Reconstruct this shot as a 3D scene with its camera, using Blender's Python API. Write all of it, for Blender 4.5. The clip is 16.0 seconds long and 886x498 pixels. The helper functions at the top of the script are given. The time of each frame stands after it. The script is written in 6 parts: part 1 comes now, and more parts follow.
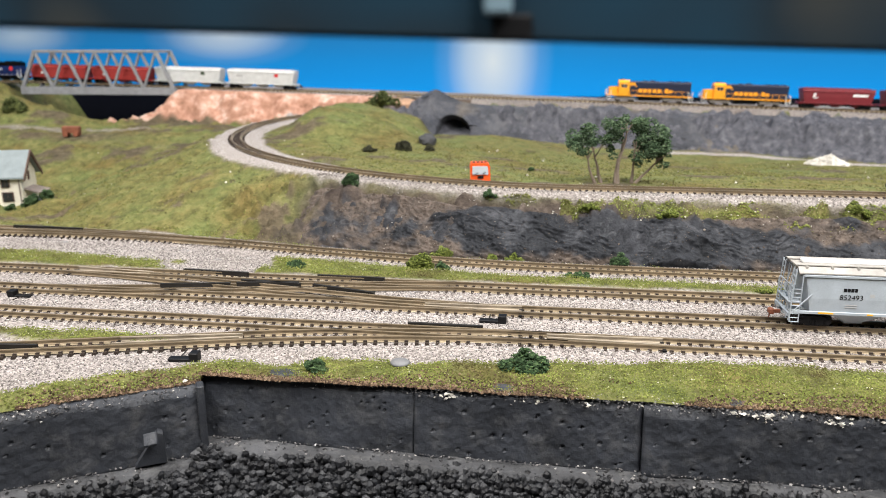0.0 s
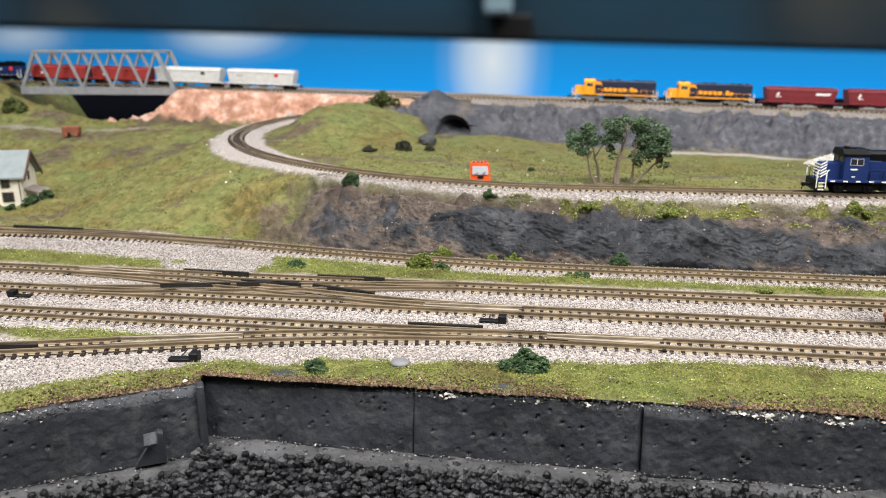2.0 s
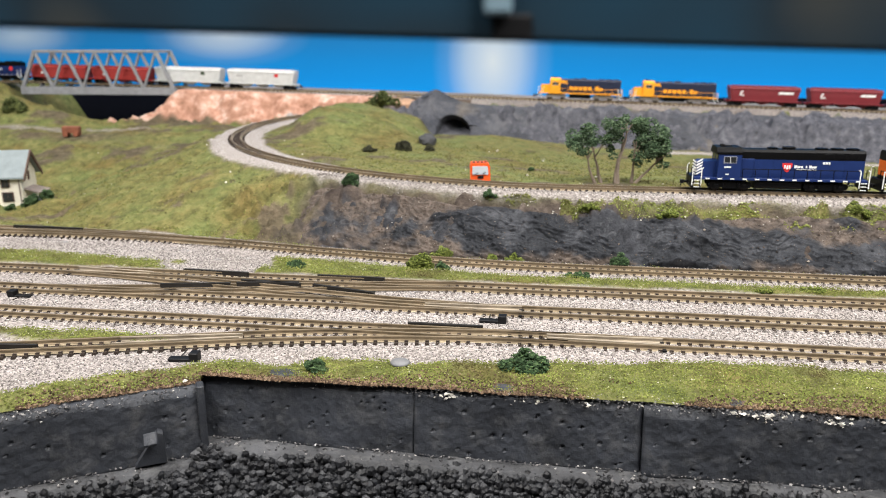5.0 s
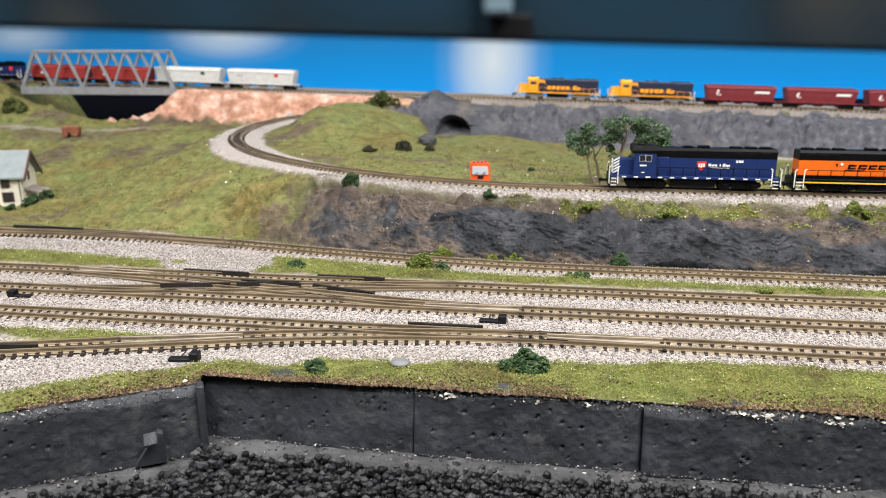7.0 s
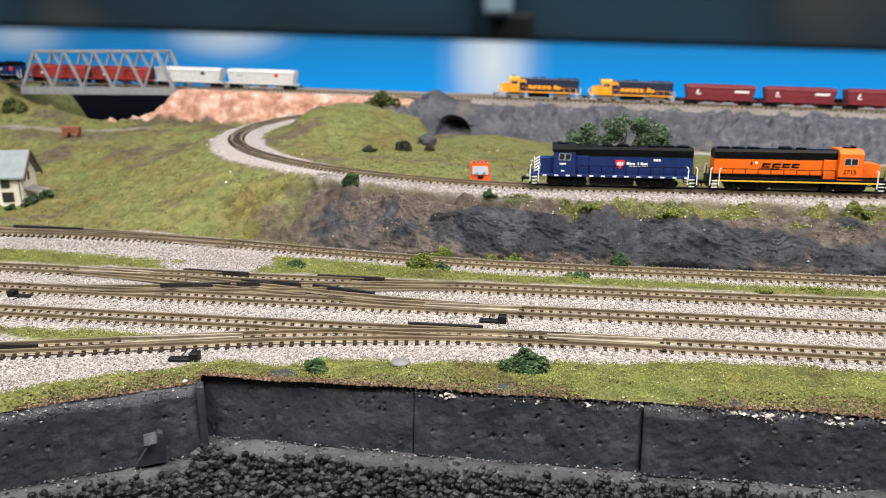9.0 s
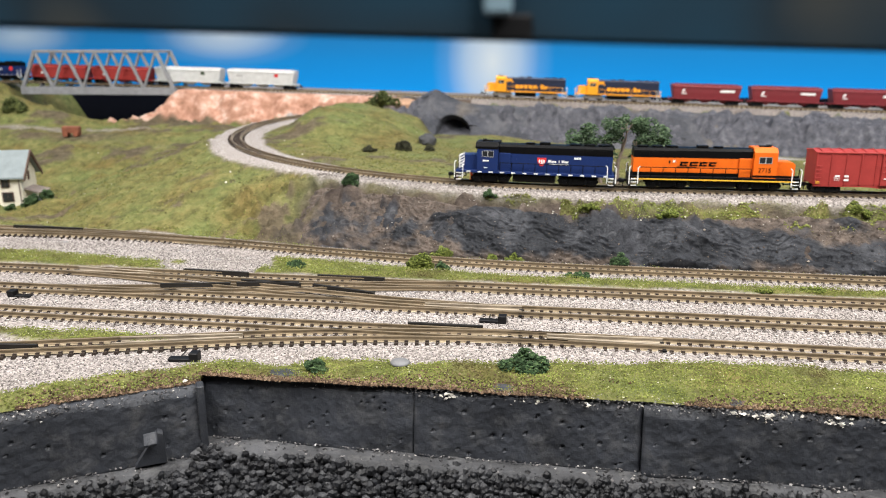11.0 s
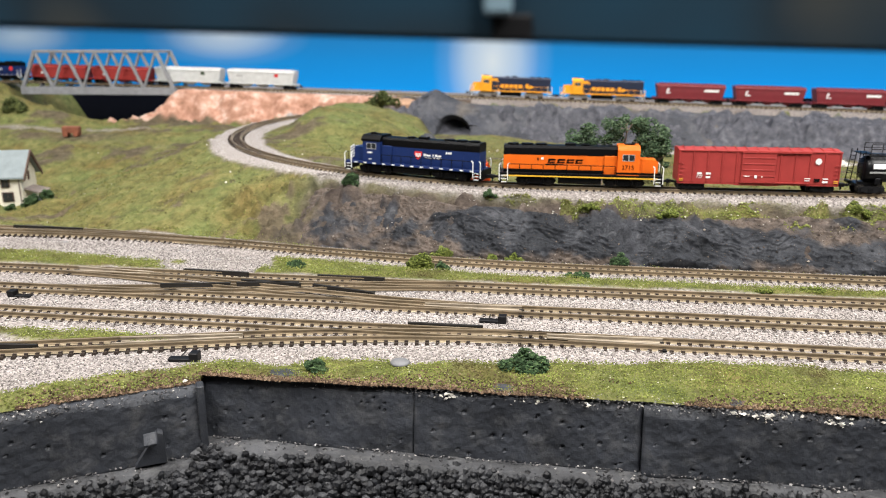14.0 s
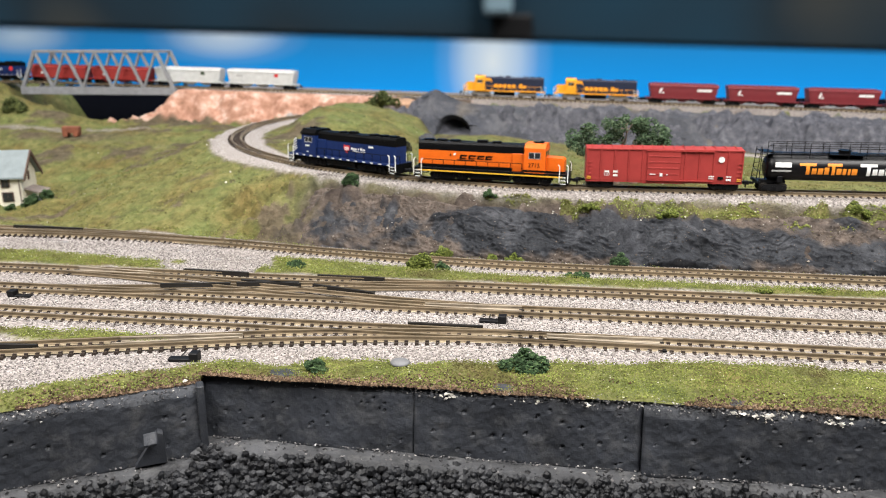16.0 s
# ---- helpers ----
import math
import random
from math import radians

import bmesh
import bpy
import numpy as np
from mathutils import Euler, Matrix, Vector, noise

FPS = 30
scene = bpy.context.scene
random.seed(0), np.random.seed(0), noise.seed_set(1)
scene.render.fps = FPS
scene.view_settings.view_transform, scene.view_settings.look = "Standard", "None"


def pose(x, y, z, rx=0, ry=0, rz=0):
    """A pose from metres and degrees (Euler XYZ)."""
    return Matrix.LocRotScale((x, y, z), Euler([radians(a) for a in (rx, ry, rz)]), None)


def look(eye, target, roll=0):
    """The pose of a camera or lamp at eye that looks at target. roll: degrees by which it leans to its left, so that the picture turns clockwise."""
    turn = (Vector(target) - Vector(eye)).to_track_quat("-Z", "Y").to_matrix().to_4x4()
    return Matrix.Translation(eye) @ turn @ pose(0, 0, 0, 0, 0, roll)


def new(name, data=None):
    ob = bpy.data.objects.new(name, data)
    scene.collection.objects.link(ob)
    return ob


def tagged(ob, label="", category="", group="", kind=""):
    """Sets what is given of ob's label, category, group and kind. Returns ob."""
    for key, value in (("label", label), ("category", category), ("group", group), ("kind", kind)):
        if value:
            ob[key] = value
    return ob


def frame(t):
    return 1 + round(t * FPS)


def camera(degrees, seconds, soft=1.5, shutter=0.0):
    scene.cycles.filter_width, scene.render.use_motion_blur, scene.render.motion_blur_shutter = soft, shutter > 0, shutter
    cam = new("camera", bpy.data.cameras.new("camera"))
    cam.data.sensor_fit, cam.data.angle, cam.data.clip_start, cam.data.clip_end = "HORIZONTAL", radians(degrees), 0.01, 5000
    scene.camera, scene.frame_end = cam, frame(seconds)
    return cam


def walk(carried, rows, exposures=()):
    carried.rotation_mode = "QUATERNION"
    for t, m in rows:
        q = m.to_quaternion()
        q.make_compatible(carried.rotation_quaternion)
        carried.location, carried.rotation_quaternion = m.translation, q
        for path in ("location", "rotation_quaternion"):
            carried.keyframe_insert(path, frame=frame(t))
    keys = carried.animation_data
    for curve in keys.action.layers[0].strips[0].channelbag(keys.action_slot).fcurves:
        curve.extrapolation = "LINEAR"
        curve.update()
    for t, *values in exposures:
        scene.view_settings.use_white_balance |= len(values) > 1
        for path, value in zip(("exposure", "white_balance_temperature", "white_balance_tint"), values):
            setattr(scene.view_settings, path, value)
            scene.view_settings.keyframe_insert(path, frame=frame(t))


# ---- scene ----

# x runs along the yard tracks to the right, y away from the viewer, z = 0 is the top of the yard's ballast.
cam = camera(62.2, 16.0, soft=0.7)
cam.data.dof.use_dof, cam.data.dof.focus_distance, cam.data.dof.aperture_fstop = True, 0.325, 17.0
EYE = (0.0, 0.0, 0.1215)
VIEW = look(EYE, (-0.1392, 0.9903, 0.1215 - 0.2642))
walk(cam, [(0.0, VIEW), (16.0, VIEW)], exposures=[(0.0, 0.0, 6500, 10), (16.0, 0.0, 6500, 10)])

# ---- light: an indoor hall with ceiling panels ----
world = bpy.data.worlds.new("hall_air")
world.use_nodes = True
world.node_tree.nodes["Background"].inputs[0].default_value = (0.85, 0.92, 1.0, 1)
world.node_tree.nodes["Background"].inputs[1].default_value = 0.19
scene.world = world


def ceiling_lamp(x, y, z, sx, sy, power, colour=(1.0, 0.975, 0.945)):
    data = bpy.data.lights.new("ceiling_panel_light", "AREA")
    data.shape, data.size, data.size_y, data.energy, data.color = "RECTANGLE", sx, sy, power, colour
    ob = new("ceiling_panel_light", data)
    ob.matrix_basis = pose(x, y, z)
    return ob


LAMPS = [(-0.60, -0.35, 1.40, 0.6, 1.2, 46), (0.80, -0.45, 1.40, 0.6, 1.2, 70), (0.0, 0.95, 1.40, 1.6, 0.3, 13)]
for lamp in LAMPS:
    ceiling_lamp(*lamp)


# ---- materials ----
def nodes_of(name):
    m = bpy.data.materials.new(name)
    m.use_nodes = True
    nt = m.node_tree
    return m, nt, nt.nodes["Principled BSDF"]


def noise_node(nt, scale, detail=4.0, rough=0.6, coord="Object"):
    c = nt.nodes.new("ShaderNodeTexCoord")
    n = nt.nodes.new("ShaderNodeTexNoise")
    n.inputs["Scale"].default_value, n.inputs["Detail"].default_value, n.inputs["Roughness"].default_value = scale, detail, rough
    nt.links.new(c.outputs[coord], n.inputs["Vector"])
    return n


def ramp_node(nt, fac, stops):
    r = nt.nodes.new("ShaderNodeValToRGB")
    e = r.color_ramp.elements
    while len(e) < len(stops):
        e.new(0.5)
    for el, (p, c) in zip(e, stops):
        el.position, el.color = p, (*c, 1)
    nt.links.new(fac, r.inputs[0])
    return r


def mix_node(nt, fac, a, b, kind="MIX"):
    m = nt.nodes.new("ShaderNodeMix")
    m.data_type, m.blend_type = "RGBA", kind
    for sock, v in ((m.inputs[0], fac), (m.inputs[6], a), (m.inputs[7], b)):
        if isinstance(v, (int, float)):
            sock.default_value = v
        elif isinstance(v, tuple):
            sock.default_value = (*v, 1)
        else:
            nt.links.new(v, sock)
    return m.outputs[2]


def bump_node(nt, height, bsdf, strength, distance):
    b = nt.nodes.new("ShaderNodeBump")
    b.inputs["Strength"].default_value, b.inputs["Distance"].default_value = strength, distance
    nt.links.new(height, b.inputs["Height"])
    nt.links.new(b.outputs[0], bsdf.inputs["Normal"])
    return b


def surface(name, colour, rough=0.6, metal=0.0, vary=0.25, big=40.0, fine=900.0, bump=0.15, depth=0.0003, dust=None, spec=0.5):
    """A worn surface: colour varied at two scales, dust in patches, fine relief."""
    m, nt, b = nodes_of(name)
    n1, n2 = noise_node(nt, big, 5), noise_node(nt, fine, 3)
    lo, hi = tuple(c * (1 - vary) for c in colour), tuple(min(1, c * (1 + vary)) for c in colour)
    r1 = ramp_node(nt, n1.outputs[0], [(0.3, lo), (0.7, hi)])
    grain = ramp_node(nt, n2.outputs[0], [(0.25, (0.86,) * 3), (0.75, (1.08,) * 3)])
    col = mix_node(nt, 1.0, r1.outputs[0], grain.outputs[0], "MULTIPLY")
    if dust:
        mask = ramp_node(nt, noise_node(nt, big * 2.3, 8, 0.75).outputs[0], [(0.5, (0, 0, 0)), (0.75, (0.7,) * 3)])
        col = mix_node(nt, mask.outputs[0], col, dust)
    nt.links.new(col, b.inputs["Base Color"])
    b.inputs["Roughness"].default_value, b.inputs["Metallic"].default_value = rough, metal
    b.inputs["Specular IOR Level"].default_value = spec
    if bump:
        bump_node(nt, n2.outputs[0], b, bump, depth)
    return m


def flakes(name, stops, rough=0.85, patches=()):
    """Loose grains: every grain takes its own shade, and patches (scale, colour, from, to, strength) tint whole areas."""
    m, nt, b = nodes_of(name)
    g = nt.nodes.new("ShaderNodeNewGeometry")
    r = ramp_node(nt, g.outputs["Random Per Island"], stops)
    n = noise_node(nt, 60, 3)
    t = ramp_node(nt, n.outputs[0], [(0.3, (0.78,) * 3), (0.7, (1.15,) * 3)])
    col = mix_node(nt, 1.0, r.outputs[0], t.outputs[0], "MULTIPLY")
    for scale, tint, lo, hi, amount in patches:
        mask = ramp_node(nt, noise_node(nt, scale, 6, 0.65).outputs[0], [(lo, (0, 0, 0)), (hi, (amount,) * 3)])
        col = mix_node(nt, mask.outputs[0], col, tint)
    nt.links.new(col, b.inputs["Base Color"])
    b.inputs["Roughness"].default_value = rough
    b.inputs["Specular IOR Level"].default_value = 0.3
    return m


def ground_material():
    m, nt, b = nodes_of("layout_ground")

    def attr(n):
        a = nt.nodes.new("ShaderNodeAttribute")
        a.attribute_name = n
        return a.outputs["Fac"]
    fine, mid, big = noise_node(nt, 700, 4), noise_node(nt, 120, 6, 0.7), noise_node(nt, 22, 5)
    dirt = ramp_node(nt, mid.outputs[0], [(0.3, (0.038, 0.027, 0.021)), (0.55, (0.10, 0.074, 0.056)), (0.8, (0.19, 0.148, 0.112))]).outputs[0]
    gravel = ramp_node(nt, fine.outputs[0], [(0.3, (0.14, 0.122, 0.115)), (0.5, (0.33, 0.295, 0.275)), (0.72, (0.55, 0.51, 0.48))]).outputs[0]
    g1 = ramp_node(nt, mid.outputs[0], [(0.28, (0.055, 0.060, 0.020)), (0.5, (0.140, 0.138, 0.046)), (0.75, (0.24, 0.218, 0.085))]).outputs[0]
    g2 = ramp_node(nt, big.outputs[0], [(0.33, (0.92, 0.76, 0.72)), (0.5, (1.0, 1.0, 1.0)), (0.67, (0.88, 1.05, 1.0))]).outputs[0]
    grass = mix_node(nt, 1.0, g1, g2, "MULTIPLY")
    k1 = ramp_node(nt, mid.outputs[0], [(0.3, (0.014, 0.015, 0.018)), (0.55, (0.045, 0.047, 0.054)), (0.8, (0.12, 0.12, 0.125))]).outputs[0]
    rock = mix_node(nt, ramp_node(nt, noise_node(nt, 35, 7, 0.7).outputs[0], [(0.56, (0, 0, 0)), (0.72, (0.6,) * 3)]).outputs[0], k1, (0.13, 0.10, 0.08))
    greyrock = ramp_node(nt, mid.outputs[0], [(0.28, (0.03, 0.031, 0.038)), (0.55, (0.095, 0.096, 0.112)), (0.8, (0.20, 0.195, 0.205))]).outputs[0]
    red = ramp_node(nt, noise_node(nt, 42, 7, 0.7).outputs[0], [(0.33, (0.21, 0.105, 0.065)), (0.5, (0.47, 0.255, 0.18)), (0.66, (0.74, 0.56, 0.47))]).outputs[0]
    col = dirt
    for n, c in (("gravel", gravel), ("grass", grass), ("rock", rock), ("grey", greyrock), ("red", red)):
        col = mix_node(nt, attr(n), col, c)
    nt.links.new(col, b.inputs["Base Color"])
    b.inputs["Roughness"].default_value = 0.9
    b.inputs["Specular IOR Level"].default_value = 0.25
    mixh = nt.nodes.new("ShaderNodeMath")
    mixh.operation = "ADD"
    nt.links.new(fine.outputs[0], mixh.inputs[0])
    nt.links.new(mid.outputs[0], mixh.inputs[1])
    bump_node(nt, mixh.outputs[0], b, 0.75, 0.0016)
    return m


M = {
    "ground": ground_material(),
    "rail": surface("weathered_nickel_rail", (0.215, 0.165, 0.105), 0.4, 0.25, 0.3, 60, 1500, 0.1),
    "rail_foot": surface("pale_brass_rail_foot", (0.54, 0.45, 0.31), 0.5, 0.1, 0.25, 60, 1500, 0.1),
    "tie": surface("dark_brown_plastic_tie", (0.045, 0.033, 0.026), 0.75, 0, 0.4, 90, 1500, spec=0.2),
    "black": surface("black_plastic", (0.007, 0.007, 0.008), 0.5, 0, 0.3, 80, 1200, 0.05, spec=0.2),
    "frog": surface("dark_frog_metal", (0.028, 0.025, 0.022), 0.5, 0.3, 0.3, 80, 1200, 0.05, spec=0.25),
    "panel": surface("black_painted_foam", (0.030, 0.033, 0.040), 0.55, 0, 0.45, 45, 900, 0.5, 0.0005, dust=(0.11, 0.11, 0.112), spec=0.3),
    "ledge": surface("dusty_dark_ledge", (0.056, 0.057, 0.061), 0.85, 0, 0.5, 70, 600, 0.7, 0.0008, dust=(0.155, 0.152, 0.148)),
    "coal": flakes("black_coal", [(0.0, (0.005, 0.005, 0.006)), (0.7, (0.018, 0.019, 0.022)), (1.0, (0.055, 0.056, 0.06))], 0.5),
    "ballast": flakes("grey_ballast", [(0.0, (0.062, 0.055, 0.054)), (0.2, (0.152, 0.136, 0.131)), (0.6, (0.262, 0.236, 0.227)), (1.0, (0.50, 0.465, 0.44))], 0.8, [(14, (0.19, 0.165, 0.145), 0.44, 0.64, 0.68), (55, (0.36, 0.37, 0.39), 0.58, 0.70, 0.45)]),
    "turf": flakes("green_foam_turf", [(0.0, (0.10, 0.102, 0.026)), (0.3, (0.148, 0.174, 0.039)), (0.75, (0.208, 0.243, 0.054)), (0.985, (0.29, 0.315, 0.09)), (1.0, (0.70, 0.68, 0.58))], 0.9, [(26, (0.070, 0.046, 0.022), 0.53, 0.66, 0.85), (75, (0.26, 0.27, 0.075), 0.54, 0.72, 0.6), (110, (0.05, 0.065, 0.014), 0.60, 0.74, 0.6)]),
    "hill_turf": flakes("olive_hill_turf", [(0.0, (0.045, 0.036, 0.014)), (0.35, (0.105, 0.110, 0.028)), (0.8, (0.185, 0.195, 0.045)), (1.0, (0.30, 0.29, 0.11))], 0.9, [(20, (0.095, 0.068, 0.034), 0.52, 0.66, 0.75), (60, (0.06, 0.07, 0.018), 0.56, 0.72, 0.6)]),
    "rim": flakes("grey_paint_crumbs", [(0.0, (0.02, 0.02, 0.022)), (0.6, (0.085, 0.083, 0.085)), (0.9, (0.20, 0.19, 0.19)), (1.0, (0.55, 0.53, 0.5))], 0.9),
    "soil": flakes("brown_soil_crumbs", [(0.0, (0.035, 0.02, 0.012)), (0.6, (0.12, 0.075, 0.045)), (1.0, (0.24, 0.17, 0.11))], 0.9),
    "chip": flakes("white_plaster_chips", [(0.0, (0.48, 0.45, 0.40)), (1.0, (0.72, 0.69, 0.63))], 0.8),
    "bush": flakes("dark_green_foliage_foam", [(0.0, (0.012, 0.028, 0.010)), (0.6, (0.035, 0.070, 0.026)), (1.0, (0.085, 0.135, 0.055))], 0.9),
    "bush_light": flakes("yellow_green_foliage_foam", [(0.0, (0.045, 0.06, 0.012)), (0.6, (0.115, 0.145, 0.024)), (1.0, (0.22, 0.25, 0.06))], 0.9),
    "bark": surface("grey_brown_bark", (0.20, 0.155, 0.12), 0.85, 0, 0.3, 120, 1500, 0.3),
}


# ---- mesh helpers ----
def part(name, bm, material, parent=None, label="", k=1.0, smooth=False):
    """Links a bmesh as one mesh object, scaled by k, under a thing or a part."""
    if k != 1.0:
        bmesh.ops.scale(bm, vec=(k, k, k), verts=bm.verts)
    me = bpy.data.meshes.new(name)
    bm.to_mesh(me)
    bm.free()
    me.materials.append(material)
    if smooth:
        me.polygons.foreach_set("use_smooth", [True] * len(me.polygons))
    ob = new(name, me)
    ob.parent = parent
    return tagged(ob, label)


def box(bm, x0, x1, y0, y1, z0, z1, bevel=0.0, m=None):
    r = bmesh.ops.create_cube(bm, size=1.0)
    vs = r["verts"]
    for v in vs:
        v.co = Vector(((x0 + x1) / 2 + v.co.x * (x1 - x0), (y0 + y1) / 2 + v.co.y * (y1 - y0), (z0 + z1) / 2 + v.co.z * (z1 - z0)))
    if bevel:
        es = list({e for v in vs for e in v.link_edges})
        r2 = bmesh.ops.bevel(bm, geom=es, offset=bevel, segments=1, affect="EDGES", profile=0.5)
        vs = r2["verts"]
    if m is not None:
        bmesh.ops.transform(bm, matrix=m, verts=[v for v in vs if v.is_valid])
    return vs


def rod(bm, a, b, r, sides=6, r2=None):
    """A round bar from a to b."""
    a, b = Vector(a), Vector(b)
    d = b - a
    m = Matrix.Translation((a + b) / 2) @ d.to_track_quat("Z", "Y").to_matrix().to_4x4()
    bmesh.ops.create_cone(bm, cap_ends=True, segments=sides, radius1=r, radius2=r if r2 is None else r2, depth=d.length, matrix=m)


def prism(bm, outline, y0, y1):
    """A plate with an outline in x and z, from y0 to y1."""
    a = [bm.verts.new((x, y0, z)) for x, z in outline]
    b = [bm.verts.new((x, y1, z)) for x, z in outline]
    n = len(outline)
    bm.faces.new(a), bm.faces.new(b[::-1])
    for i in range(n):
        bm.faces.new((a[i], b[i], b[(i + 1) % n], a[(i + 1) % n]))
    bmesh.ops.recalc_face_normals(bm, faces=bm.faces)


def mesh_np(name, verts, faces, material, smooth=False):
    me = bpy.data.meshes.new(name)
    nv, nf, k = len(verts), len(faces), faces.shape[1]
    me.vertices.add(nv)
    me.vertices.foreach_set("co", verts.astype(np.float32).ravel())
    me.loops.add(nf * k)
    me.loops.foreach_set("vertex_index", faces.astype(np.int32).ravel())
    me.polygons.add(nf)
    me.polygons.foreach_set("loop_start", np.arange(0, nf * k, k, dtype=np.int32))
    me.polygons.foreach_set("use_smooth", np.full(nf, smooth))
    me.update(calc_edges=True)
    me.materials.append(material)
    return new(name, me)


def grains(name, centres, sizes, material, flat=1.0, rng=None):
    """Loose uneven grains (irregular octahedra) at the given centres, one mesh."""
    rng = rng or np.random.default_rng(3)
    n = len(centres)
    base = np.array([(1, 0, 0), (-1, 0, 0), (0, 1, 0), (0, -1, 0), (0, 0, 1), (0, 0, -1)], float)
    fc = np.array([(0, 2, 4), (2, 1, 4), (1, 3, 4), (3, 0, 4), (2, 0, 5), (1, 2, 5), (3, 1, 5), (0, 3, 5)])
    v = base[None] * rng.uniform(0.55, 1.25, (n, 6, 1)) + rng.normal(0, 0.18, (n, 6, 3))
    a = rng.uniform(0, 6.28, n)
    ca, sa = np.cos(a), np.sin(a)
    t = rng.uniform(-0.7, 0.7, n)
    x, y, z = v[..., 0], v[..., 1], v[..., 2]
    y, z = y * np.cos(t)[:, None] - z * np.sin(t)[:, None], y * np.sin(t)[:, None] + z * np.cos(t)[:, None]
    x, y = x * ca[:, None] - y * sa[:, None], x * sa[:, None] + y * ca[:, None]
    v = np.stack([x, y, z * flat], -1) * sizes[:, None, None] + centres[:, None, :]
    f = (fc[None] + (np.arange(n) * 6)[:, None, None]).reshape(-1, 3)
    return tagged(mesh_np(name, v.reshape(-1, 3), f, material), kind="stuff")


# ---- plan of the ground ----
def hash2(i, j, seed):
    h = (i * 374761393 + j * 668265263 + seed * 1274126177) & 0x7FFFFFFF
    h = ((h ^ (h >> 13)) * 1274126177) & 0x7FFFFFFF
    return ((h ^ (h >> 16)) & 0xFFFF) / 65535.0


def vnoise(x, y, seed=0):
    i, j = np.floor(x).astype(np.int64), np.floor(y).astype(np.int64)
    u, v = x - i, y - j
    u, v = u * u * (3 - 2 * u), v * v * (3 - 2 * v)
    a, b = hash2(i, j, seed), hash2(i + 1, j, seed)
    c, d = hash2(i, j + 1, seed), hash2(i + 1, j + 1, seed)
    return (a * (1 - u) + b * u) * (1 - v) + (c * (1 - u) + d * u) * v


def fbm(x, y, scale, octaves=4, seed=0, gain=0.5):
    s, amp, tot = 0.0, 1.0, 0.0
    for o in range(octaves):
        s = s + amp * vnoise(x * scale * 2 ** o + 17.3 * o, y * scale * 2 ** o - 9.1 * o, seed + o)
        tot, amp = tot + amp, amp * gain
    return s / tot - 0.5


def step(x, a, b):
    t = np.clip((x - a) / (b - a), 0, 1)
    return t * t * (3 - 2 * t)


RAIL = 0.0045                        # rail head over the ballast
MAIN_Y, CX, R = 0.4845, 0.01, 0.34   # main line: straight, then a broad curve
CY = MAIN_Y + R
MAIN_Z = 0.0385
BACK_Y = 1.005


def main_at(s):
    """Rail-head place and heading of the main line; s < 0 lies in the curve."""
    if s >= 0:
        return Vector((CX + s, MAIN_Y, MAIN_Z)), 0.0
    a = -s / R
    return Vector((CX - R * math.sin(a), CY - R * math.cos(a), MAIN_Z - 0.013 * s)), -a


def back_z(x):
    return 0.0655 - 0.027 * np.clip(x, -0.75, 0.9)


def yard4_y(x):
    """Centre line of the yard's rearmost track."""
    return 0.4085 + 0.002 * step(-x, -0.2, 0.0) + 0.046 * step(-x, -0.02, 0.36)


def front_y(x):
    return np.where(x > -0.129, 0.245, 0.245 + (np.maximum(x, -0.33) + 0.129) * 0.57)


def track_gap(x, y):
    """Signed distance to the main line (positive inside the curve) and the rail-head height there."""
    ang = np.arctan2(-(x - CX), -(y - CY))
    ang = np.where(ang < -0.3, ang + 6.2832, ang)
    arc = x < CX
    d = np.where(arc, R - np.hypot(x - CX, y - CY), y - MAIN_Y)
    z = np.where(arc, MAIN_Z + 0.013 * R * np.clip(ang, 0, 2.3), MAIN_Z)
    return d, z, np.where(arc, ang, 0.0)


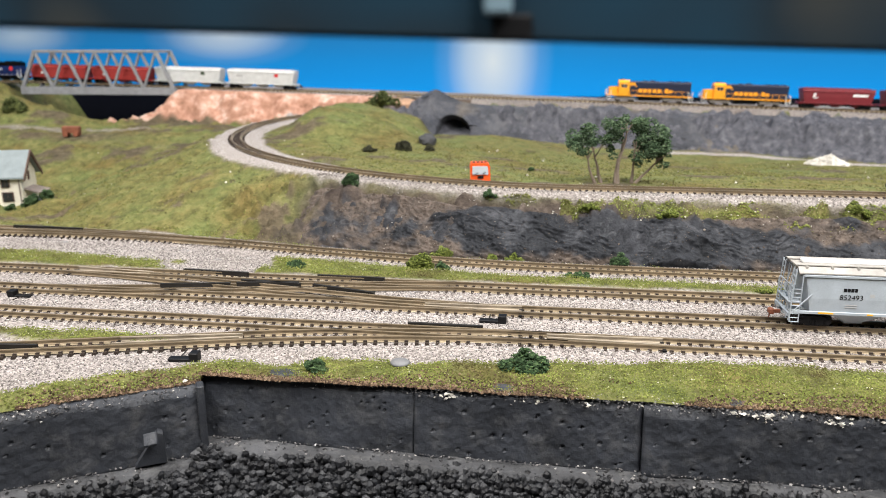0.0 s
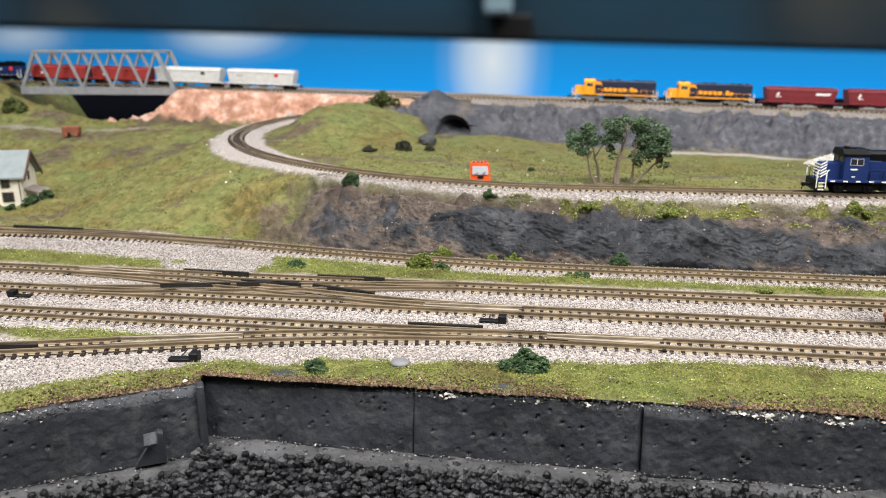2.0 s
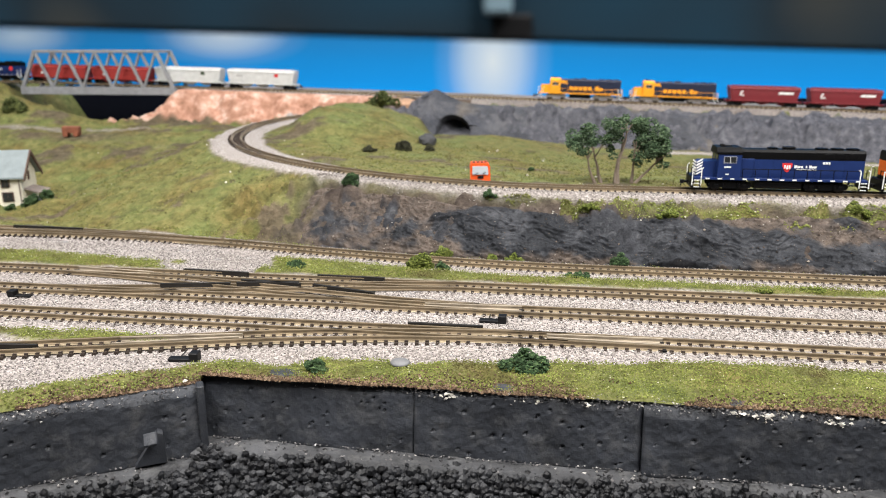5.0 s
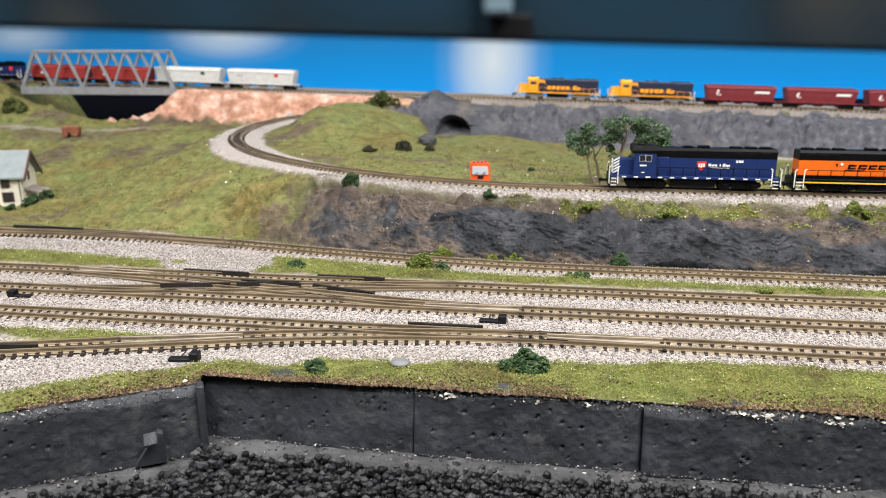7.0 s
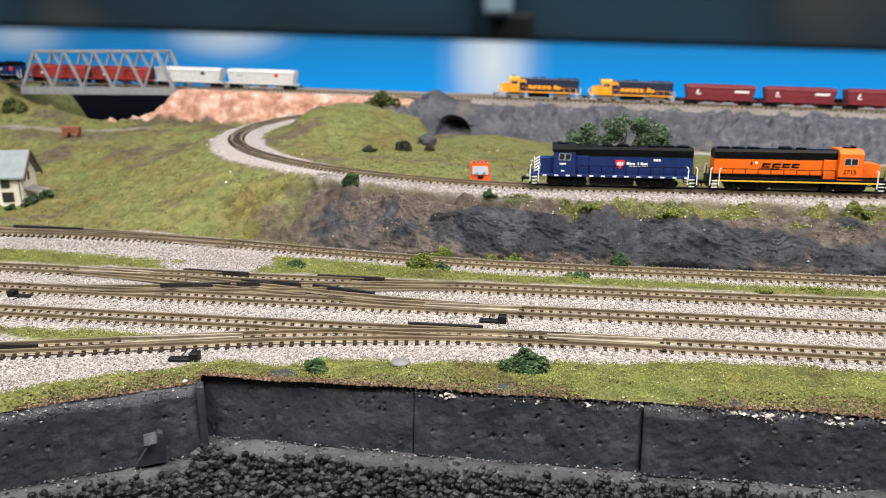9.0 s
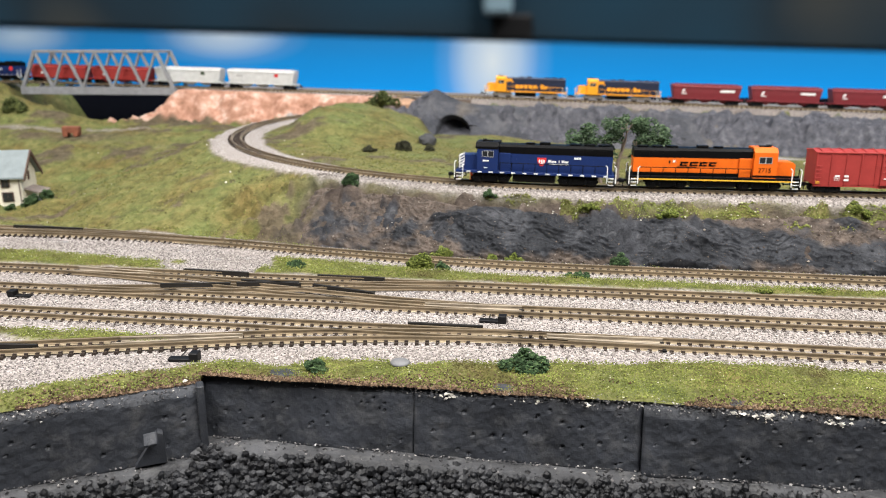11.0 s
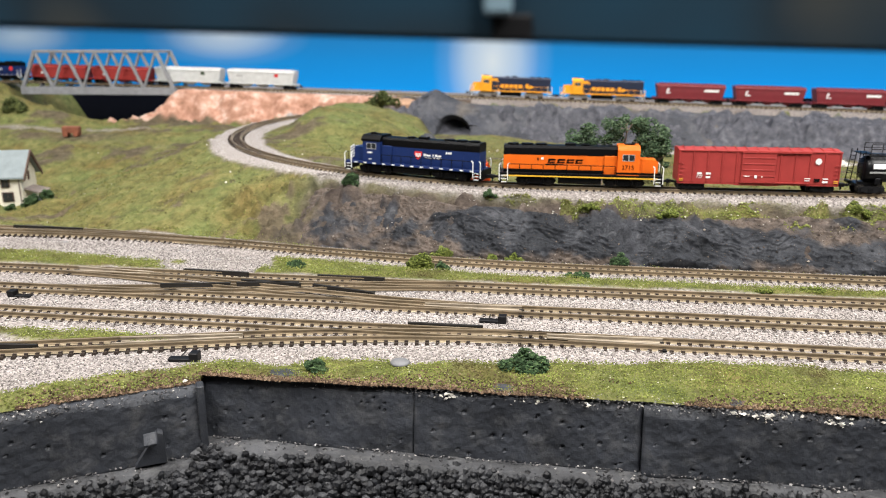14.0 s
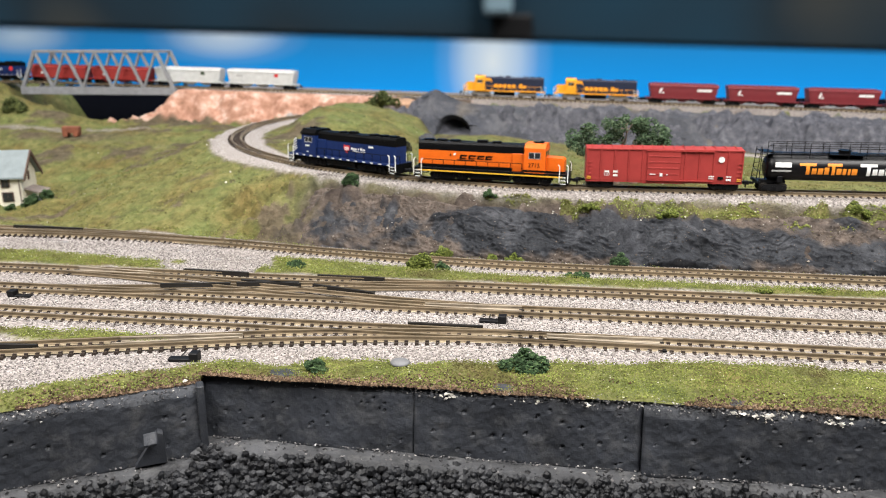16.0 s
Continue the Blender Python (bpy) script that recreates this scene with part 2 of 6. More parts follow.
def lay(x, y):
    """Height and the shares of gravel, grass, rock, grey rock and red rock."""
    d, zr, ang = track_gap(x, y)
    zb = zr - 0.0025
    n1, n2, n3 = fbm(x, y, 22, 4, 1), fbm(x, y, 60, 4, 5), fbm(x, y, 150, 3, 9)
    yard_end = yard4_y(x) + 0.017
    # valley at the left, rising towards the bridge
    left = step(-x, 0.12, 0.24)
    valley = -0.012 * step(y, 0.47, 0.56) + 0.042 * step(y, 0.62, 0.88) + 0.006 * n1
    foot = np.where(y > yard_end, valley * left, 0.0)
    slope = 1.0 - 0.66 * step(ang, 0.25, 0.75) + 0.15 * n1
    ridge = np.abs(fbm(x + 0.3 * n1, y * 2.2, 45, 4, 15)) * 2
    rockz = 0.012 * n1 + 0.018 * n2 + 0.011 * n3 + 0.009 * (ridge - 0.3) + 0.003 * fbm(x, y, 420, 2, 19)
    rocky = (1 - step(ang + 0.25 * n1, 0.42, 0.58)) * step(-d, 0.016, 0.024) * step(y, yard_end - 0.002, yard_end + 0.004)
    out = np.maximum(foot, zb - slope * (-d - 0.0165))
    out = out + np.where(d < -0.02, rockz * np.where(rocky > 0, 1.0, 0.35), 0) * step(y, yard_end, yard_end + 0.012) * step(-d, 0.0165, 0.025)
    # inside: meadow that falls away, with a hill in the loop
    df = R - np.hypot(np.minimum(x - CX, 0), np.minimum(y - CY, 0))
    far = step(df, 0.02, 0.12)
    inn = zb * (1 - far) + 0.0350 * far - 0.0015 - 0.020 * step(df, 0.03, 0.30) * (0.2 + 0.8 * step(x, -0.14, 0.10)) + 0.004 * n1 * step(df, 0.02, 0.06)
    hill = 0.032 * np.exp(-(((x + 0.225) / 0.088) ** 2 + ((y - 0.83) / 0.13) ** 2) ** 1.8)
    inn = inn + (hill + (0.012 * n1 + 0.006 * n2) * step(hill, 0.004, 0.02)) * step(df, 0.02, 0.09)
    z = np.where(d < -0.0165, out, np.where(d > 0.0165, inn, zb))
    lerp = step(d, 0.0145, 0.024)
    z = np.where(d > 0.0145, zb * (1 - lerp) + inn * lerp, z)
    # yard
    yard = y < yard_end
    z = np.where(yard, 0.0013 + 0.0004 * n2, z)
    # rear shelf with the rock wall below it
    bz = back_z(x) - RAIL
    base = 0.895 - 0.11 * step(x, 0.10, 0.45) + 0.008 * n1
    base = np.where(x < -0.2, 0.93 + 0.01 * n1, base)
    gap = step(x, -0.605, -0.505) + step(-x, 0.66, 0.80)
    top = base + 0.055 + 0.02 * n1
    f = step(y, base, top)
    rise = f * gap * np.clip(1 + 1.0 * n2 * (1 - step(y, 0.965, 0.98)), 0.3, 1.2)
    shelf = y > 0.982
    lip = bz + 0.0014 - 0.005 * (1 - step(y, 0.942, 0.984)) * step(x, -0.16, -0.02)
    zs = z + (lip - z) * np.where(shelf, gap, np.clip(rise, 0, 1))
    zs = zs + np.where((f > 0.02) & ~shelf, (0.014 * n2 + 0.007 * n3 + 0.010 * (np.abs(fbm(x, y, 34, 3, 25)) * 2 - 0.3)) * (1 - step(y, 0.955, 0.98)), 0)
    rear = (y > base) & ~yard & (x > -0.95)
    z = np.where(rear, np.where(gap > 0.01, zs, z), z)
    # the gap under the bridge drops into the dark
    z = np.where(~yard & (y > 0.955), z - (1 - np.clip(gap, 0, 1)) * 0.12 * step(y, 0.955, 0.972), z)
    mound = 0.047 * np.exp(-((x + 0.775) / 0.12) ** 2 - ((y - 0.925) / 0.042) ** 2)
    z = z + np.where(y > 0.6, mound, 0)
    # level ground before the tunnel mouth
    z = np.where(~yard, z - np.maximum(0, z - 0.0270) * np.exp(-(((x + 0.113) / 0.031) ** 2 + ((y - 0.885) / 0.075) ** 2) ** 3), z)
    # shares
    wide = 0.006 * step(ang, 0.5, 0.9) + 0.006 * n2
    onmain = step(-np.abs(d), -0.0225 - wide, -0.018 - wide) * np.where((x < CX) & (ang > 2.3), 0, 1) * np.where(yard, 0, 1)
    grass = np.where(yard, 0, 1.0) * (1 - onmain)
    redm = step(f * np.where(shelf, 0, 1), 0.05, 0.2) * step(-x, 0.18, 0.22) * step(x, -0.66, -0.60) * np.where(gap > 0.02, 1, 0)
    greym = step(f * np.where(shelf, 0, 1), 0.0, 0.03) * step(x, -0.22, -0.18) * (1 - step(y, 0.946 + 0.02 * n2, 0.952 + 0.02 * n2))
    road = step(-np.abs(y - (base - 0.013)), -0.012, -0.008) * step(x, 0.10, 0.14) * np.where(yard, 0, 1)
    path = step(-np.abs(y - (0.868 + 0.10 * (x + 0.60))), -0.010 + 0.01 * n2, -0.005 + 0.01 * n2) * step(-x, 0.46, 0.52) * 0.65
    black = step(n1 + 0.7 * n2, -0.10, 0.02) * step(-d, 0.026, 0.034) * step(x + 0.3 * n2, -0.16, -0.10)
    tan_ = np.clip(rocky * np.maximum(black, 0.25), 0, 1)
    gravel = np.where(yard, 1.0, np.maximum(onmain, np.where((shelf | ((y > 0.946 + 0.01 * n2) & (x > -0.10))) & (gap > 0.9), 0.55 + 0.5 * n1, np.maximum(road, path))))
    bare = np.maximum(step(n1 + 0.6 * n2, 0.11, 0.24), np.exp(-((x + 0.565) / 0.06) ** 2 - ((y - 0.835) / 0.022) ** 2))
    grass = grass * (1 - rocky) * np.where((y > 0.955) & (x > -0.2), 0, 1) * (1 - 0.8 * bare) * (1 - redm) * (1 - greym) * np.where(shelf & (x > -0.64), 0, 1) * (1 - road) * (1 - path)
    verge = step(-d, 0.020, 0.026) * step(d, -0.037 + 0.016 * n1 + 0.006 * n2, -0.026 + 0.016 * n1 + 0.006 * n2) * step(n1 + 0.8 * n2, -0.26, -0.08) * np.where(x > CX, 1, 0)
    grass = np.maximum(grass, verge * np.where(yard, 0, 1))
    tan_ = tan_ * (1 - verge)
    # grass in the yard: the front verge and the strips between the tracks
    fringe = 0.286 - 0.016 * step(-x, -0.10, 0.06) - 0.062 * step(-x, 0.06, 0.24) + 0.006 * n2 + 0.004 * n1
    fringe = np.maximum(fringe, front_y(x) + 0.0145 + 0.005 * n2 - 0.012 * step(x, -0.10, 0.0))
    gy = 1 - step(y, fringe - 0.002, fringe + 0.002)
    y4 = yard4_y(x)
    strip = step(y, 0.3805 + 0.004 * n2, 0.3825 + 0.004 * n2) * (1 - step(y, y4 - 0.0165 - 0.033 * step(-x, 0.15, 0.24) + 0.004 * n2, y4 - 0.0145 - 0.033 * step(-x, 0.15, 0.24) + 0.004 * n2))
    strip = strip * (step(x, -0.165 + 0.05 * n2, -0.155 + 0.05 * n2) + step(-x, 0.208, 0.216)) * (1 - step(n1, 0.2, 0.26))
    patch = step(-((x + 0.195) / 0.05) ** 2 - ((y - 0.278) / 0.008) ** 2 + 2 * n2, -0.9, -0.6)
    yg = np.clip(gy + strip + patch, 0, 1)
    grass = np.where(yard, yg, grass)
    gravel = np.where(yard, 1 - gy, gravel)
    bed = np.zeros_like(z)
    for cy in (0.3000, 0.3335, 0.3675):
        bed = np.maximum(bed, step(-np.abs(y - cy), -0.013, -0.009))
    bed = np.maximum(bed, step(-np.abs(y - y4), -0.013, -0.009))
    z = z + np.where(yard & (y > 0.285), 0.0008 * bed, 0)
    z = z + np.where(yard, 0.0012 * np.clip(strip + patch, 0, 1) + gy * (0.0015 + 0.0012 * n1 + 0.001 * n2), 0)
    # the turf sags towards the angled front edge
    z = z - np.where(x < -0.129, 0.0034 * (1 - step(y - front_y(x), 0.0, 0.016)), 0)
    return z, gravel, grass, tan_, greym, redm


def ground():
    xs = np.concatenate([np.linspace(-1.15, -0.60, 110)[:-1], np.linspace(-0.60, -0.36, 80)[:-1], np.linspace(-0.36, 0.36, 500)[:-1], np.linspace(0.36, 1.15, 140)])
    ys = np.concatenate([np.linspace(0, 0.19, 84)[:-1], np.linspace(0.19, 0.26, 72)[:-1], np.linspace(0.26, 0.60, 80)[:-1], np.linspace(0.60, 0.80, 80)[:-1], np.linspace(0.80, 0.915, 40)]) / 0.915
    nx, ny = len(xs), len(ys)
    X = np.repeat(xs[None], ny, 0)
    fy = front_y(xs)
    Y = np.where(ys[:, None] < 0.12, fy[None] + (0.245 + 0.915 * 0.12 - fy[None]) * ys[:, None] / 0.12, 0.245 + 0.915 * ys[:, None])
    z, *shares = lay(X, Y)
    v = np.stack([X, Y, z], -1).reshape(-1, 3)
    i = np.arange(nx * ny).reshape(ny, nx)
    f = np.stack([i[:-1, :-1], i[:-1, 1:], i[1:, 1:], i[1:, :-1]], -1).reshape(-1, 4)
    ob = mesh_np("ground", v, f, M["ground"], True)
    for n, s in zip(("gravel", "grass", "rock", "grey", "red"), shares):
        ob.data.attributes.new(n, "FLOAT", "POINT").data.foreach_set("value", np.asarray(s, np.float32).ravel())
    return tagged(ob, "sculpted model landscape with gravel, turf and rock", "ground", kind="structure")


ground()


# ---- tracks ----
def rail_mesh(bm, pts, side):
    """One rail along the points, side metres off the centre line (left positive)."""
    prof = [(-0.0009, 0.0), (0.0009, 0.0), (0.0009, 0.0003), (0.0003, 0.0006), (0.0003, 0.0014), (0.0005, 0.0016), (0.0005, 0.0021), (-0.0005, 0.0021), (-0.0005, 0.0016), (-0.0003, 0.0014), (-0.0003, 0.0006), (-0.0009, 0.0003)]
    rings = []
    for i, p in enumerate(pts):
        t = (pts[min(i + 1, len(pts) - 1)] - pts[max(i - 1, 0)]).normalized()
        n = Vector((-t.y, t.x, 0)).normalized()
        rings.append([bm.verts.new(p + n * (side + a) + Vector((0, 0, h - 0.0021))) for a, h in prof])
    for a, b in zip(rings, rings[1:]):
        for k in range(12):
            bm.faces.new((a[k], b[k], b[(k + 1) % 12], a[(k + 1) % 12]))
    bm.faces.new(rings[0][::-1]), bm.faces.new(rings[-1])


def foot_mesh(bm, pts, side):
    """The flat foot below a rail."""
    rings = []
    for i, p in enumerate(pts):
        t = (pts[min(i + 1, len(pts) - 1)] - pts[max(i - 1, 0)]).normalized()
        n = Vector((-t.y, t.x, 0)).normalized()
        rings.append([bm.verts.new(p + n * (side + a) + Vector((0, 0, h))) for a, h in ((-0.0012, -0.0025), (0.0012, -0.0025), (0.0012, -0.0020), (-0.0012, -0.0020))])
    for a, b in zip(rings, rings[1:]):
        for k in range(4):
            bm.faces.new((a[k], b[k], b[(k + 1) % 4], a[(k + 1) % 4]))
    bm.faces.new(rings[0][::-1]), bm.faces.new(rings[-1])


def line(fn, a, b, n):
    return [Vector(fn(a + (b - a) * i / n)) for i in range(n + 1)]


TIE = None


def track(pts, label, pitch=0.0045, span=(-0.34, 0.36), ties=True):
    """A track: two rails on ties; ties within the span are single parts, the rest joined."""
    global TIE
    root = tagged(new("railway_track"), label, "railway track", "tracks of the layout")
    for side in (0.0045, -0.0045):
        bm = bmesh.new()
        rail_mesh(bm, pts, side)
        part("rail", bm, M["rail"], root)
        if ties:
            bm = bmesh.new()
            foot_mesh(bm, pts, side)
            part("rail_foot", bm, M["rail_foot"], root, "pale brass rail foot")
    if not ties:
        return root
    if TIE is None:
        bm = bmesh.new()
        box(bm, -0.0006, 0.0006, -0.0078, 0.0078, -0.0024, -0.0021)
        box(bm, -0.0008, 0.0008, -0.0080, 0.0080, -0.0040, -0.0024)
        for s in (-0.0045, 0.0045):
            box(bm, -0.0008, 0.0008, s - 0.0015, s + 0.0015, -0.0023, -0.0016)
        TIE = bpy.data.meshes.new("tie")
        bm.to_mesh(TIE)
        bm.free()
        TIE.materials.append(M["tie"])
    acc, nxt, rest = 0.0, 0.002, bmesh.new()
    count = 0
    for a, b in zip(pts, pts[1:]):
        seg = (b - a).length
        while nxt <= acc + seg:
            p = a + (b - a) * ((nxt - acc) / seg)
            t = (b - a).normalized()
            m = Matrix.Translation(p) @ Matrix.Rotation(math.atan2(t.y, t.x) + random.uniform(-0.03, 0.03), 4, "Z")
            if span[0] < p.x < span[1] and count < 300:
                ob = new("tie", TIE)
                ob.parent, ob.matrix_basis = root, m
                count += 1
            else:
                box(rest, -0.0010, 0.0010, -0.0082, 0.0082, -0.0040, -0.0021, m=m)
            nxt += pitch
        acc += seg
    if len(rest.verts):
        tagged(part("distant_tie", rest, M["tie"], root), kind="stuff")
    else:
        rest.free()
    return root


Z = RAIL
track(line(lambda x: (x, 0.3000, Z), -0.60, 0.90, 150), "straight yard track of brass-toned rails beside the grass verge")
track(line(lambda x: (x, 0.3335, Z), -0.60, 1.10, 170), "straight yard track carrying the grey hopper car")
track(line(lambda x: (x, 0.3675, Z), -0.60, 0.90, 150), "straight yard track beside the strip of turf")
track(line(lambda x: (x, float(yard4_y(np.float64(x))), Z), -0.60, 0.90, 150), "winding yard track at the foot of the rock face")
track([main_at(s)[0] for s in np.linspace(1.0, -0.72, 260)], "curved main line on pale ballast above the rock face", span=(-0.30, 0.34))
track(line(lambda x: (x, BACK_Y, float(back_z(x))), -1.1, 1.1, 60), "straight elevated track along the blue backdrop", span=(-0.05, 0.6), pitch=0.006)


# ---- loose ballast and turf ----
def scatter(n, x0, x1, y0, y1, rng):
    x = rng.uniform(x0, x1, n)
    return x, rng.uniform(y0, y1, n)


def cover():
    rng = np.random.default_rng(11)
    x, y = scatter(230000, -0.36, 0.36, 0.215, 0.515, rng)
    keep = (y > front_y(x) + 0.001) & (np.abs(x) < 0.10 + 0.62 * y)
    x, y = x[keep], y[keep]
    z, gravel, grass, rock, grey, red = lay(x, y)
    r = rng.uniform(0, 1, len(x))
    near_rail = np.zeros(len(x), bool)
    for cy in (0.3000, 0.3335, 0.3675):
        near_rail |= (np.abs(np.abs(y - cy) - 0.0045) < 0.0011)
    g = (gravel > r) & (grass < 0.5) & ~near_rail
    c = np.stack([x[g], y[g], z[g] + 0.0001], -1)
    tagged(grains("ballast", c, rng.uniform(0.00028, 0.00060, g.sum()), M["ballast"], 0.8, rng), "loose pale grey crushed-stone ballast", "gravel")
    g = (grass > r) & (y < 0.46)
    x2, y2 = scatter(210000, -0.36, 0.36, 0.2, 0.47, rng)
    k = (y2 > front_y(x2) + 0.0005) & (np.abs(x2) < 0.10 + 0.62 * y2)
    x2, y2 = x2[k], y2[k]
    z2, _, gr2, *_ = lay(x2, y2)
    k = gr2 > rng.uniform(0.2, 0.9, len(x2))
    xx, yy, zz = np.r_[x[g], x2[k]], np.r_[y[g], y2[k]], np.r_[z[g], z2[k]]
    c = np.stack([xx, yy, zz + rng.uniform(0, 0.0011, len(xx)) * (0.4 + 1.6 * np.clip(fbm(xx, yy, 160, 2, 81) + 0.5, 0, 1))], -1)
    tagged(grains("turf", c, rng.uniform(0.00020, 0.00044, len(xx)), M["turf"], 0.9, rng), "yellow-green ground foam turf", "grass")
    # coarser tufts and crumbs over the hillsides
    x, y = scatter(42000, -0.55, 0.40, 0.46, 0.80, rng)
    k = (np.abs(x + 0.14 * y) < 0.08 + 0.62 * y)
    x, y = x[k], y[k]
    z, gravel, grass, *_ = lay(x, y)
    k = (grass > 0.4) & (fbm(x, y, 70, 3, 83) + rng.uniform(-0.25, 0.25, len(x)) > -0.02)
    c = np.stack([x[k], y[k], z[k] + 0.0003], -1)
    tagged(grains("hill_turf", c, rng.uniform(0.0003, 0.0008, k.sum()), M["hill_turf"], 0.8, rng), "olive green turf tufts on the hillsides", "grass")
    q = np.flatnonzero(k)[::260]
    c = np.stack([x[q], y[q], z[q] + 0.0006], -1)
    tagged(grains("pale_specks", c, rng.uniform(0.0005, 0.0011, len(q)), M["chip"], 0.8, rng), "pale stone specks in the hillside turf", "gravel")


cover()


# ---- front edge: foam panels, ledge and coal ----
def extra_materials():
    def paint(n, c, rough=0.42, vary=0.1, **kw):
        M[n] = surface(n + "_paint", c, rough, 0, vary, 130, 2500, 0.04, 0.0001, **kw)
    paint("blue", (0.010, 0.025, 0.105), 0.45, spec=0.22)
    paint("orange", (0.72, 0.130, 0.007), 0.45, spec=0.35)
    paint("engine_black", (0.003, 0.003, 0.0035), 0.45, spec=0.12)
    paint("stripe_yellow", (0.75, 0.42, 0.03))
    paint("box_red", (0.32, 0.038, 0.034), 0.5, spec=0.3)
    paint("hopper_grey", (0.36, 0.40, 0.44), 0.5)
    paint("hopper_roof", (0.33, 0.31, 0.285), 0.65, 0.25)
    paint("tank_black", (0.005, 0.005, 0.006), 0.35, spec=0.2)
    paint("truck_grey", (0.17, 0.15, 0.13), 0.6, 0.2)
    paint("white", (0.80, 0.80, 0.78), 0.5)
    paint("logo_orange", (0.85, 0.27, 0.02), 0.5)
    paint("logo_red", (0.62, 0.03, 0.03), 0.5)
    paint("engine_yellow", (0.86, 0.36, 0.015), 0.45)
    paint("navy", (0.012, 0.018, 0.045), 0.45)
    paint("silver", (0.40, 0.40, 0.40), 0.5)
    paint("hopper_red", (0.17, 0.016, 0.022), 0.5)
    paint("hopper_white", (0.60, 0.61, 0.60), 0.5)
    paint("rust", (0.22, 0.07, 0.035), 0.7, 0.35)
    paint("window_dark", (0.02, 0.022, 0.025), 0.15)
    paint("window_grey", (0.50, 0.54, 0.58), 0.3)
    paint("toy_orange", (0.80, 0.10, 0.015), 0.4)
    paint("bridge_grey", (0.27, 0.275, 0.29), 0.6, 0.2)
    paint("roof_grey", (0.20, 0.235, 0.245), 0.7, 0.12)
    paint("wall_cream", (0.68, 0.64, 0.54), 0.7, 0.08)
    paint("trim_brown", (0.10, 0.06, 0.045), 0.7)
    paint("porch_brown", (0.23, 0.19, 0.17), 0.7, 0.2)
    paint("pebble", (0.15, 0.15, 0.155), 0.7, 0.3)
    paint("clip_blue", (0.16, 0.24, 0.29), 0.4)
    paint("gap_shade", (0.004, 0.005, 0.009), 0.9, spec=0.05)
    paint("hall_wall", (0.22, 0.21, 0.20), 0.8)
    paint("hall_floor", (0.08, 0.078, 0.075), 0.6, 0.2)
    paint("hall_ceiling", (0.55, 0.55, 0.54), 0.8)
    paint("bench", (0.10, 0.10, 0.11), 0.7)
    m, nt, b = nodes_of("dark_blotchy_valance")
    # blue-green, near-black and brown blotches spread at random over the board
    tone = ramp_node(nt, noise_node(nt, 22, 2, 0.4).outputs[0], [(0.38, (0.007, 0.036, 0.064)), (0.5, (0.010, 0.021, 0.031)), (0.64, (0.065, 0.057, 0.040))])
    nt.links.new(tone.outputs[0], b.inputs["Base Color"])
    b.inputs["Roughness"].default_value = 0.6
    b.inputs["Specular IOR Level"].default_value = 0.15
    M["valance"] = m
    m, nt, b = nodes_of("painted_sky")
    c = nt.nodes.new("ShaderNodeTexCoord")
    sep = nt.nodes.new("ShaderNodeSeparateXYZ")
    nt.links.new(c.outputs["Object"], sep.inputs[0])
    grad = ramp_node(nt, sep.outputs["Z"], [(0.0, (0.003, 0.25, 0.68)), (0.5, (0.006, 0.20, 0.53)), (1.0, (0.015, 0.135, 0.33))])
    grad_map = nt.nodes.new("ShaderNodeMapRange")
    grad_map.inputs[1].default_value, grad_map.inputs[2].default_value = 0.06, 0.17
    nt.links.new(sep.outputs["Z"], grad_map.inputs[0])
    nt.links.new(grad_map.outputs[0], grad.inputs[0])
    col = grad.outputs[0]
    for cx, cz, wx, wz, s in SKY_CLOUDS:
        mp = nt.nodes.new("ShaderNodeMapping")
        mp.vector_type = "TEXTURE"
        mp.inputs["Location"].default_value, mp.inputs["Scale"].default_value = (cx, 1.13, cz), (wx, 1, wz)
        nt.links.new(c.outputs["Object"], mp.inputs[0])
        gr = nt.nodes.new("ShaderNodeTexGradient")
        gr.gradient_type = "SPHERICAL"
        nt.links.new(mp.outputs[0], gr.inputs[0])
        fade = ramp_node(nt, gr.outputs[1], [(0.0, (0, 0, 0)), (0.25, (0.10 * s,) * 3), (0.6, (0.62 * s,) * 3), (1.0, (s,) * 3)])
        col = mix_node(nt, fade.outputs[0], col, (0.50, 0.57, 0.62))
    nt.links.new(col, b.inputs["Base Color"])
    b.inputs["Roughness"].default_value = 0.8
    b.inputs["Specular IOR Level"].default_value = 0.1
    M["sky"] = m


# soft sprayed clouds on the board: centre x, z, half sizes, strength
SKY_CLOUDS = [(-0.084, 0.112, 0.092, 0.15, 1.0), (-0.50, 0.15, 0.14, 0.05, 0.75), (0.62, 0.10, 0.16, 0.06, 0.5), (-0.85, 0.15, 0.12, 0.04, 0.6), (0.3, 0.16, 0.3, 0.03, 0.25)]
extra_materials()


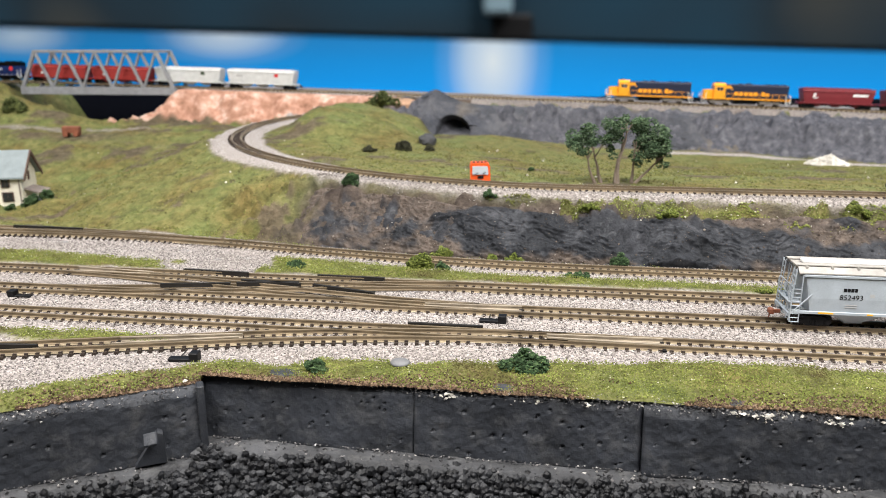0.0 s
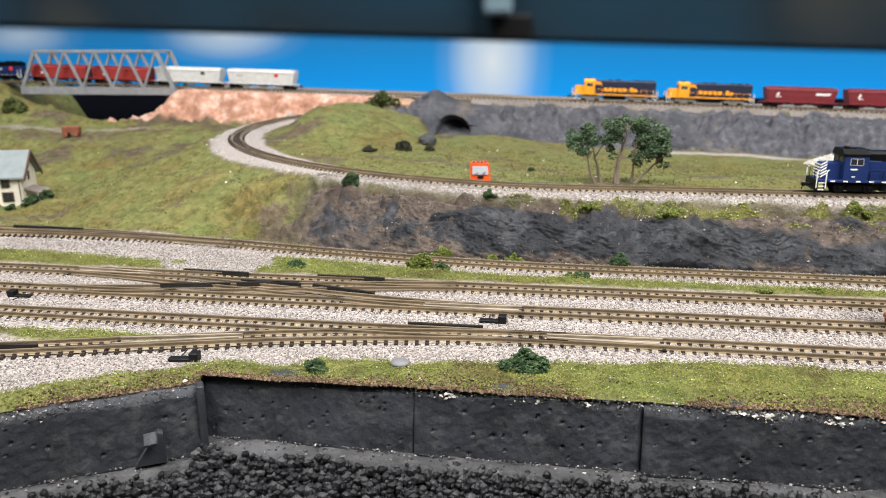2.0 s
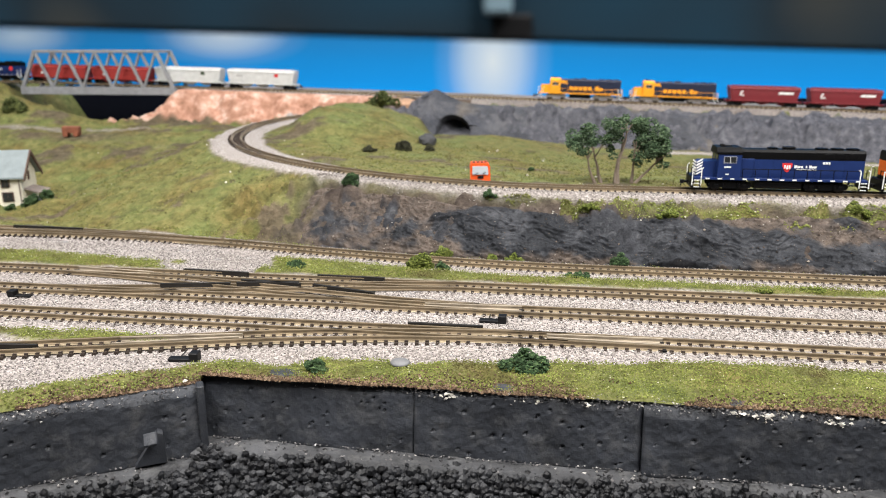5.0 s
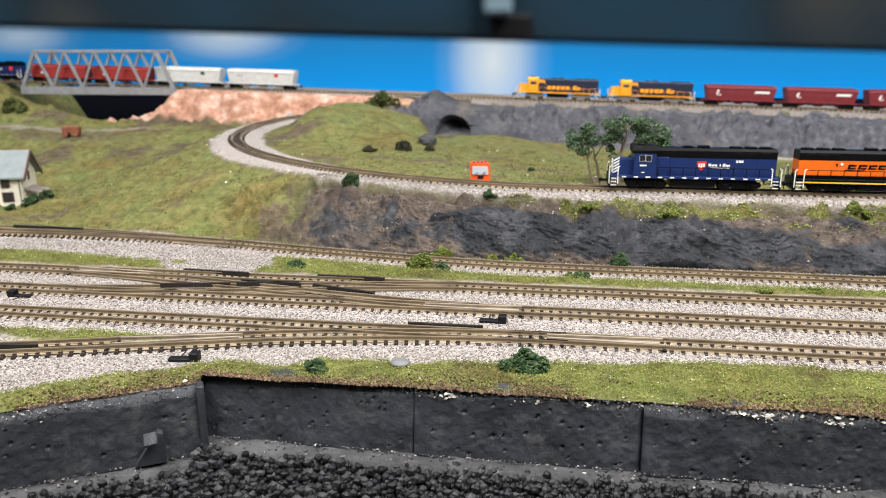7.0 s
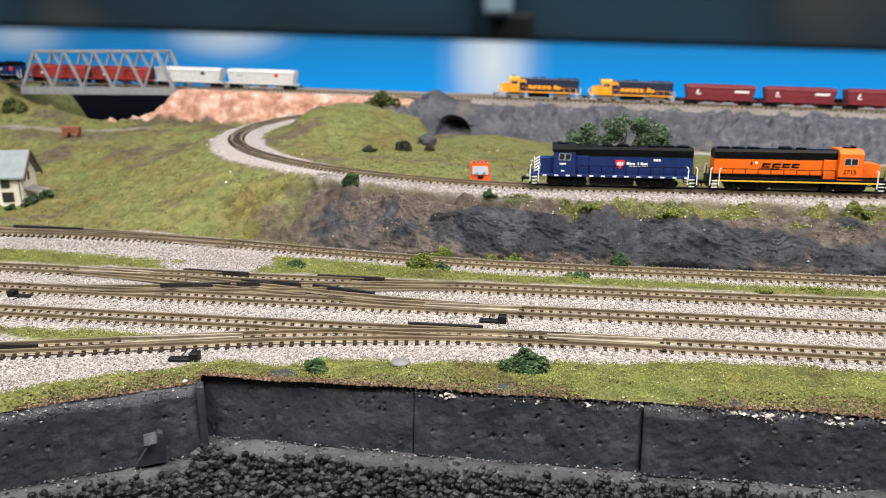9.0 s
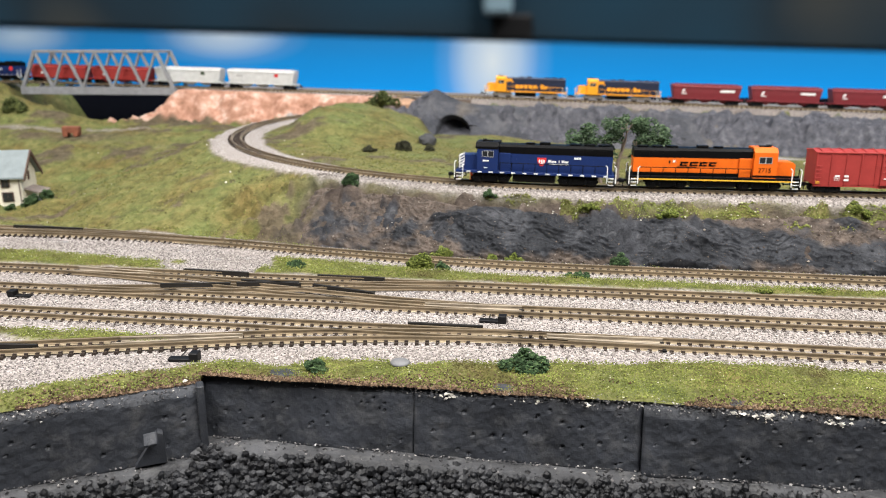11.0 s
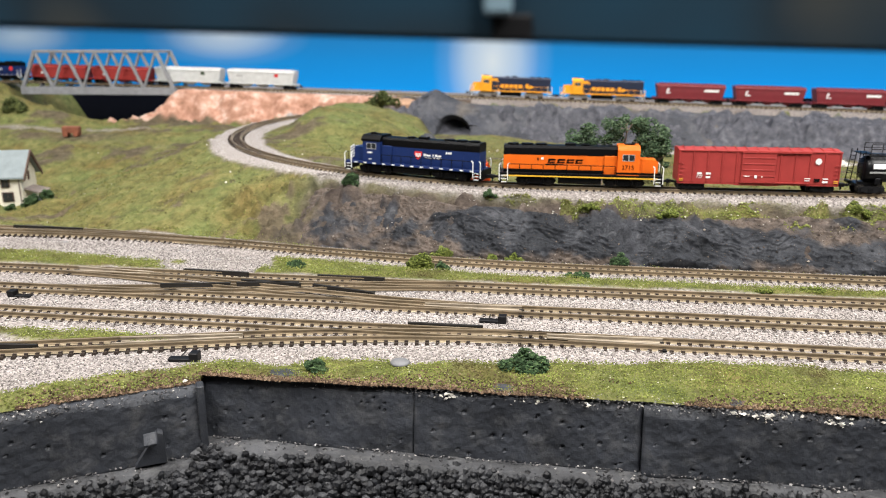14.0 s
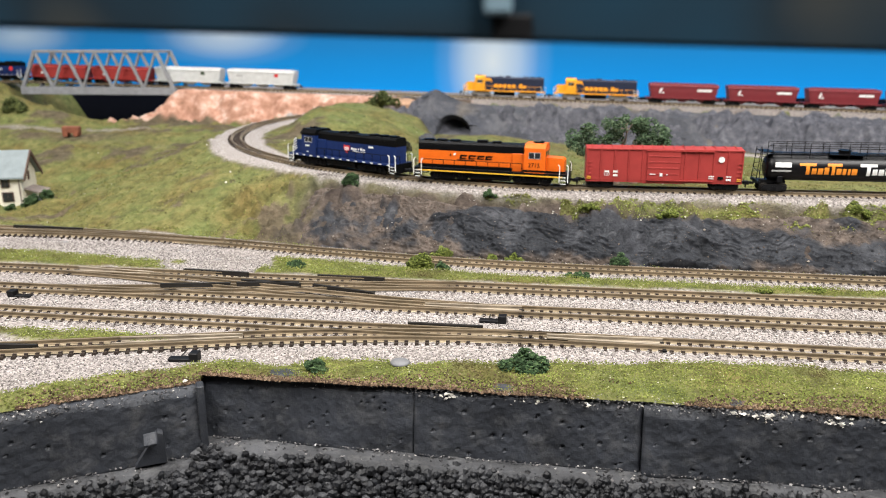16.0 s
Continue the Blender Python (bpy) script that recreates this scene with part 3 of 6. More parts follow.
def slab(name, a, b, y_top, z0, z1, thick, lean, material, parent=None, bevel=0.0012, dents=0):
    """A wall panel from plan point a to b whose face leans out by lean at its foot, with knocks in its face."""
    a, b = Vector(a), Vector(b)
    d = (b - a)
    ln = d.length
    n = Vector((d.y, -d.x)).normalized()
    nx, nz = (max(2, int(ln / 0.0007)), 42) if abs(a[0]) < 0.34 else (60, 8)
    rng = np.random.default_rng(int(abs(a[0]) * 10000) + 5)
    u = np.linspace(0, 1, nx + 1)[None].repeat(nz + 1, 0)
    w = np.linspace(0, 1, nz + 1)[:, None].repeat(nx + 1, 1)
    rel = 0.0009 * fbm(u * ln + a[0] * 3, w * (z1 - z0), 70, 4, 31) + 0.0006 * fbm(u * ln + 7, w * (z1 - z0), 400, 2, 35)
    for _ in range(dents):
        cu, cw, r = rng.uniform(0.03, 0.97), rng.uniform(0.08, 0.9), rng.uniform(0.0003, 0.0006)
        rel = rel - 0.0016 * np.exp(-((((u - cu) * ln) ** 2 * rng.uniform(0.5, 1.5) + ((w - cw) * (z1 - z0)) ** 2) / r ** 2))
    edge = np.minimum(np.minimum(u, 1 - u) * ln, np.minimum(w, 1 - w) * (z1 - z0))
    rel = rel - 0.0006 * np.exp(-edge / 0.0006)
    # the upper rim is worn back into a rounded, uneven slope
    rim_w = np.clip((w - (0.80 if a[0] == -0.33 else 0.88) - 0.16 * fbm(u * ln + 1.3 * a[0], 0 * u, 30, 3, 57)) / 0.2, 0, 1)
    off = lean * (1 - w) + rel - 0.0036 * rim_w ** 1.3
    top = z1 + 0.004 * fbm(u * ln + 2.1, 0 * u, 60, 4, 77)
    px, py = a[0] + d[0] * u + n[0] * off, a[1] + d[1] * u + n[1] * off
    pz = z0 + (top - z0) * w
    back = np.stack([a[0] + d[0] * u - n[0] * thick, a[1] + d[1] * u - n[1] * thick, pz], -1)
    v = np.concatenate([np.stack([px, py, pz], -1).reshape(-1, 3), back.reshape(-1, 3)])
    i = np.arange((nx + 1) * (nz + 1)).reshape(nz + 1, nx + 1)
    N = i.size
    f = [np.stack([i[:-1, :-1], i[:-1, 1:], i[1:, 1:], i[1:, :-1]], -1).reshape(-1, 4)]
    f.append(f[0][:, ::-1] + N)
    for e in (i[0], i[-1][::-1], i[:, 0][::-1], i[:, -1]):
        f.append(np.stack([e[:-1], e[:-1] + N, e[1:] + N, e[1:]], -1)[:, ::-1])
    ob = mesh_np(name, v, np.concatenate(f), material, False)
    return ob


CORNER = (-0.129, 0.2445)
FRONT = [((-0.33, 0.1265), (-0.1265, 0.2410), 0.0), ((-0.1300, 0.2475), (-0.0453, 0.2455), 0.0), ((-0.0451, 0.2448), (0.0372, 0.2450), 0.0), ((0.0376, 0.2432), (0.125, 0.2440), 0.0), ((0.1255, 0.2440), (0.40, 0.2440), 0.0)]
FRONT.append(((-1.15, 0.1305), (-0.331, 0.1275), 0.0))
FRONT.append(((0.401, 0.2440), (1.15, 0.2440), 0.0))
FRONT_LABELS = ["black-painted foam panel angled to the corner, with a taped flap", "black-painted foam panel next to the shadowed corner", "scuffed black foam panel with pinholes", "matt black foam panel below white plaster chips", "plain matt black foam panel below the turf", "long matt black foam panel beside the angled corner", "long matt black foam panel at the end of the table"]
for (a, b, _), lab in zip(FRONT, FRONT_LABELS):
    angled = a[0] == -0.33
    p = slab("retaining_panel", a, b, 0, -0.0278 if angled else -0.0245, -0.0006 if angled else 0.0024, 0.007, 0.003, M["panel"], dents=26)
    tagged(p, lab, "wall panel", "panels of the front wall")
    # crumbled grey paint along the top rim
    rg = np.random.default_rng(int(900 + 1000 * abs(a[0])))
    va, vb = np.array(a), np.array(b)
    nn = int(np.hypot(*(vb - va)) * 9000)
    tt = rg.uniform(0.005, 0.995, nn)
    keep = fbm(va[0] + (vb[0] - va[0]) * tt, 0 * tt, 45, 3, 91) + rg.uniform(-0.2, 0.2, nn) > -0.03
    tt = tt[keep]
    drop = np.abs(rg.normal(0, 0.0016, len(tt)))
    nrm = np.array([(vb - va)[1], -(vb - va)[0]])
    nrm = nrm / np.hypot(*nrm)
    onto = rg.uniform(0, 1, len(tt)) < 0.65
    drop = np.where(onto, 0.0, drop)
    outw = np.where(onto, rg.uniform(-0.0055, 0.0004, len(tt)), 0.0002 + 0.11 * drop)
    cc = np.stack([va[0] + (vb[0] - va[0]) * tt + nrm[0] * outw, va[1] + (vb[1] - va[1]) * tt + nrm[1] * outw, (-0.0006 if angled else 0.0026) - drop], -1)
    foot = rg.uniform(0.01, 0.99, nn // 6)
    base_y = 0.0034 + rg.uniform(0, 0.0012, len(foot))
    cc = np.concatenate([cc, np.stack([va[0] + (vb[0] - va[0]) * foot + nrm[0] * base_y, va[1] + (vb[1] - va[1]) * foot + nrm[1] * base_y, np.full(len(foot), -0.0260 if angled else -0.0222)], -1)])
    tt = np.concatenate([tt, foot])
    rim = grains("crumbled_rim", cc, rg.uniform(0.0002, 0.0006, len(tt)), M["rim"], 0.7, rg)
    rim.parent = p
    tagged(rim, "crumbled grey rim")
# flap of tape on the angled panel
bm = bmesh.new()
d = Vector((FRONT[0][1][0] - FRONT[0][0][0], FRONT[0][1][1] - FRONT[0][0][1]))
ang = math.degrees(math.atan2(d.y, d.x))
# a wedge of foam with a folded strip on its upper end
prism(bm, [(-0.0060, -0.0105), (0.0052, -0.0105), (0.0046, 0.0012), (0.0028, 0.0020)], -0.0040, 0.0006)
box(bm, -0.0030, 0.0018, -0.0018, 0.0, -0.0050, -0.0002, 0.0003, m=Matrix.Translation((0.0012, -0.0040, 0.0024)) @ Matrix.Rotation(-0.75, 4, "X") @ Matrix.Rotation(-0.25, 4, "Z"))
flap = part("tape_flap", bm, M["panel"])
flap.matrix_basis = pose(-0.1430, 0.2299, -0.0155, 0, 0, ang)
bm = bmesh.new()
box(bm, -0.0014, 0.0014, -0.0016, 0.004, -0.0285, 0.0012, 0.0004)
cover_strip = part("corner_strip", bm, M["panel"])
cover_strip.matrix_basis = pose(-0.1262, 0.2392, 0.0, 0, 0, ang)
tagged(cover_strip, "upright black strip closing the corner of the panels", "corner strip")
tagged(flap, "folded black tape flap stuck on the angled panel", "tape")


def ledge_and_coal():
    # a dusty sill along the foot of the panels
    rng0 = np.random.default_rng(70)
    outer = [(-0.33, 0.1265), (-0.1285, 0.2415), (0.40, 0.2415)]
    for k, (p, q) in enumerate(zip(outer, outer[1:])):
        p, q = Vector(p), Vector(q)
        dv = (q - p).normalized()
        n = Vector((dv.y, -dv.x))
        ln = (q - p).length
        nx, nw = int(ln / 0.002), 10
        u = np.linspace(0, 1, nx + 1)[None].repeat(nw + 1, 0)
        w = np.linspace(0, 1, nw + 1)[:, None].repeat(nx + 1, 1)
        wide, level = (0.0165, -0.0264) if k == 0 else (0.0118, -0.0230)
        off = -0.004 + wide * w + 0.002 * fbm(u * ln + 5, 0 * u, 40, 3, 43) * w
        z = level - 0.0015 * w - 0.030 * np.clip(w - 0.80, 0, 1) / 0.2 + 0.0022 * fbm(u * ln + 3 * k, w * 0.015, 90, 4, 41)
        v = np.stack([p[0] + (q[0] - p[0]) * u + n[0] * off, p[1] + (q[1] - p[1]) * u + n[1] * off, z], -1)
        low = v.copy()
        low[..., 2] -= 0.02
        i = np.arange(u.size).reshape(u.shape)
        f = np.stack([i[:-1, :-1], i[1:, :-1], i[1:, 1:], i[:-1, 1:]], -1).reshape(-1, 4)
        ob = mesh_np("ledge", np.concatenate([v.reshape(-1, 3), low.reshape(-1, 3)]), np.concatenate([f, f[:, ::-1] + u.size]), M["ledge"], True)
        tagged(ob, "dusty dark grey sill at the foot of the panels", "ledge", kind="structure")
        nc = int(ln * 1500)
        cu, cw = rng0.uniform(0, 1, nc), rng0.uniform(0.25, 0.8, nc)
        co_ = -0.004 + wide * cw
        cc = np.stack([p[0] + (q[0] - p[0]) * cu + n[0] * co_, p[1] + (q[1] - p[1]) * cu + n[1] * co_, level - 0.0015 * cw + 0.0001], -1)
        tagged(grains("sill_crumbs", cc, rng0.uniform(0.0002, 0.0009, nc), M["rim"], 0.8, rng0), "grey crumbs strewn over the dusty sill", "rubble")
        # coal bank below it, with the lumps standing out
        rng = np.random.default_rng(7 + k)
        n_l = int(ln * 26000)
        uu, ww = rng.uniform(0, 1, n_l), rng.uniform(0, 1, n_l) * 0.66
        seen = np.abs(p[0] + (q[0] - p[0]) * uu) < 0.23
        uu, ww, n_l = uu[seen], ww[seen], int(seen.sum())
        oo = wide - (0.0050 if k == 0 else 0.0070) + 0.030 * ww + rng.normal(0, 0.0010, n_l)
        zz = level - 0.0026 - 0.030 * ww + rng.normal(0, 0.0012, n_l)
        # fewer lumps where dust from the sill covers them
        c = np.stack([p[0] + (q[0] - p[0]) * uu + n[0] * oo, p[1] + (q[1] - p[1]) * uu + n[1] * oo, zz], -1)
        tagged(lumps("coal", c, rng.uniform(0.0010, 0.0021, n_l), M["coal"], rng), "glossy black coal lumps heaped below the sill", "coal")


def lumps(name, centres, sizes, material, rng):
    """Rounded knobbly stones: jittered icospheres in one mesh."""
    bm = bmesh.new()
    bmesh.ops.create_icosphere(bm, subdivisions=1, radius=1.0)
    base = np.array([v.co[:] for v in bm.verts])
    fc = np.array([[v.index for v in f.verts] for f in bm.faces])
    bm.free()
    n, k = len(centres), len(base)
    v = base[None] * rng.uniform(0.84, 1.14, (n, k, 1)) * rng.uniform(0.72, 1.2, (n, 1, 3))
    v = v * sizes[:, None, None] + centres[:, None, :]
    f = (fc[None] + (np.arange(n) * k)[:, None, None]).reshape(-1, 3)
    return tagged(mesh_np(name, v.reshape(-1, 3), f, material, False), kind="stuff")


ledge_and_coal()


def edge_crumbs():
    """Brown soil and white plaster crumbs along the broken edge of the turf."""
    rng = np.random.default_rng(21)
    x = rng.uniform(-0.2, 0.2, 9000)
    y = front_y(x) + np.abs(rng.normal(0, 1, len(x))) * (0.0025 + 0.005 * np.clip(fbm(x, 0 * x, 14, 2, 55) * 3 + 0.4, 0, 1)) - 0.0012
    k = fbm(x, y, 25, 3, 51) > -0.04
    x, y = x[k], y[k]
    z = lay(x, np.maximum(y, front_y(x)))[0] + 0.0004
    tagged(grains("soil_crumbs", np.stack([x, y, z], -1), rng.uniform(0.0003, 0.0008, len(x)), M["soil"], 0.8, rng), "brown soil crumbs along the turf edge", "soil")
    xs = np.concatenate([rng.normal(cx, w, n) for cx, w, n in ((0.071, 0.003, 20), (0.078, 0.002, 14), (0.085, 0.005, 10), (0.102, 0.003, 26), (-0.031, 0.004, 14), (-0.125, 0.006, 2), (0.02, 0.06, 12))])
    ys = front_y(xs) + rng.normal(-0.0005, 0.0011, len(xs))
    zs = 0.0006 + rng.normal(0, 0.0007, len(xs))
    tagged(grains("plaster_chips", np.stack([xs, ys, zs], -1), rng.uniform(0.0005, 0.0021, len(xs)) * rng.uniform(0.5, 1, len(xs)), M["chip"], 0.6, rng), "chips of bare white plaster at the edge", "plaster")


def ridged(x, y, scale, octaves, seed):
    """Sharp-crested noise from 0 to 1."""
    t, amp, tot = 0.0, 1.0, 0.0
    for o in range(octaves):
        n = 1 - np.abs(2 * vnoise(x * scale * 2 ** o + 5.7 * o, y * scale * 2 ** o + 3.1 * o, seed + o) - 1)
        t, tot, amp = t + amp * n * n, tot + amp, amp * 0.5
    return t / tot


def rock_sheet(name, xs, rows, foot, top, relief, material, label, level=False):
    """A cast rock face between the lines foot(x) and top(x), each y and z; relief(x, h) gives how far it stands off and its share of soil."""
    xs = np.asarray(xs)
    w = np.linspace(0, 1, rows)
    y0, z0 = foot(xs)
    y1, z1 = top(xs)
    X = np.repeat(xs[None], rows, 0)
    Y = y0[None] + (y1 - y0)[None] * w[:, None]
    Zs = z0[None] + (z1 - z0)[None] * w[:, None]
    out = np.stack([np.zeros_like(xs), -(z1 - z0), y1 - y0], -1)
    if level:
        out[:, 2] = 0.25 * np.abs(out[:, 1])
    out = out / np.linalg.norm(out, axis=1)[:, None]
    h = np.repeat(w[:, None], len(xs), 1)
    stand, soil = relief(X, h)
    P = np.stack([X, Y, Zs], -1) + out[None] * stand[..., None]
    i = np.arange(X.size).reshape(X.shape)
    f = np.stack([i[:-1, :-1], i[:-1, 1:], i[1:, 1:], i[1:, :-1]], -1).reshape(-1, 4)
    ob = mesh_np(name, P.reshape(-1, 3), f, material, True)
    ob.data.attributes.new("soil", "FLOAT", "POINT").data.foreach_set("value", np.asarray(soil, np.float32).ravel())
    tagged(ob, label, "rock", kind="structure")
    return P.reshape(-1, 3), np.asarray(soil).ravel()


def cutting_face():
    """The face of the cutting: blue-black layered rock with ledges and cracks, passing into brown soil."""
    def main_y(x):
        return np.where(x > CX, MAIN_Y, CY - np.sqrt(R ** 2 - np.minimum(x - CX, 0) ** 2))

    def foot(x):
        return yard4_y(x) + 0.0175, np.full(len(x), -0.0015)

    def top(x):
        return main_y(x) - 0.0175, np.full(len(x), 0.0345)

    def relief(x, h):
        k = h * 0.045
        warp = 0.010 * fbm(x, k, 40, 3, 121)
        slant = k + 0.10 * x + warp
        ledges = ridged(x * 0.40, slant * 1.2, 48, 5, 131)
        block = fbm(x * 0.62, slant * 1.25, 60, 5, 141)
        stair = np.floor(block * 9) / 9 * 0.75 + block * 0.25
        fine = ridged(x * 0.6, slant, 340, 3, 151)
        bulk = fbm(x, 0.5 * k, 16, 4, 161)
        mass = 0.95 * np.exp(-(((x + 0.030) / 0.050) ** 2 + ((h - 0.46) / 0.40) ** 2) ** 2)
        mass = np.maximum(mass, np.exp(-(((x - 0.085 - 0.06 * (0.45 - h)) / 0.080) ** 2 + ((h - 0.34) / 0.38) ** 2) ** 2))
        mass = np.maximum(mass, 0.50 * np.exp(-(((x + 0.105) / 0.055) ** 2 + ((h - 0.32) / 0.42) ** 2) ** 2))
        mass = np.maximum(mass, 0.72 * np.exp(-(((x - 0.23) / 0.085) ** 2 + ((h - 0.18) / 0.30) ** 2) ** 2))
        mass = mass + 0.8 * bulk + 0.9 * fbm(x, k * 1.5, 60, 4, 171)
        on = step(mass, 0.12, 0.80)
        rock = 0.0024 + 0.0085 * (ledges - 0.35) + 0.0140 * stair + 0.0011 * fine
        earth = 0.0006 + 0.0050 * fbm(x, k, 45, 5, 181) + 0.0022 * (fine - 0.3)
        stand = rock * on + earth * (1 - on)
        # it dives under the ballast at the foot and under the turf at the top
        hem = 0.80 - 0.10 * step(x, 0.0, 0.06) + 0.30 * fbm(x, 0 * x, 24, 4, 191)
        stand = stand * step(h, 0.0, 0.10) - 0.0022 * (1 - step(h, 0.02, 0.10)) - 0.010 * step(h, hem, hem + 0.16)
        left = step(-x - 0.10 * fbm(x, k, 30, 3, 195), 0.105, 0.200)
        stand = stand * (1 - 0.7 * left) - 0.009 * left * left
        return stand, 1 - step(mass + 0.5 * fbm(x, k, 140, 3, 199), 0.18, 0.52)
    places, soil = rock_sheet("cutting_rock", np.linspace(-0.22, 0.36, 1300), 150, foot, top, relief, M["outcrop"], "blue-black layered rock and brown soil in the cutting")
    rng = np.random.default_rng(33)
    pick = rng.integers(0, len(places), 26000)
    pick = pick[rng.uniform(0, 1, len(pick)) < 0.10 + 0.75 * soil[pick]]
    tagged(grains("soil_rubble", places[pick] + rng.normal(0, 0.0002, (len(pick), 3)), rng.uniform(0.00018, 0.0006, len(pick)) * rng.choice([0.8, 1.0, 1.7], len(pick), p=[0.6, 0.35, 0.05]), M["rubble"], 0.8, rng), "brown and grey rubble lying on the cutting face", "rubble")
    # turf clumps and pale specks along the crest of the cutting
    x, y = rng.uniform(-0.10, 0.35, 30000), rng.uniform(0.442, 0.4685, 30000)
    z, _, green, *_ = lay(x, y)
    clump = fbm(x, y, 75, 3, 205) + rng.uniform(-0.15, 0.15, len(x))
    k = (green > 0.25) & (clump > -0.02)
    tagged(grains("crest_turf", np.stack([x[k], y[k], z[k] + rng.uniform(0, 0.0016, k.sum()) * (0.5 + 2 * np.clip(clump[k], 0, 1))], -1), rng.uniform(0.0003, 0.0008, k.sum()), M["turf"], 0.8, rng), "clumped green turf along the crest of the cutting", "grass")
    k = np.flatnonzero((y > 0.452) & (clump > -0.1))[::45]
    tagged(grains("crest_specks", np.stack([x[k], y[k], z[k] + 0.0008], -1), rng.uniform(0.0003, 0.0008, len(k)), M["chip"], 0.7, rng), "pale stone specks along the crest of the cutting", "gravel")


def rear_face():
    """The grey rock wall below the rear track, with a peak and a tunnel mouth at its end."""
    def foot(x):
        y = 0.884 - 0.11 * step(x, 0.10, 0.45) - 0.014 * step(-x, 0.05, 0.08)
        return y, lay(x, y - 0.016)[0] - 0.016

    def top(x):
        peak = 0.0175 * np.exp(-np.abs((x + 0.142) / 0.024) ** 1.5) - 0.035 * step(-x, 0.160, 0.186)
        return np.full(len(x), 0.950), back_z(x) - RAIL - 0.0035 + peak

    def relief(x, h):
        k = h * 0.06
        warp = 0.02 * fbm(x, k, 18, 3, 221)
        slabs = fbm(x * 0.8 + warp, k * 0.9, 26, 4, 231)
        stair = np.floor(slabs * 7) / 7 * 0.5 + slabs * 0.5
        edge = 1 - step(h, 0.9, 1.0)
        stand = (0.002 + 0.020 * stair + 0.009 * (ridged(x + warp, k * 0.7, 32, 4, 241) - 0.4) + 0.002 * fbm(x, k, 160, 3, 251)) * (0.3 + 0.7 * edge)
        arch = ((x + 0.113 + 0.004 * fbm(x, k, 60, 2, 261)) / 0.0200) ** 2 + (np.maximum(h - 0.30, 0) / 0.36) ** 2
        hole = 1 - step(arch, 0.80, 1.10)
        brow = np.exp(-((arch - 1.6) / 0.7) ** 2) * np.where(h > 0.5, 1, 0.3)
        return stand * (1 - hole) + 0.004 * brow - 0.075 * hole, 0.9 * step(fbm(x, k, 20, 4, 271), 0.14, 0.30)
    rock_sheet("rear_rock_wall", np.linspace(-0.19, 1.05, 1100), 90, foot, top, relief, M["rear_rock"], "grey plaster rock wall with a tunnel mouth below the rear track", True)


M["rubble"] = flakes("mixed_rubble", [(0.0, (0.02, 0.017, 0.016)), (0.4, (0.075, 0.055, 0.042)), (0.93, (0.15, 0.115, 0.09)), (1.0, (0.36, 0.33, 0.29))], 0.9)


def rock_material(name, stops, soil, scale, bump):
    """Stained rock: tones at a large and a fine scale, with soil where the face carries it."""
    m, nt, b = nodes_of(name)
    tone = ramp_node(nt, noise_node(nt, scale, 8, 0.65).outputs[0], stops)
    fine = noise_node(nt, 700, 4)
    grain = ramp_node(nt, fine.outputs[0], [(0.3, (0.70,) * 3), (0.7, (1.28,) * 3)])
    col = mix_node(nt, 1.0, tone.outputs[0], grain.outputs[0], "MULTIPLY")
    earth = ramp_node(nt, noise_node(nt, 130, 7, 0.7).outputs[0], [(q, c) for q, c in zip((0.3, 0.5, 0.72), soil)])
    share = nt.nodes.new("ShaderNodeAttribute")
    share.attribute_name = "soil"
    col = mix_node(nt, share.outputs["Fac"], col, earth.outputs[0])
    nt.links.new(col, b.inputs["Base Color"])
    b.inputs["Roughness"].default_value = 0.62
    b.inputs["Specular IOR Level"].default_value = 0.2
    bump_node(nt, noise_node(nt, 420, 6, 0.7).outputs[0], b, bump, 0.0009)
    return m


M["outcrop"] = rock_material("blue_black_rock", [(0.3, (0.007, 0.008, 0.010)), (0.52, (0.023, 0.025, 0.030)), (0.72, (0.070, 0.072, 0.080))], [(0.034, 0.028, 0.024), (0.082, 0.064, 0.053), (0.17, 0.135, 0.11)], 60, 0.8)
M["rear_rock"] = rock_material("grey_plaster_rock", [(0.3, (0.028, 0.030, 0.036)), (0.5, (0.060, 0.062, 0.072)), (0.7, (0.118, 0.117, 0.125))], [(0.07, 0.062, 0.055), (0.12, 0.105, 0.09), (0.18, 0.155, 0.13)], 30, 0.3)
cutting_face()
rear_face()
edge_crumbs()


# ---- backdrop, valance, hall ----
def structure(name, dims, material, label, category, bevel=0.002):
    bm = bmesh.new()
    box(bm, *dims, bevel)
    return tagged(part(name, bm, material), label, category, kind="structure")


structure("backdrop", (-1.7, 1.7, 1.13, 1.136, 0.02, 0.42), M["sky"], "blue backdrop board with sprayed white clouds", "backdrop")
# near-black sheet added behind the bridge gap, its colour standing in for shade
structure("gap_shade_board", (-1.15, 1.15, 1.122, 1.128, -0.3, 0.062), M["gap_shade"], "added black board giving the deep shade under the bridge", "board")
structure("benchwork_left", (-1.16, -1.15, 0.094, 1.15, -1.0, -0.002), M["bench"], "dark end board of the layout table", "table")
structure("benchwork_right", (1.15, 1.16, 0.203, 1.15, -1.0, -0.002), M["bench"], "dark end board of the layout table", "table")
bm = bmesh.new()
plan = [(1.15, 0.203), (-0.118, 0.203), (-0.31, 0.094), (-1.15, 0.094), (-1.15, 1.14), (1.15, 1.14)]
lo = [bm.verts.new((x, y, -1.0)) for x, y in plan]
hi = [bm.verts.new((x, y, -0.064)) for x, y in plan]
bm.faces.new(lo), bm.faces.new(hi[::-1])
for k in range(6):
    bm.faces.new((lo[k], hi[k], hi[(k + 1) % 6], lo[(k + 1) % 6]))
bmesh.ops.recalc_face_normals(bm, faces=bm.faces)
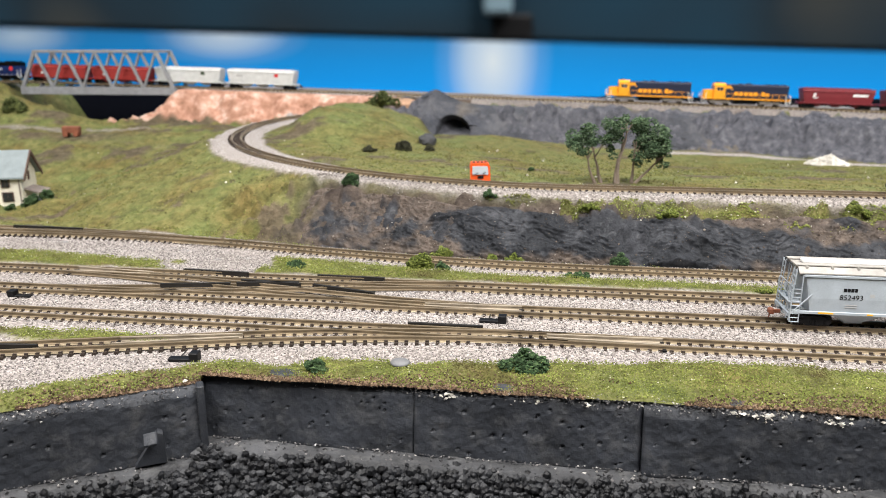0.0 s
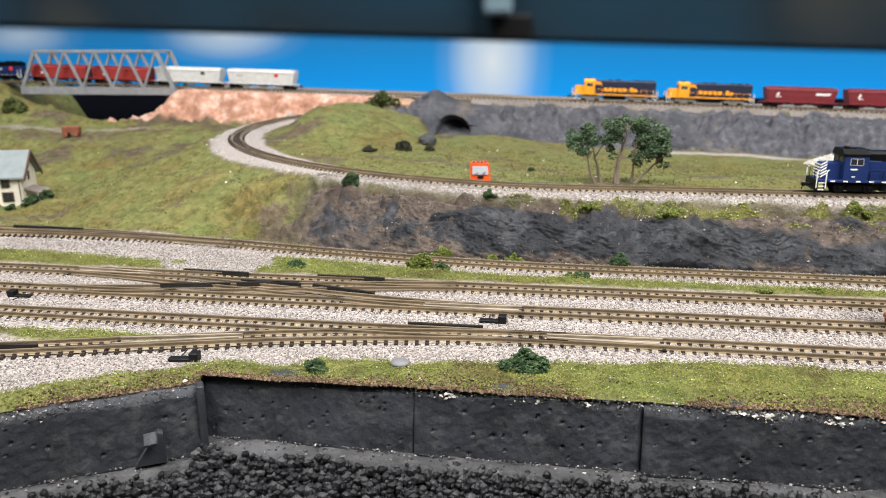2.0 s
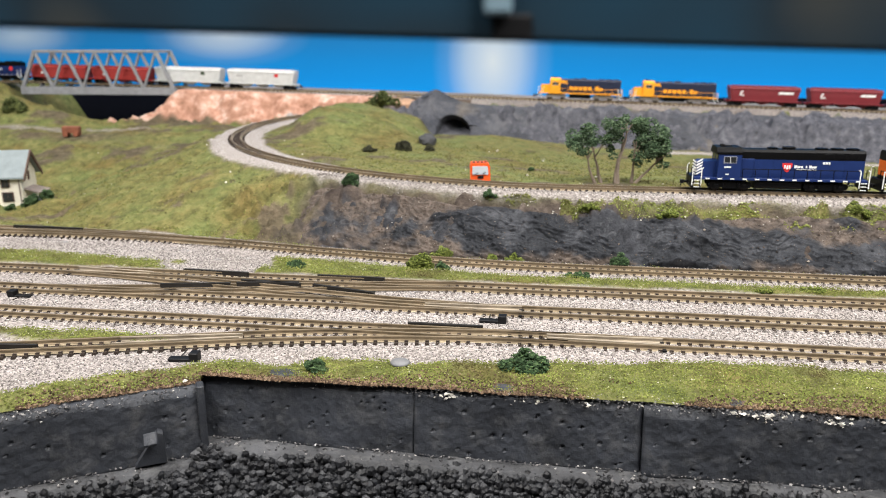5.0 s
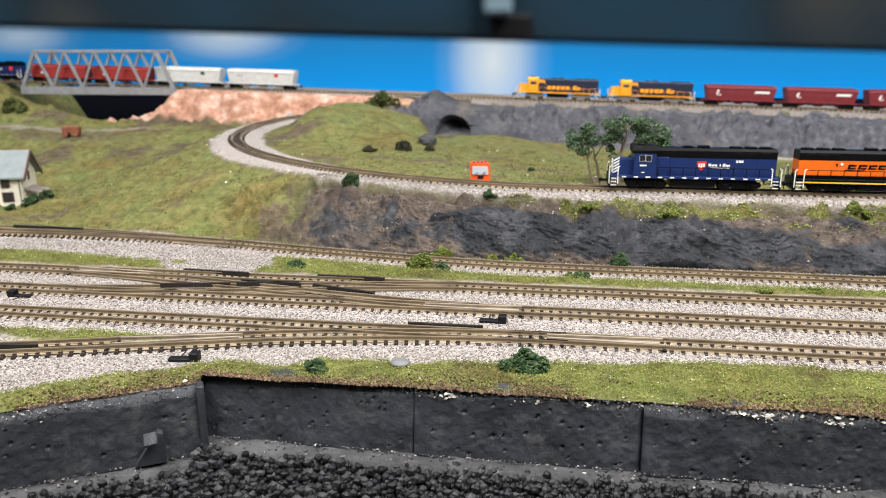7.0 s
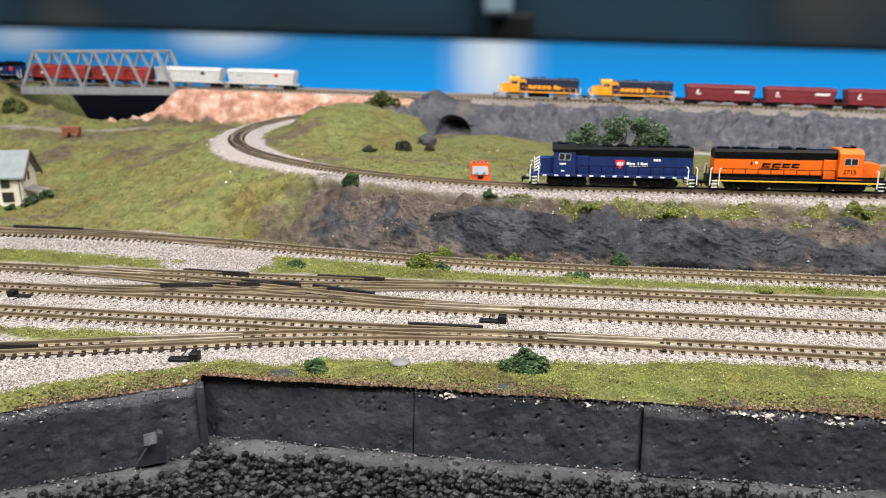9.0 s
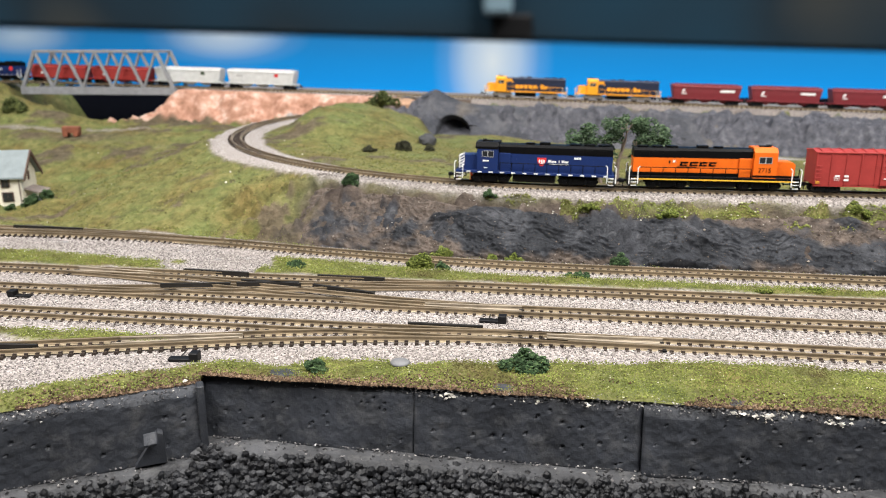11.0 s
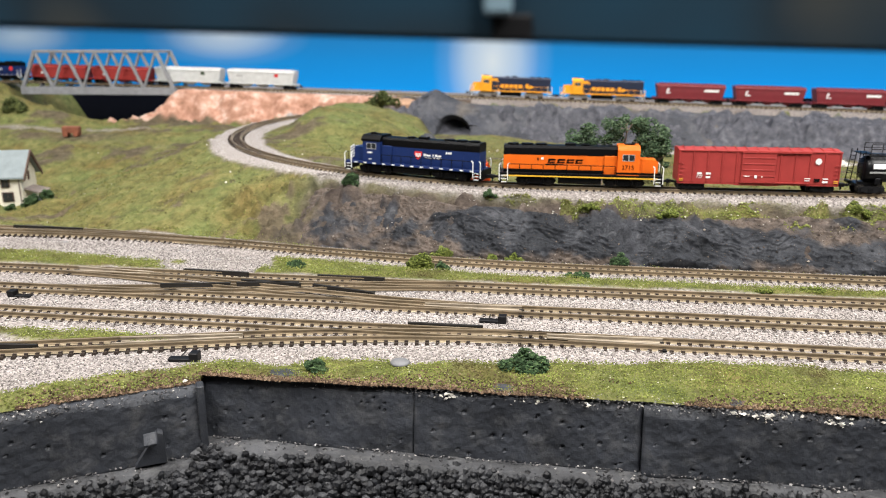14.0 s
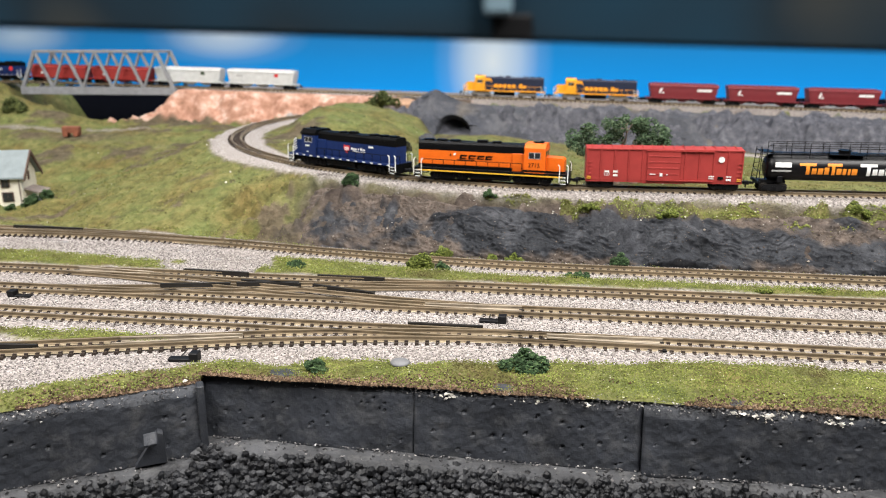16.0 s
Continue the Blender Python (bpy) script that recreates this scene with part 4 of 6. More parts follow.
tagged(part("benchwork", bm, M["bench"]), "dark closed table that carries the layout", "table", kind="structure")
structure("floor", (-3.5, 3.5, -3.0, 3.0, -1.05, -1.0), M["hall_floor"], "plain grey hall floor", "floor")
structure("ceiling", (-3.5, 3.5, -3.0, 3.0, 1.5, 1.55), M["hall_ceiling"], "white hall ceiling", "ceiling")
structure("wall_north", (-3.5, 3.5, 3.0, 3.05, -1.05, 1.55), M["hall_wall"], "plain hall wall behind the layout", "wall")
structure("wall_south", (-3.5, 3.5, -3.05, -3.0, -1.05, 1.55), M["hall_wall"], "plain hall wall facing the layout", "wall")
structure("wall_west", (-3.55, -3.5, -3.05, 3.05, -1.05, 1.55), M["hall_wall"], "plain side wall of the hall", "wall")
structure("wall_east", (3.5, 3.55, -3.05, 3.05, -1.05, 1.55), M["hall_wall"], "plain side wall of the hall", "wall")
for x, y, z, sx, sy, _ in LAMPS:
    bm = bmesh.new()
    box(bm, x - sx / 2 - 0.03, x + sx / 2 + 0.03, y - sy / 2 - 0.03, y + sy / 2 + 0.03, z + 0.02, 1.5, 0.01)
    tagged(part("ceiling_light", bm, M["white"]), "white rectangular ceiling light housing", "ceiling light", "lights of the hall")

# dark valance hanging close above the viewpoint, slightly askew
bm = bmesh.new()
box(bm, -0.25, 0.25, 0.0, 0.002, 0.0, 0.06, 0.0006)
valance = tagged(part("valance", bm, M["valance"]), "dark blotchy valance board hung over the layout", "valance", kind="structure")
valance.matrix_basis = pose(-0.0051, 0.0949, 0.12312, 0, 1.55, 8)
bm = bmesh.new()
box(bm, -0.0017, 0.0017, -0.002, 0.0, 0.0, 0.009, 0.0004)
clip = tagged(part("valance_clip", bm, M["clip_blue"]), "blue-grey clip on the dark valance", "clip")
clip.matrix_basis = pose(-0.0066, 0.0943, 0.1262, 0, 0, 8)
bm = bmesh.new()
box(bm, -0.0025, 0.0025, -0.0008, 0.0010, 0.0, 0.0032, 0.0004)
knob = part("catch", bm, M["black"], clip, "black catch below the clip")
knob.matrix_basis = pose(0.0020, 0.0006, -0.0030)


# ---- rolling stock ----
S = 1 / 160


def lettering(text, size, material, parent, x, y, z, shear=0.0, flip=False):
    cu = bpy.data.curves.new("lettering", "FONT")
    cu.body, cu.size, cu.extrude, cu.shear, cu.align_x = text, size * S, 0.00003, shear, "CENTER"
    tmp = bpy.data.objects.new("lettering", cu)
    me = bpy.data.meshes.new_from_object(tmp)
    bpy.data.objects.remove(tmp)
    me.materials.append(material)
    ob = new("lettering", me)
    ob.parent = parent
    ob.matrix_basis = pose(x * S, y * S, z * S, 90, 0, 180 if flip else 0)
    return ob


def bars(parent, material, y, rows, name="marking", slant=0.0):
    """Plain painted marks on the near side: rows of x0, x1, z0, z1."""
    for x0, x1, z0, z1 in rows:
        bm = bmesh.new()
        prism(bm, [(x0, z0), (x1, z0), (x1 + slant * (z1 - z0), z1), (x0 + slant * (z1 - z0), z1)], y - 0.004, y + 0.012)
        part(name, bm, material, parent, k=S)


def wheelset(parent, x, r, wheels):
    bm = bmesh.new()
    for s in (-1, 1):
        rod(bm, (0, s * 0.66, 0), (0, s * 0.80, 0), r, 20)
        rod(bm, (0, s * 0.62, 0), (0, s * 0.66, 0), r + 0.09, 20)
        rod(bm, (0, s * 0.80, 0), (0, s * 0.83, 0), r * 0.45, 10)
    rod(bm, (0, -0.9, 0), (0, 0.9, 0), 0.09, 8)
    ob = part("wheelset", bm, M["frog"], parent, "dark metal wheel pair", k=S)
    ob.matrix_basis = pose(x * S, 0, r * S)
    wheels.append((ob, x * S, r * S))


def coupler(parent, x, sgn, material):
    bm = bmesh.new()
    box(bm, min(x, x + sgn * 0.55), max(x, x + sgn * 0.55), -0.13, 0.13, 0.62, 0.86, 0.03)
    box(bm, min(x + sgn * 0.45, x + sgn * 0.85), max(x + sgn * 0.45, x + sgn * 0.85), -0.28, 0.24, 0.55, 0.95, 0.07)
    rod(bm, (x + sgn * 0.7, 0, 0.6), (x + sgn * 0.75, 0.05, 0.2), 0.05)
    part("coupler", bm, material, parent, k=S)


def freight_truck(parent, x, material, wheels, r=0.42):
    for w in (-0.88, 0.88):
        wheelset(parent, x + w, r, wheels)
    for s in (-1, 1):
        bm = bmesh.new()
        y0, y1 = sorted((s * 0.90, s * 1.08))
        prism_side(bm, [(x - 1.25, 0.42), (x - 1.12, 0.24), (x - 0.62, 0.24), (x - 0.42, 0.12), (x + 0.42, 0.12), (x + 0.62, 0.24), (x + 1.12, 0.24), (x + 1.25, 0.42), (x + 1.08, 0.66), (x + 0.42, 0.80), (x - 0.42, 0.80), (x - 1.08, 0.66)], y0, y1)
        for c in (-0.88, 0.88):
            rod(bm, (x + c, s * 1.06, 0.42), (x + c, s * 1.16, 0.42), 0.14, 8)
        for c in (-0.18, 0.0, 0.18):
            rod(bm, (x + c, s * 1.10, 0.22), (x + c, s * 1.10, 0.55), 0.07, 6)
        part("truck_side", bm, material, parent, k=S)
    bm = bmesh.new()
    box(bm, x - 0.25, x + 0.25, -0.95, 0.95, 0.42, 0.75, 0.03)
    part("bolster", bm, material, parent, k=S)


def prism_side(bm, outline, y0, y1):
    a = [bm.verts.new((x, y0, z)) for x, z in outline]
    b = [bm.verts.new((x, y1, z)) for x, z in outline]
    n = len(outline)
    fs = [bm.faces.new(a), bm.faces.new(b[::-1])]
    for i in range(n):
        fs.append(bm.faces.new((a[i], b[i], b[(i + 1) % n], a[(i + 1) % n])))
    bmesh.ops.recalc_face_normals(bm, faces=fs)


def section(bm, outline, x0, x1):
    """A body with an outline in y and z, from x0 to x1."""
    a = [bm.verts.new((x0, y, z)) for y, z in outline]
    b = [bm.verts.new((x1, y, z)) for y, z in outline]
    n = len(outline)
    fs = [bm.faces.new(a), bm.faces.new(b[::-1])]
    for i in range(n):
        fs.append(bm.faces.new((a[i], b[i], b[(i + 1) % n], a[(i + 1) % n])))
    bmesh.ops.recalc_face_normals(bm, faces=fs)


def locomotive(label, length, low, high, cab, sill, stripe, trucks, rails, wheels, scheme, turned=False):
    """A four-axle road switcher, cab towards -x (towards +x if turned). Measures in full-size metres."""
    root = tagged(new("locomotive"), label, "locomotive", "model locomotives")
    L = length / 2
    g = -1.0 if turned else 1.0

    def X(a, b):
        return (a, b) if g > 0 else (-b, -a)
    P = lambda n, bm, m, lab="", smooth=False: part(n, bm, m, root, lab, S, smooth)
    # walkway and sill
    bm = bmesh.new()
    box(bm, *X(-L + 0.25, L - 0.25), -1.5, 1.5, 1.18, 1.42, 0.03)
    P("walkway", bm, sill)
    if stripe:
        bm = bmesh.new()
        box(bm, *X(-L + 0.6, L - 0.6), -1.515, 1.515, 1.05, 1.18, 0.01)
        P("sill_stripe", bm, stripe)
    if scheme == "dashes":
        for i in range(13):
            bars(root, M["white"], -1.52, [(-L + 1.4 + i * 1.18, -L + 1.4 + i * 1.18 + 0.42, 1.24, 1.37)])
    # long hood: lower colour and dark upper part
    h0, h1 = -L + 4.7, L - 0.5
    cut = 1.75 if scheme == "band" else 1.42
    if cut > 1.5:
        bm = bmesh.new()
        box(bm, *X(h0, h1), -0.95, 0.95, 1.42, cut)
        P("hood_base", bm, M["engine_black"])
    bm = bmesh.new()
    box(bm, *X(h0, h1), -0.94, 0.94, cut, 3.25, 0.02)
    for k in range(9):
        a = h0 + 0.5 + k * (h1 - h0 - 1) / 8
        box(bm, *X(a - 0.02, a + 0.02), -0.965, 0.965, cut + 0.15, 3.0)
    P("hood", bm, low)
    bm = bmesh.new()
    o = [(-0.95, 3.25), (0.95, 3.25), (0.95, 3.95), (0.72, 4.2), (-0.72, 4.2), (-0.95, 3.95)]
    section(bm, o, *X(h0, h1))
    for k in range(3):
        a = h1 - 3.4 + k * 1.15
        box(bm, *X(a - 0.45, a + 0.45), -0.975, 0.975, 3.4, 3.85, 0.02)
    P("hood_roof", bm, high)
    for c, r in ((h1 - 0.95, 0.62), (h1 - 2.4, 0.62), (h1 - 3.85, 0.62), (h0 + 3.2, 0.5)):
        bm = bmesh.new()
        rod(bm, (g * c, 0, 4.18), (g * c, 0, 4.33), r, 18)
        rod(bm, (g * c, 0, 4.33), (g * c, 0, 4.36), r * 0.86, 18)
        P("roof_fan", bm, high)
    bm = bmesh.new()
    box(bm, *X(h0 + 4.2, h0 + 5.3), -0.35, 0.35, 4.18, 4.45, 0.05)
    P("exhaust_stack", bm, high)
    # cab and nose
    c0, c1 = -L + 2.5, -L + 4.7
    bm = bmesh.new()
    section(bm, [(-1.5, 1.42), (1.5, 1.42), (1.5, 3.95), (1.0, 4.38), (-1.0, 4.38), (-1.5, 3.95)], *X(c0, c1))
    cabo = P("cab", bm, cab)
    if scheme in ("dashes",):
        bm = bmesh.new()
        section(bm, [(-1.53, 3.72), (1.53, 3.72), (1.53, 3.97), (1.02, 4.42), (-1.02, 4.42), (-1.53, 3.97)], *X(c0 - 0.18, c1 + 0.02))
        P("cab_roof", bm, high)
    for a, b in ((c0 + 0.55, c0 + 1.08), (c0 + 1.16, c0 + 1.69)):
        bm = bmesh.new()
        box(bm, *X(a, b), -1.515, 1.515, 2.92, 3.5)
        part("cab_window", bm, M["window_dark"], root, "dark cab window", S)
    for a, b, z0, z1 in ((c0 + 0.51, c0 + 1.73, 2.88, 2.92), (c0 + 0.51, c0 + 1.73, 3.5, 3.54), (c0 + 0.51, c0 + 0.55, 2.88, 3.54), (c0 + 1.08, c0 + 1.16, 2.88, 3.54), (c0 + 1.69, c0 + 1.73, 2.88, 3.54)):
        bm = bmesh.new()
        box(bm, *X(a, b), -1.53, 1.53, z0, z1)
        P("window_frame", bm, M["silver"])
    for s in (-1, 1):
        bm = bmesh.new()
        y0, y1 = sorted((s * 0.2, s * 1.05))
        box(bm, *X(c0 - 0.02, c0 + 0.1), y0, y1, 3.1, 3.65)
        part("windshield", bm, M["window_dark"], root, "", S)
    bm = bmesh.new()
    prism_side(bm, [(g * (-L + 0.62), 1.42), (g * (-L + 0.62), 2.75), (g * (-L + 0.85), 2.95), (g * c0, 3.02), (g * c0, 1.42)], -0.95, 0.95)
    P("nose", bm, cab)
    bm = bmesh.new()
    box(bm, *X(c0 + 0.6, c0 + 1.5), -0.25, 0.25, 4.38, 4.52, 0.05)
    for k in (-0.3, 0, 0.3):
        rod(bm, (g * (c0 + 0.4), k, 4.5), (g * (c0 + 0.75), k, 4.52), 0.09)
    P("roof_horn", bm, high)
    # electrical cabinet behind the cab
    bm = bmesh.new()
    box(bm, *X(c1, c1 + 1.3), -1.15, -0.94, 1.42, 3.3, 0.04)
    P("cabinet", bm, low)
    # fuel tank and trucks
    bm = bmesh.new()
    section(bm, [(-1.25, 0.55), (-0.9, 0.3), (0.9, 0.3), (1.25, 0.55), (1.25, 1.1), (-1.25, 1.1)], -2.2, 2.2)
    box(bm, -1.9, 1.9, -1.32, -1.2, 0.85, 1.08, 0.04)
    P("fuel_tank", bm, M["engine_black"])
    for c in (-L + 3.9, L - 3.9):
        for w in (-1.37, 1.37):
            wheelset(root, c + w, 0.50, wheels)
        for s in (-1, 1):
            bm = bmesh.new()
            y0, y1 = sorted((s * 0.95, s * 1.15))
            prism_side(bm, [(c - 2.1, 0.62), (c - 1.9, 0.35), (c - 0.9, 0.4), (c - 0.6, 0.28), (c + 0.6, 0.28), (c + 0.9, 0.4), (c + 1.9, 0.35), (c + 2.1, 0.62), (c + 1.9, 0.95), (c - 1.9, 0.95)], y0, y1)
            for w in (-1.37, 1.37):
                y0, y1 = sorted((s * 1.13, s * 1.28))
                box(bm, c + w - 0.22, c + w + 0.22, y0, y1, 0.32, 0.72, 0.04)
                rod(bm, (c + w * 0.55, s * 1.2, 0.45), (c + w * 0.55, s * 1.2, 0.85), 0.13, 8)
            P("truck_side", bm, trucks)
        bm = bmesh.new()
        box(bm, c - 1.2, c + 1.2, -0.9, 0.9, 0.7, 1.15)
        P("bolster", bm, M["engine_black"])
    # pilots with steps, end rails, side rails
    for e in (-1, 1):
        bm = bmesh.new()
        a, b = sorted((e * (L - 0.05), e * (L - 0.3)))
        box(bm, a, b, -1.45, 1.45, 0.35, 1.42, 0.03)
        P("pilot", bm, M["engine_black"])
        for s in (-1, 1):
            y0, y1 = sorted((s * 1.12, s * 1.5))
            bm = bmesh.new()
            a, b = sorted((e * (L - 0.93), e * (L - 0.87)))
            box(bm, a, b, y0, y1, 0.35, 1.42)
            P("step_side", bm, M["engine_black"])
            for z in (0.4, 0.75, 1.08):
                bm = bmesh.new()
                a, b = sorted((e * (L - 0.87), e * (L - 0.3)))
                box(bm, a, b, y0, y1, z, z + 0.06)
                tread = P("step", bm, M["engine_black"])
                bm = bmesh.new()
                y2, y3 = sorted((s * 1.50, s * 1.53))
                box(bm, a, b, y2, y3, z, z + 0.08)
                part("step_edge", bm, M["white"], tread, "", S)
        coupler(root, e * (L - 0.05), e, M["black"])
        for s in (-1, 1):
            for x in (L - 0.12, L - 0.98):
                bm = bmesh.new()
                rod(bm, (e * x, s * 1.5, 0.6), (e * x, s * 1.52, 2.25), 0.055)
                rod(bm, (e * x, s * 1.52, 2.25), (e * (x - 0.18), s * 1.52, 2.42), 0.05)
                P("grab_rail", bm, M["white"], "white step handrail")
        bm = bmesh.new()
        for y in (-0.7, 0.7):
            rod(bm, (e * (L - 0.12), y, 1.4), (e * (L - 0.12), y, 2.3), 0.04)
        rod(bm, (e * (L - 0.12), -1.45, 2.3), (e * (L - 0.12), -0.7, 2.3), 0.04)
        rod(bm, (e * (L - 0.12), 0.7, 2.3), (e * (L - 0.12), 1.45, 2.3), 0.04)
        P("end_rail", bm, rails)
    for s in (-1, 1):
        bm = bmesh.new()
        a0, a1 = c1 + 0.2, L - 1.0
        for k in range(10):
            x = g * (a0 + (a1 - a0) * k / 9)
            rod(bm, (x, s * 1.48, 1.4), (x, s * 1.48, 2.32), 0.04, 5)
        rod(bm, (g * a0, s * 1.48, 2.32), (g * a1, s * 1.48, 2.32), 0.04, 5)
        P("side_rail", bm, rails)
    return root


def boxcar(wheels):
    root = tagged(new("boxcar"), "red ribbed boxcar with a white round emblem", "boxcar", "freight cars")
    L = 7.68
    P = lambda n, bm, m, lab="": part(n, bm, m, root, lab, S)
    bm = bmesh.new()
    section(bm, [(-1.45, 0.95), (1.45, 0.95), (1.45, 4.1), (0.0, 4.32), (-1.45, 4.1)], -L, L)
    P("body", bm, M["box_red"])
    bm = bmesh.new()
    for k in range(15):
        x = -L + 0.6 + k * (2 * L - 1.2) / 14
        rod(bm, (x, -1.5, 4.13), (x, 0, 4.36), 0.05, 5)
        rod(bm, (x, 0, 4.36), (x, 1.5, 4.13), 0.05, 5)
    tagged(P("roof_rib", bm, M["box_red"]), kind="stuff")
    for s in (-1, 1):
        bm = bmesh.new()
        y0, y1 = sorted((s * 1.44, s * 1.54))
        box(bm, -L - 0.03, L + 0.03, y0, y1, 4.0, 4.16, 0.03)
        P("eave", bm, M["box_red"])
    for s in (-1, 1):
        for k in range(12):
            x = -L + 0.08 + k * (2 * L - 0.16) / 11
            if -1.6 < x < 1.5:
                continue
            bm = bmesh.new()
            y0, y1 = sorted((s * 1.43, s * 1.53))
            box(bm, x - 0.07, x + 0.07, y0, y1, 0.95, 4.05, 0.03)
            P("side_post", bm, M["box_red"])
        bm = bmesh.new()
        y0, y1 = sorted((s * 1.44, s * 1.60))
        box(bm, -1.62, 1.62, y0, y1, 1.05, 3.95, 0.03)
        for z in (1.65, 2.25, 2.85, 3.45):
            y0, y1 = sorted((s * 1.58, s * 1.64))
            box(bm, -1.55, 1.55, y0, y1, z - 0.06, z + 0.06, 0.02)
        door = P("sliding_door", bm, M["box_red"])
        bm = bmesh.new()
        y0, y1 = sorted((s * 1.45, s * 1.66))
        box(bm, -1.7, 4.8, y0, y1, 3.95, 4.02)
        box(bm, -1.7, 4.8, y0, y1, 0.98, 1.05)
        P("door_track", bm, M["box_red"])
        bm = bmesh.new()
        prism_side(bm, [(-L, 0.95), (-L, 0.75), (-2.5, 0.75), (-1.8, 0.66), (1.8, 0.66), (2.5, 0.75), (L, 0.75), (L, 0.95)], *sorted((s * 1.30, s * 1.42)))
        P("side_sill", bm, M["box_red"])
    for e in (-1, 1):
        bm = bmesh.new()
        for k in range(5):
            z = 1.2 + k * 0.4
            rod(bm, (e * (L - 0.55), -1.56, z), (e * (L - 0.08), -1.56, z), 0.035, 5)
        P("ladder", bm, M["box_red"])
        freight_truck(root, e * 6.2, M["black"], wheels)
        coupler(root, e * L, e, M["black"])
        bars(root, M["stripe_yellow"], -1.545, [(e * 7.35 - 0.2, e * 7.35 + 0.2, 1.05, 1.3)])
    y = -1.545
    bars(root, M["white"], y, [(-5.8, -5.35, 1.72, 1.92), (-4.95, -4.5, 1.72, 1.92), (-4.95, -4.5, 1.35, 1.55), (4.4, 4.95, 1.45, 1.55), (4.4, 4.95, 1.25, 1.32), (6.1, 6.6, 1.45, 1.55), (6.1, 6.6, 1.1, 1.3)])
    bars(root, M["white"], -1.65, [(-0.35, -0.1, 1.45, 1.75), (-1.35, -0.75, 1.6, 1.68), (0.3, 0.42, 1.55, 1.68)])
    bars(root, M["engine_black"], y, [(5.3, 5.85, 1.2, 1.5)])
    lettering("727", 0.42, M["white"], root, -5.58, -1.56, 1.36)
    bm = bmesh.new()
    rod(bm, (5.55, -1.53, 3.2), (5.55, -1.556, 3.2), 0.3, 20)
    P("emblem", bm, M["white"], "white round emblem")
    return root


def tank_car(wheels):
    root = tagged(new("tank_car"), "black tank car with orange and white lettering", "tank car", "freight cars")
    L = 8.3
    P = lambda n, bm, m, lab="", smooth=False: part(n, bm, m, root, lab, S, smooth)
    bm = bmesh.new()
    r, zc = 1.32, 2.42
    ring = [(-L + 0.75, 0.25), (-L + 0.78, 0.62), (-L + 0.9, 0.98), (-L + 1.1, 1.2), (-L + 1.4, 1.30), (-L + 1.75, r)]
    prof = ring + [(-x, q) for x, q in ring[::-1]]
    rows = []
    for x, q in prof:
        rows.append([bm.verts.new((x, q * math.cos(a * math.tau / 32), zc + q * math.sin(a * math.tau / 32))) for a in range(32)])
    for a, b in zip(rows, rows[1:]):
        for k in range(32):
            bm.faces.new((a[k], a[(k + 1) % 32], b[(k + 1) % 32], b[k]))
    bm.faces.new(rows[0]), bm.faces.new(rows[-1][::-1])
    bmesh.ops.recalc_face_normals(bm, faces=bm.faces)
    P("tank_shell", bm, M["tank_black"], "", True)
    bm = bmesh.new()
    rod(bm, (0, 0, 3.6), (0, 0, 4.1), 0.55, 16)
    rod(bm, (0, 0, 4.1), (0, 0, 4.2), 0.62, 16)
    P("manway", bm, M["tank_black"])
    bm = bmesh.new()
    box(bm, -L + 1.2, L - 1.2, -0.35, 0.35, 3.82, 3.9)
    box(bm, -1.6, 1.6, -1.2, 1.2, 3.78, 3.86)
    P("running_board", bm, M["tank_black"])
    for s in (-1, 1):
        bm = bmesh.new()
        for k in range(9):
            x = -L + 1.3 + k * (2 * L - 2.6) / 8
            y = s * (1.15 if abs(x) < 1.7 else 0.85)
            rod(bm, (x, y, 3.4), (x, y, 4.85), 0.04, 5)
        for z in (4.85, 4.4):
            rod(bm, (-L + 1.3, s * 0.85, z), (L - 1.3, s * 0.85, z), 0.035, 5)
        P("safety_rail", bm, M["tank_black"])
    for e in (-1, 1):
        bm = bmesh.new()
        a, b = sorted((e * (L - 2.9), e * L))
        box(bm, a, b, -0.5, 0.5, 0.75, 1.15, 0.04)
        box(bm, min(e * (L - 0.25), e * L), max(e * (L - 0.25), e * L), -1.45, 1.45, 0.85, 1.15, 0.04)
        box(bm, min(e * (L - 2.4), e * (L - 1.9)), max(e * (L - 2.4), e * (L - 1.9)), -1.2, 1.2, 1.0, 1.6, 0.05)
        P("stub_sill", bm, M["tank_black"])
        bm = bmesh.new()
        for y in (-1.4, 1.4):
            for x in (L - 0.1, L - 0.6):
                rod(bm, (e * x, y, 1.0), (e * (x - 0.15), y * 0.75, 4.3), 0.045, 5)
            for k in range(7):
                z = 1.3 + 0.45 * k
                rod(bm, (e * (L - 0.1 - 0.02 * k), y * (1 - 0.035 * k), z), (e * (L - 0.6 - 0.02 * k), y * (1 - 0.035 * k), z), 0.03, 5)
        rod(bm, (e * (L - 0.1), -1.4, 2.1), (e * (L - 0.1), 1.4, 2.1), 0.045, 5)
        box(bm, min(e * (L - 1.5), e * (L - 0.35)), max(e * (L - 1.5), e * (L - 0.35)), -1.1, 1.1, 3.95, 4.02)
        P("end_ladder", bm, M["tank_black"])
        freight_truck(root, e * 6.6, M["black"], wheels)
        coupler(root, e * L, e, M["black"])
    # lettering drawn as plain shapes that follow the shell
    def shape(x0, x1, z0, z1, m):
        bm = bmesh.new()
        pts = []
        for k in range(5):
            z = z0 + (z1 - z0) * k / 4
            y = -math.sqrt(max(0, (r + 0.012) ** 2 - (z - zc) ** 2))
            pts.append((bm.verts.new((x0, y, z)), bm.verts.new((x1, y, z)), bm.verts.new((x0, y + 0.03, z)), bm.verts.new((x1, y + 0.03, z))))
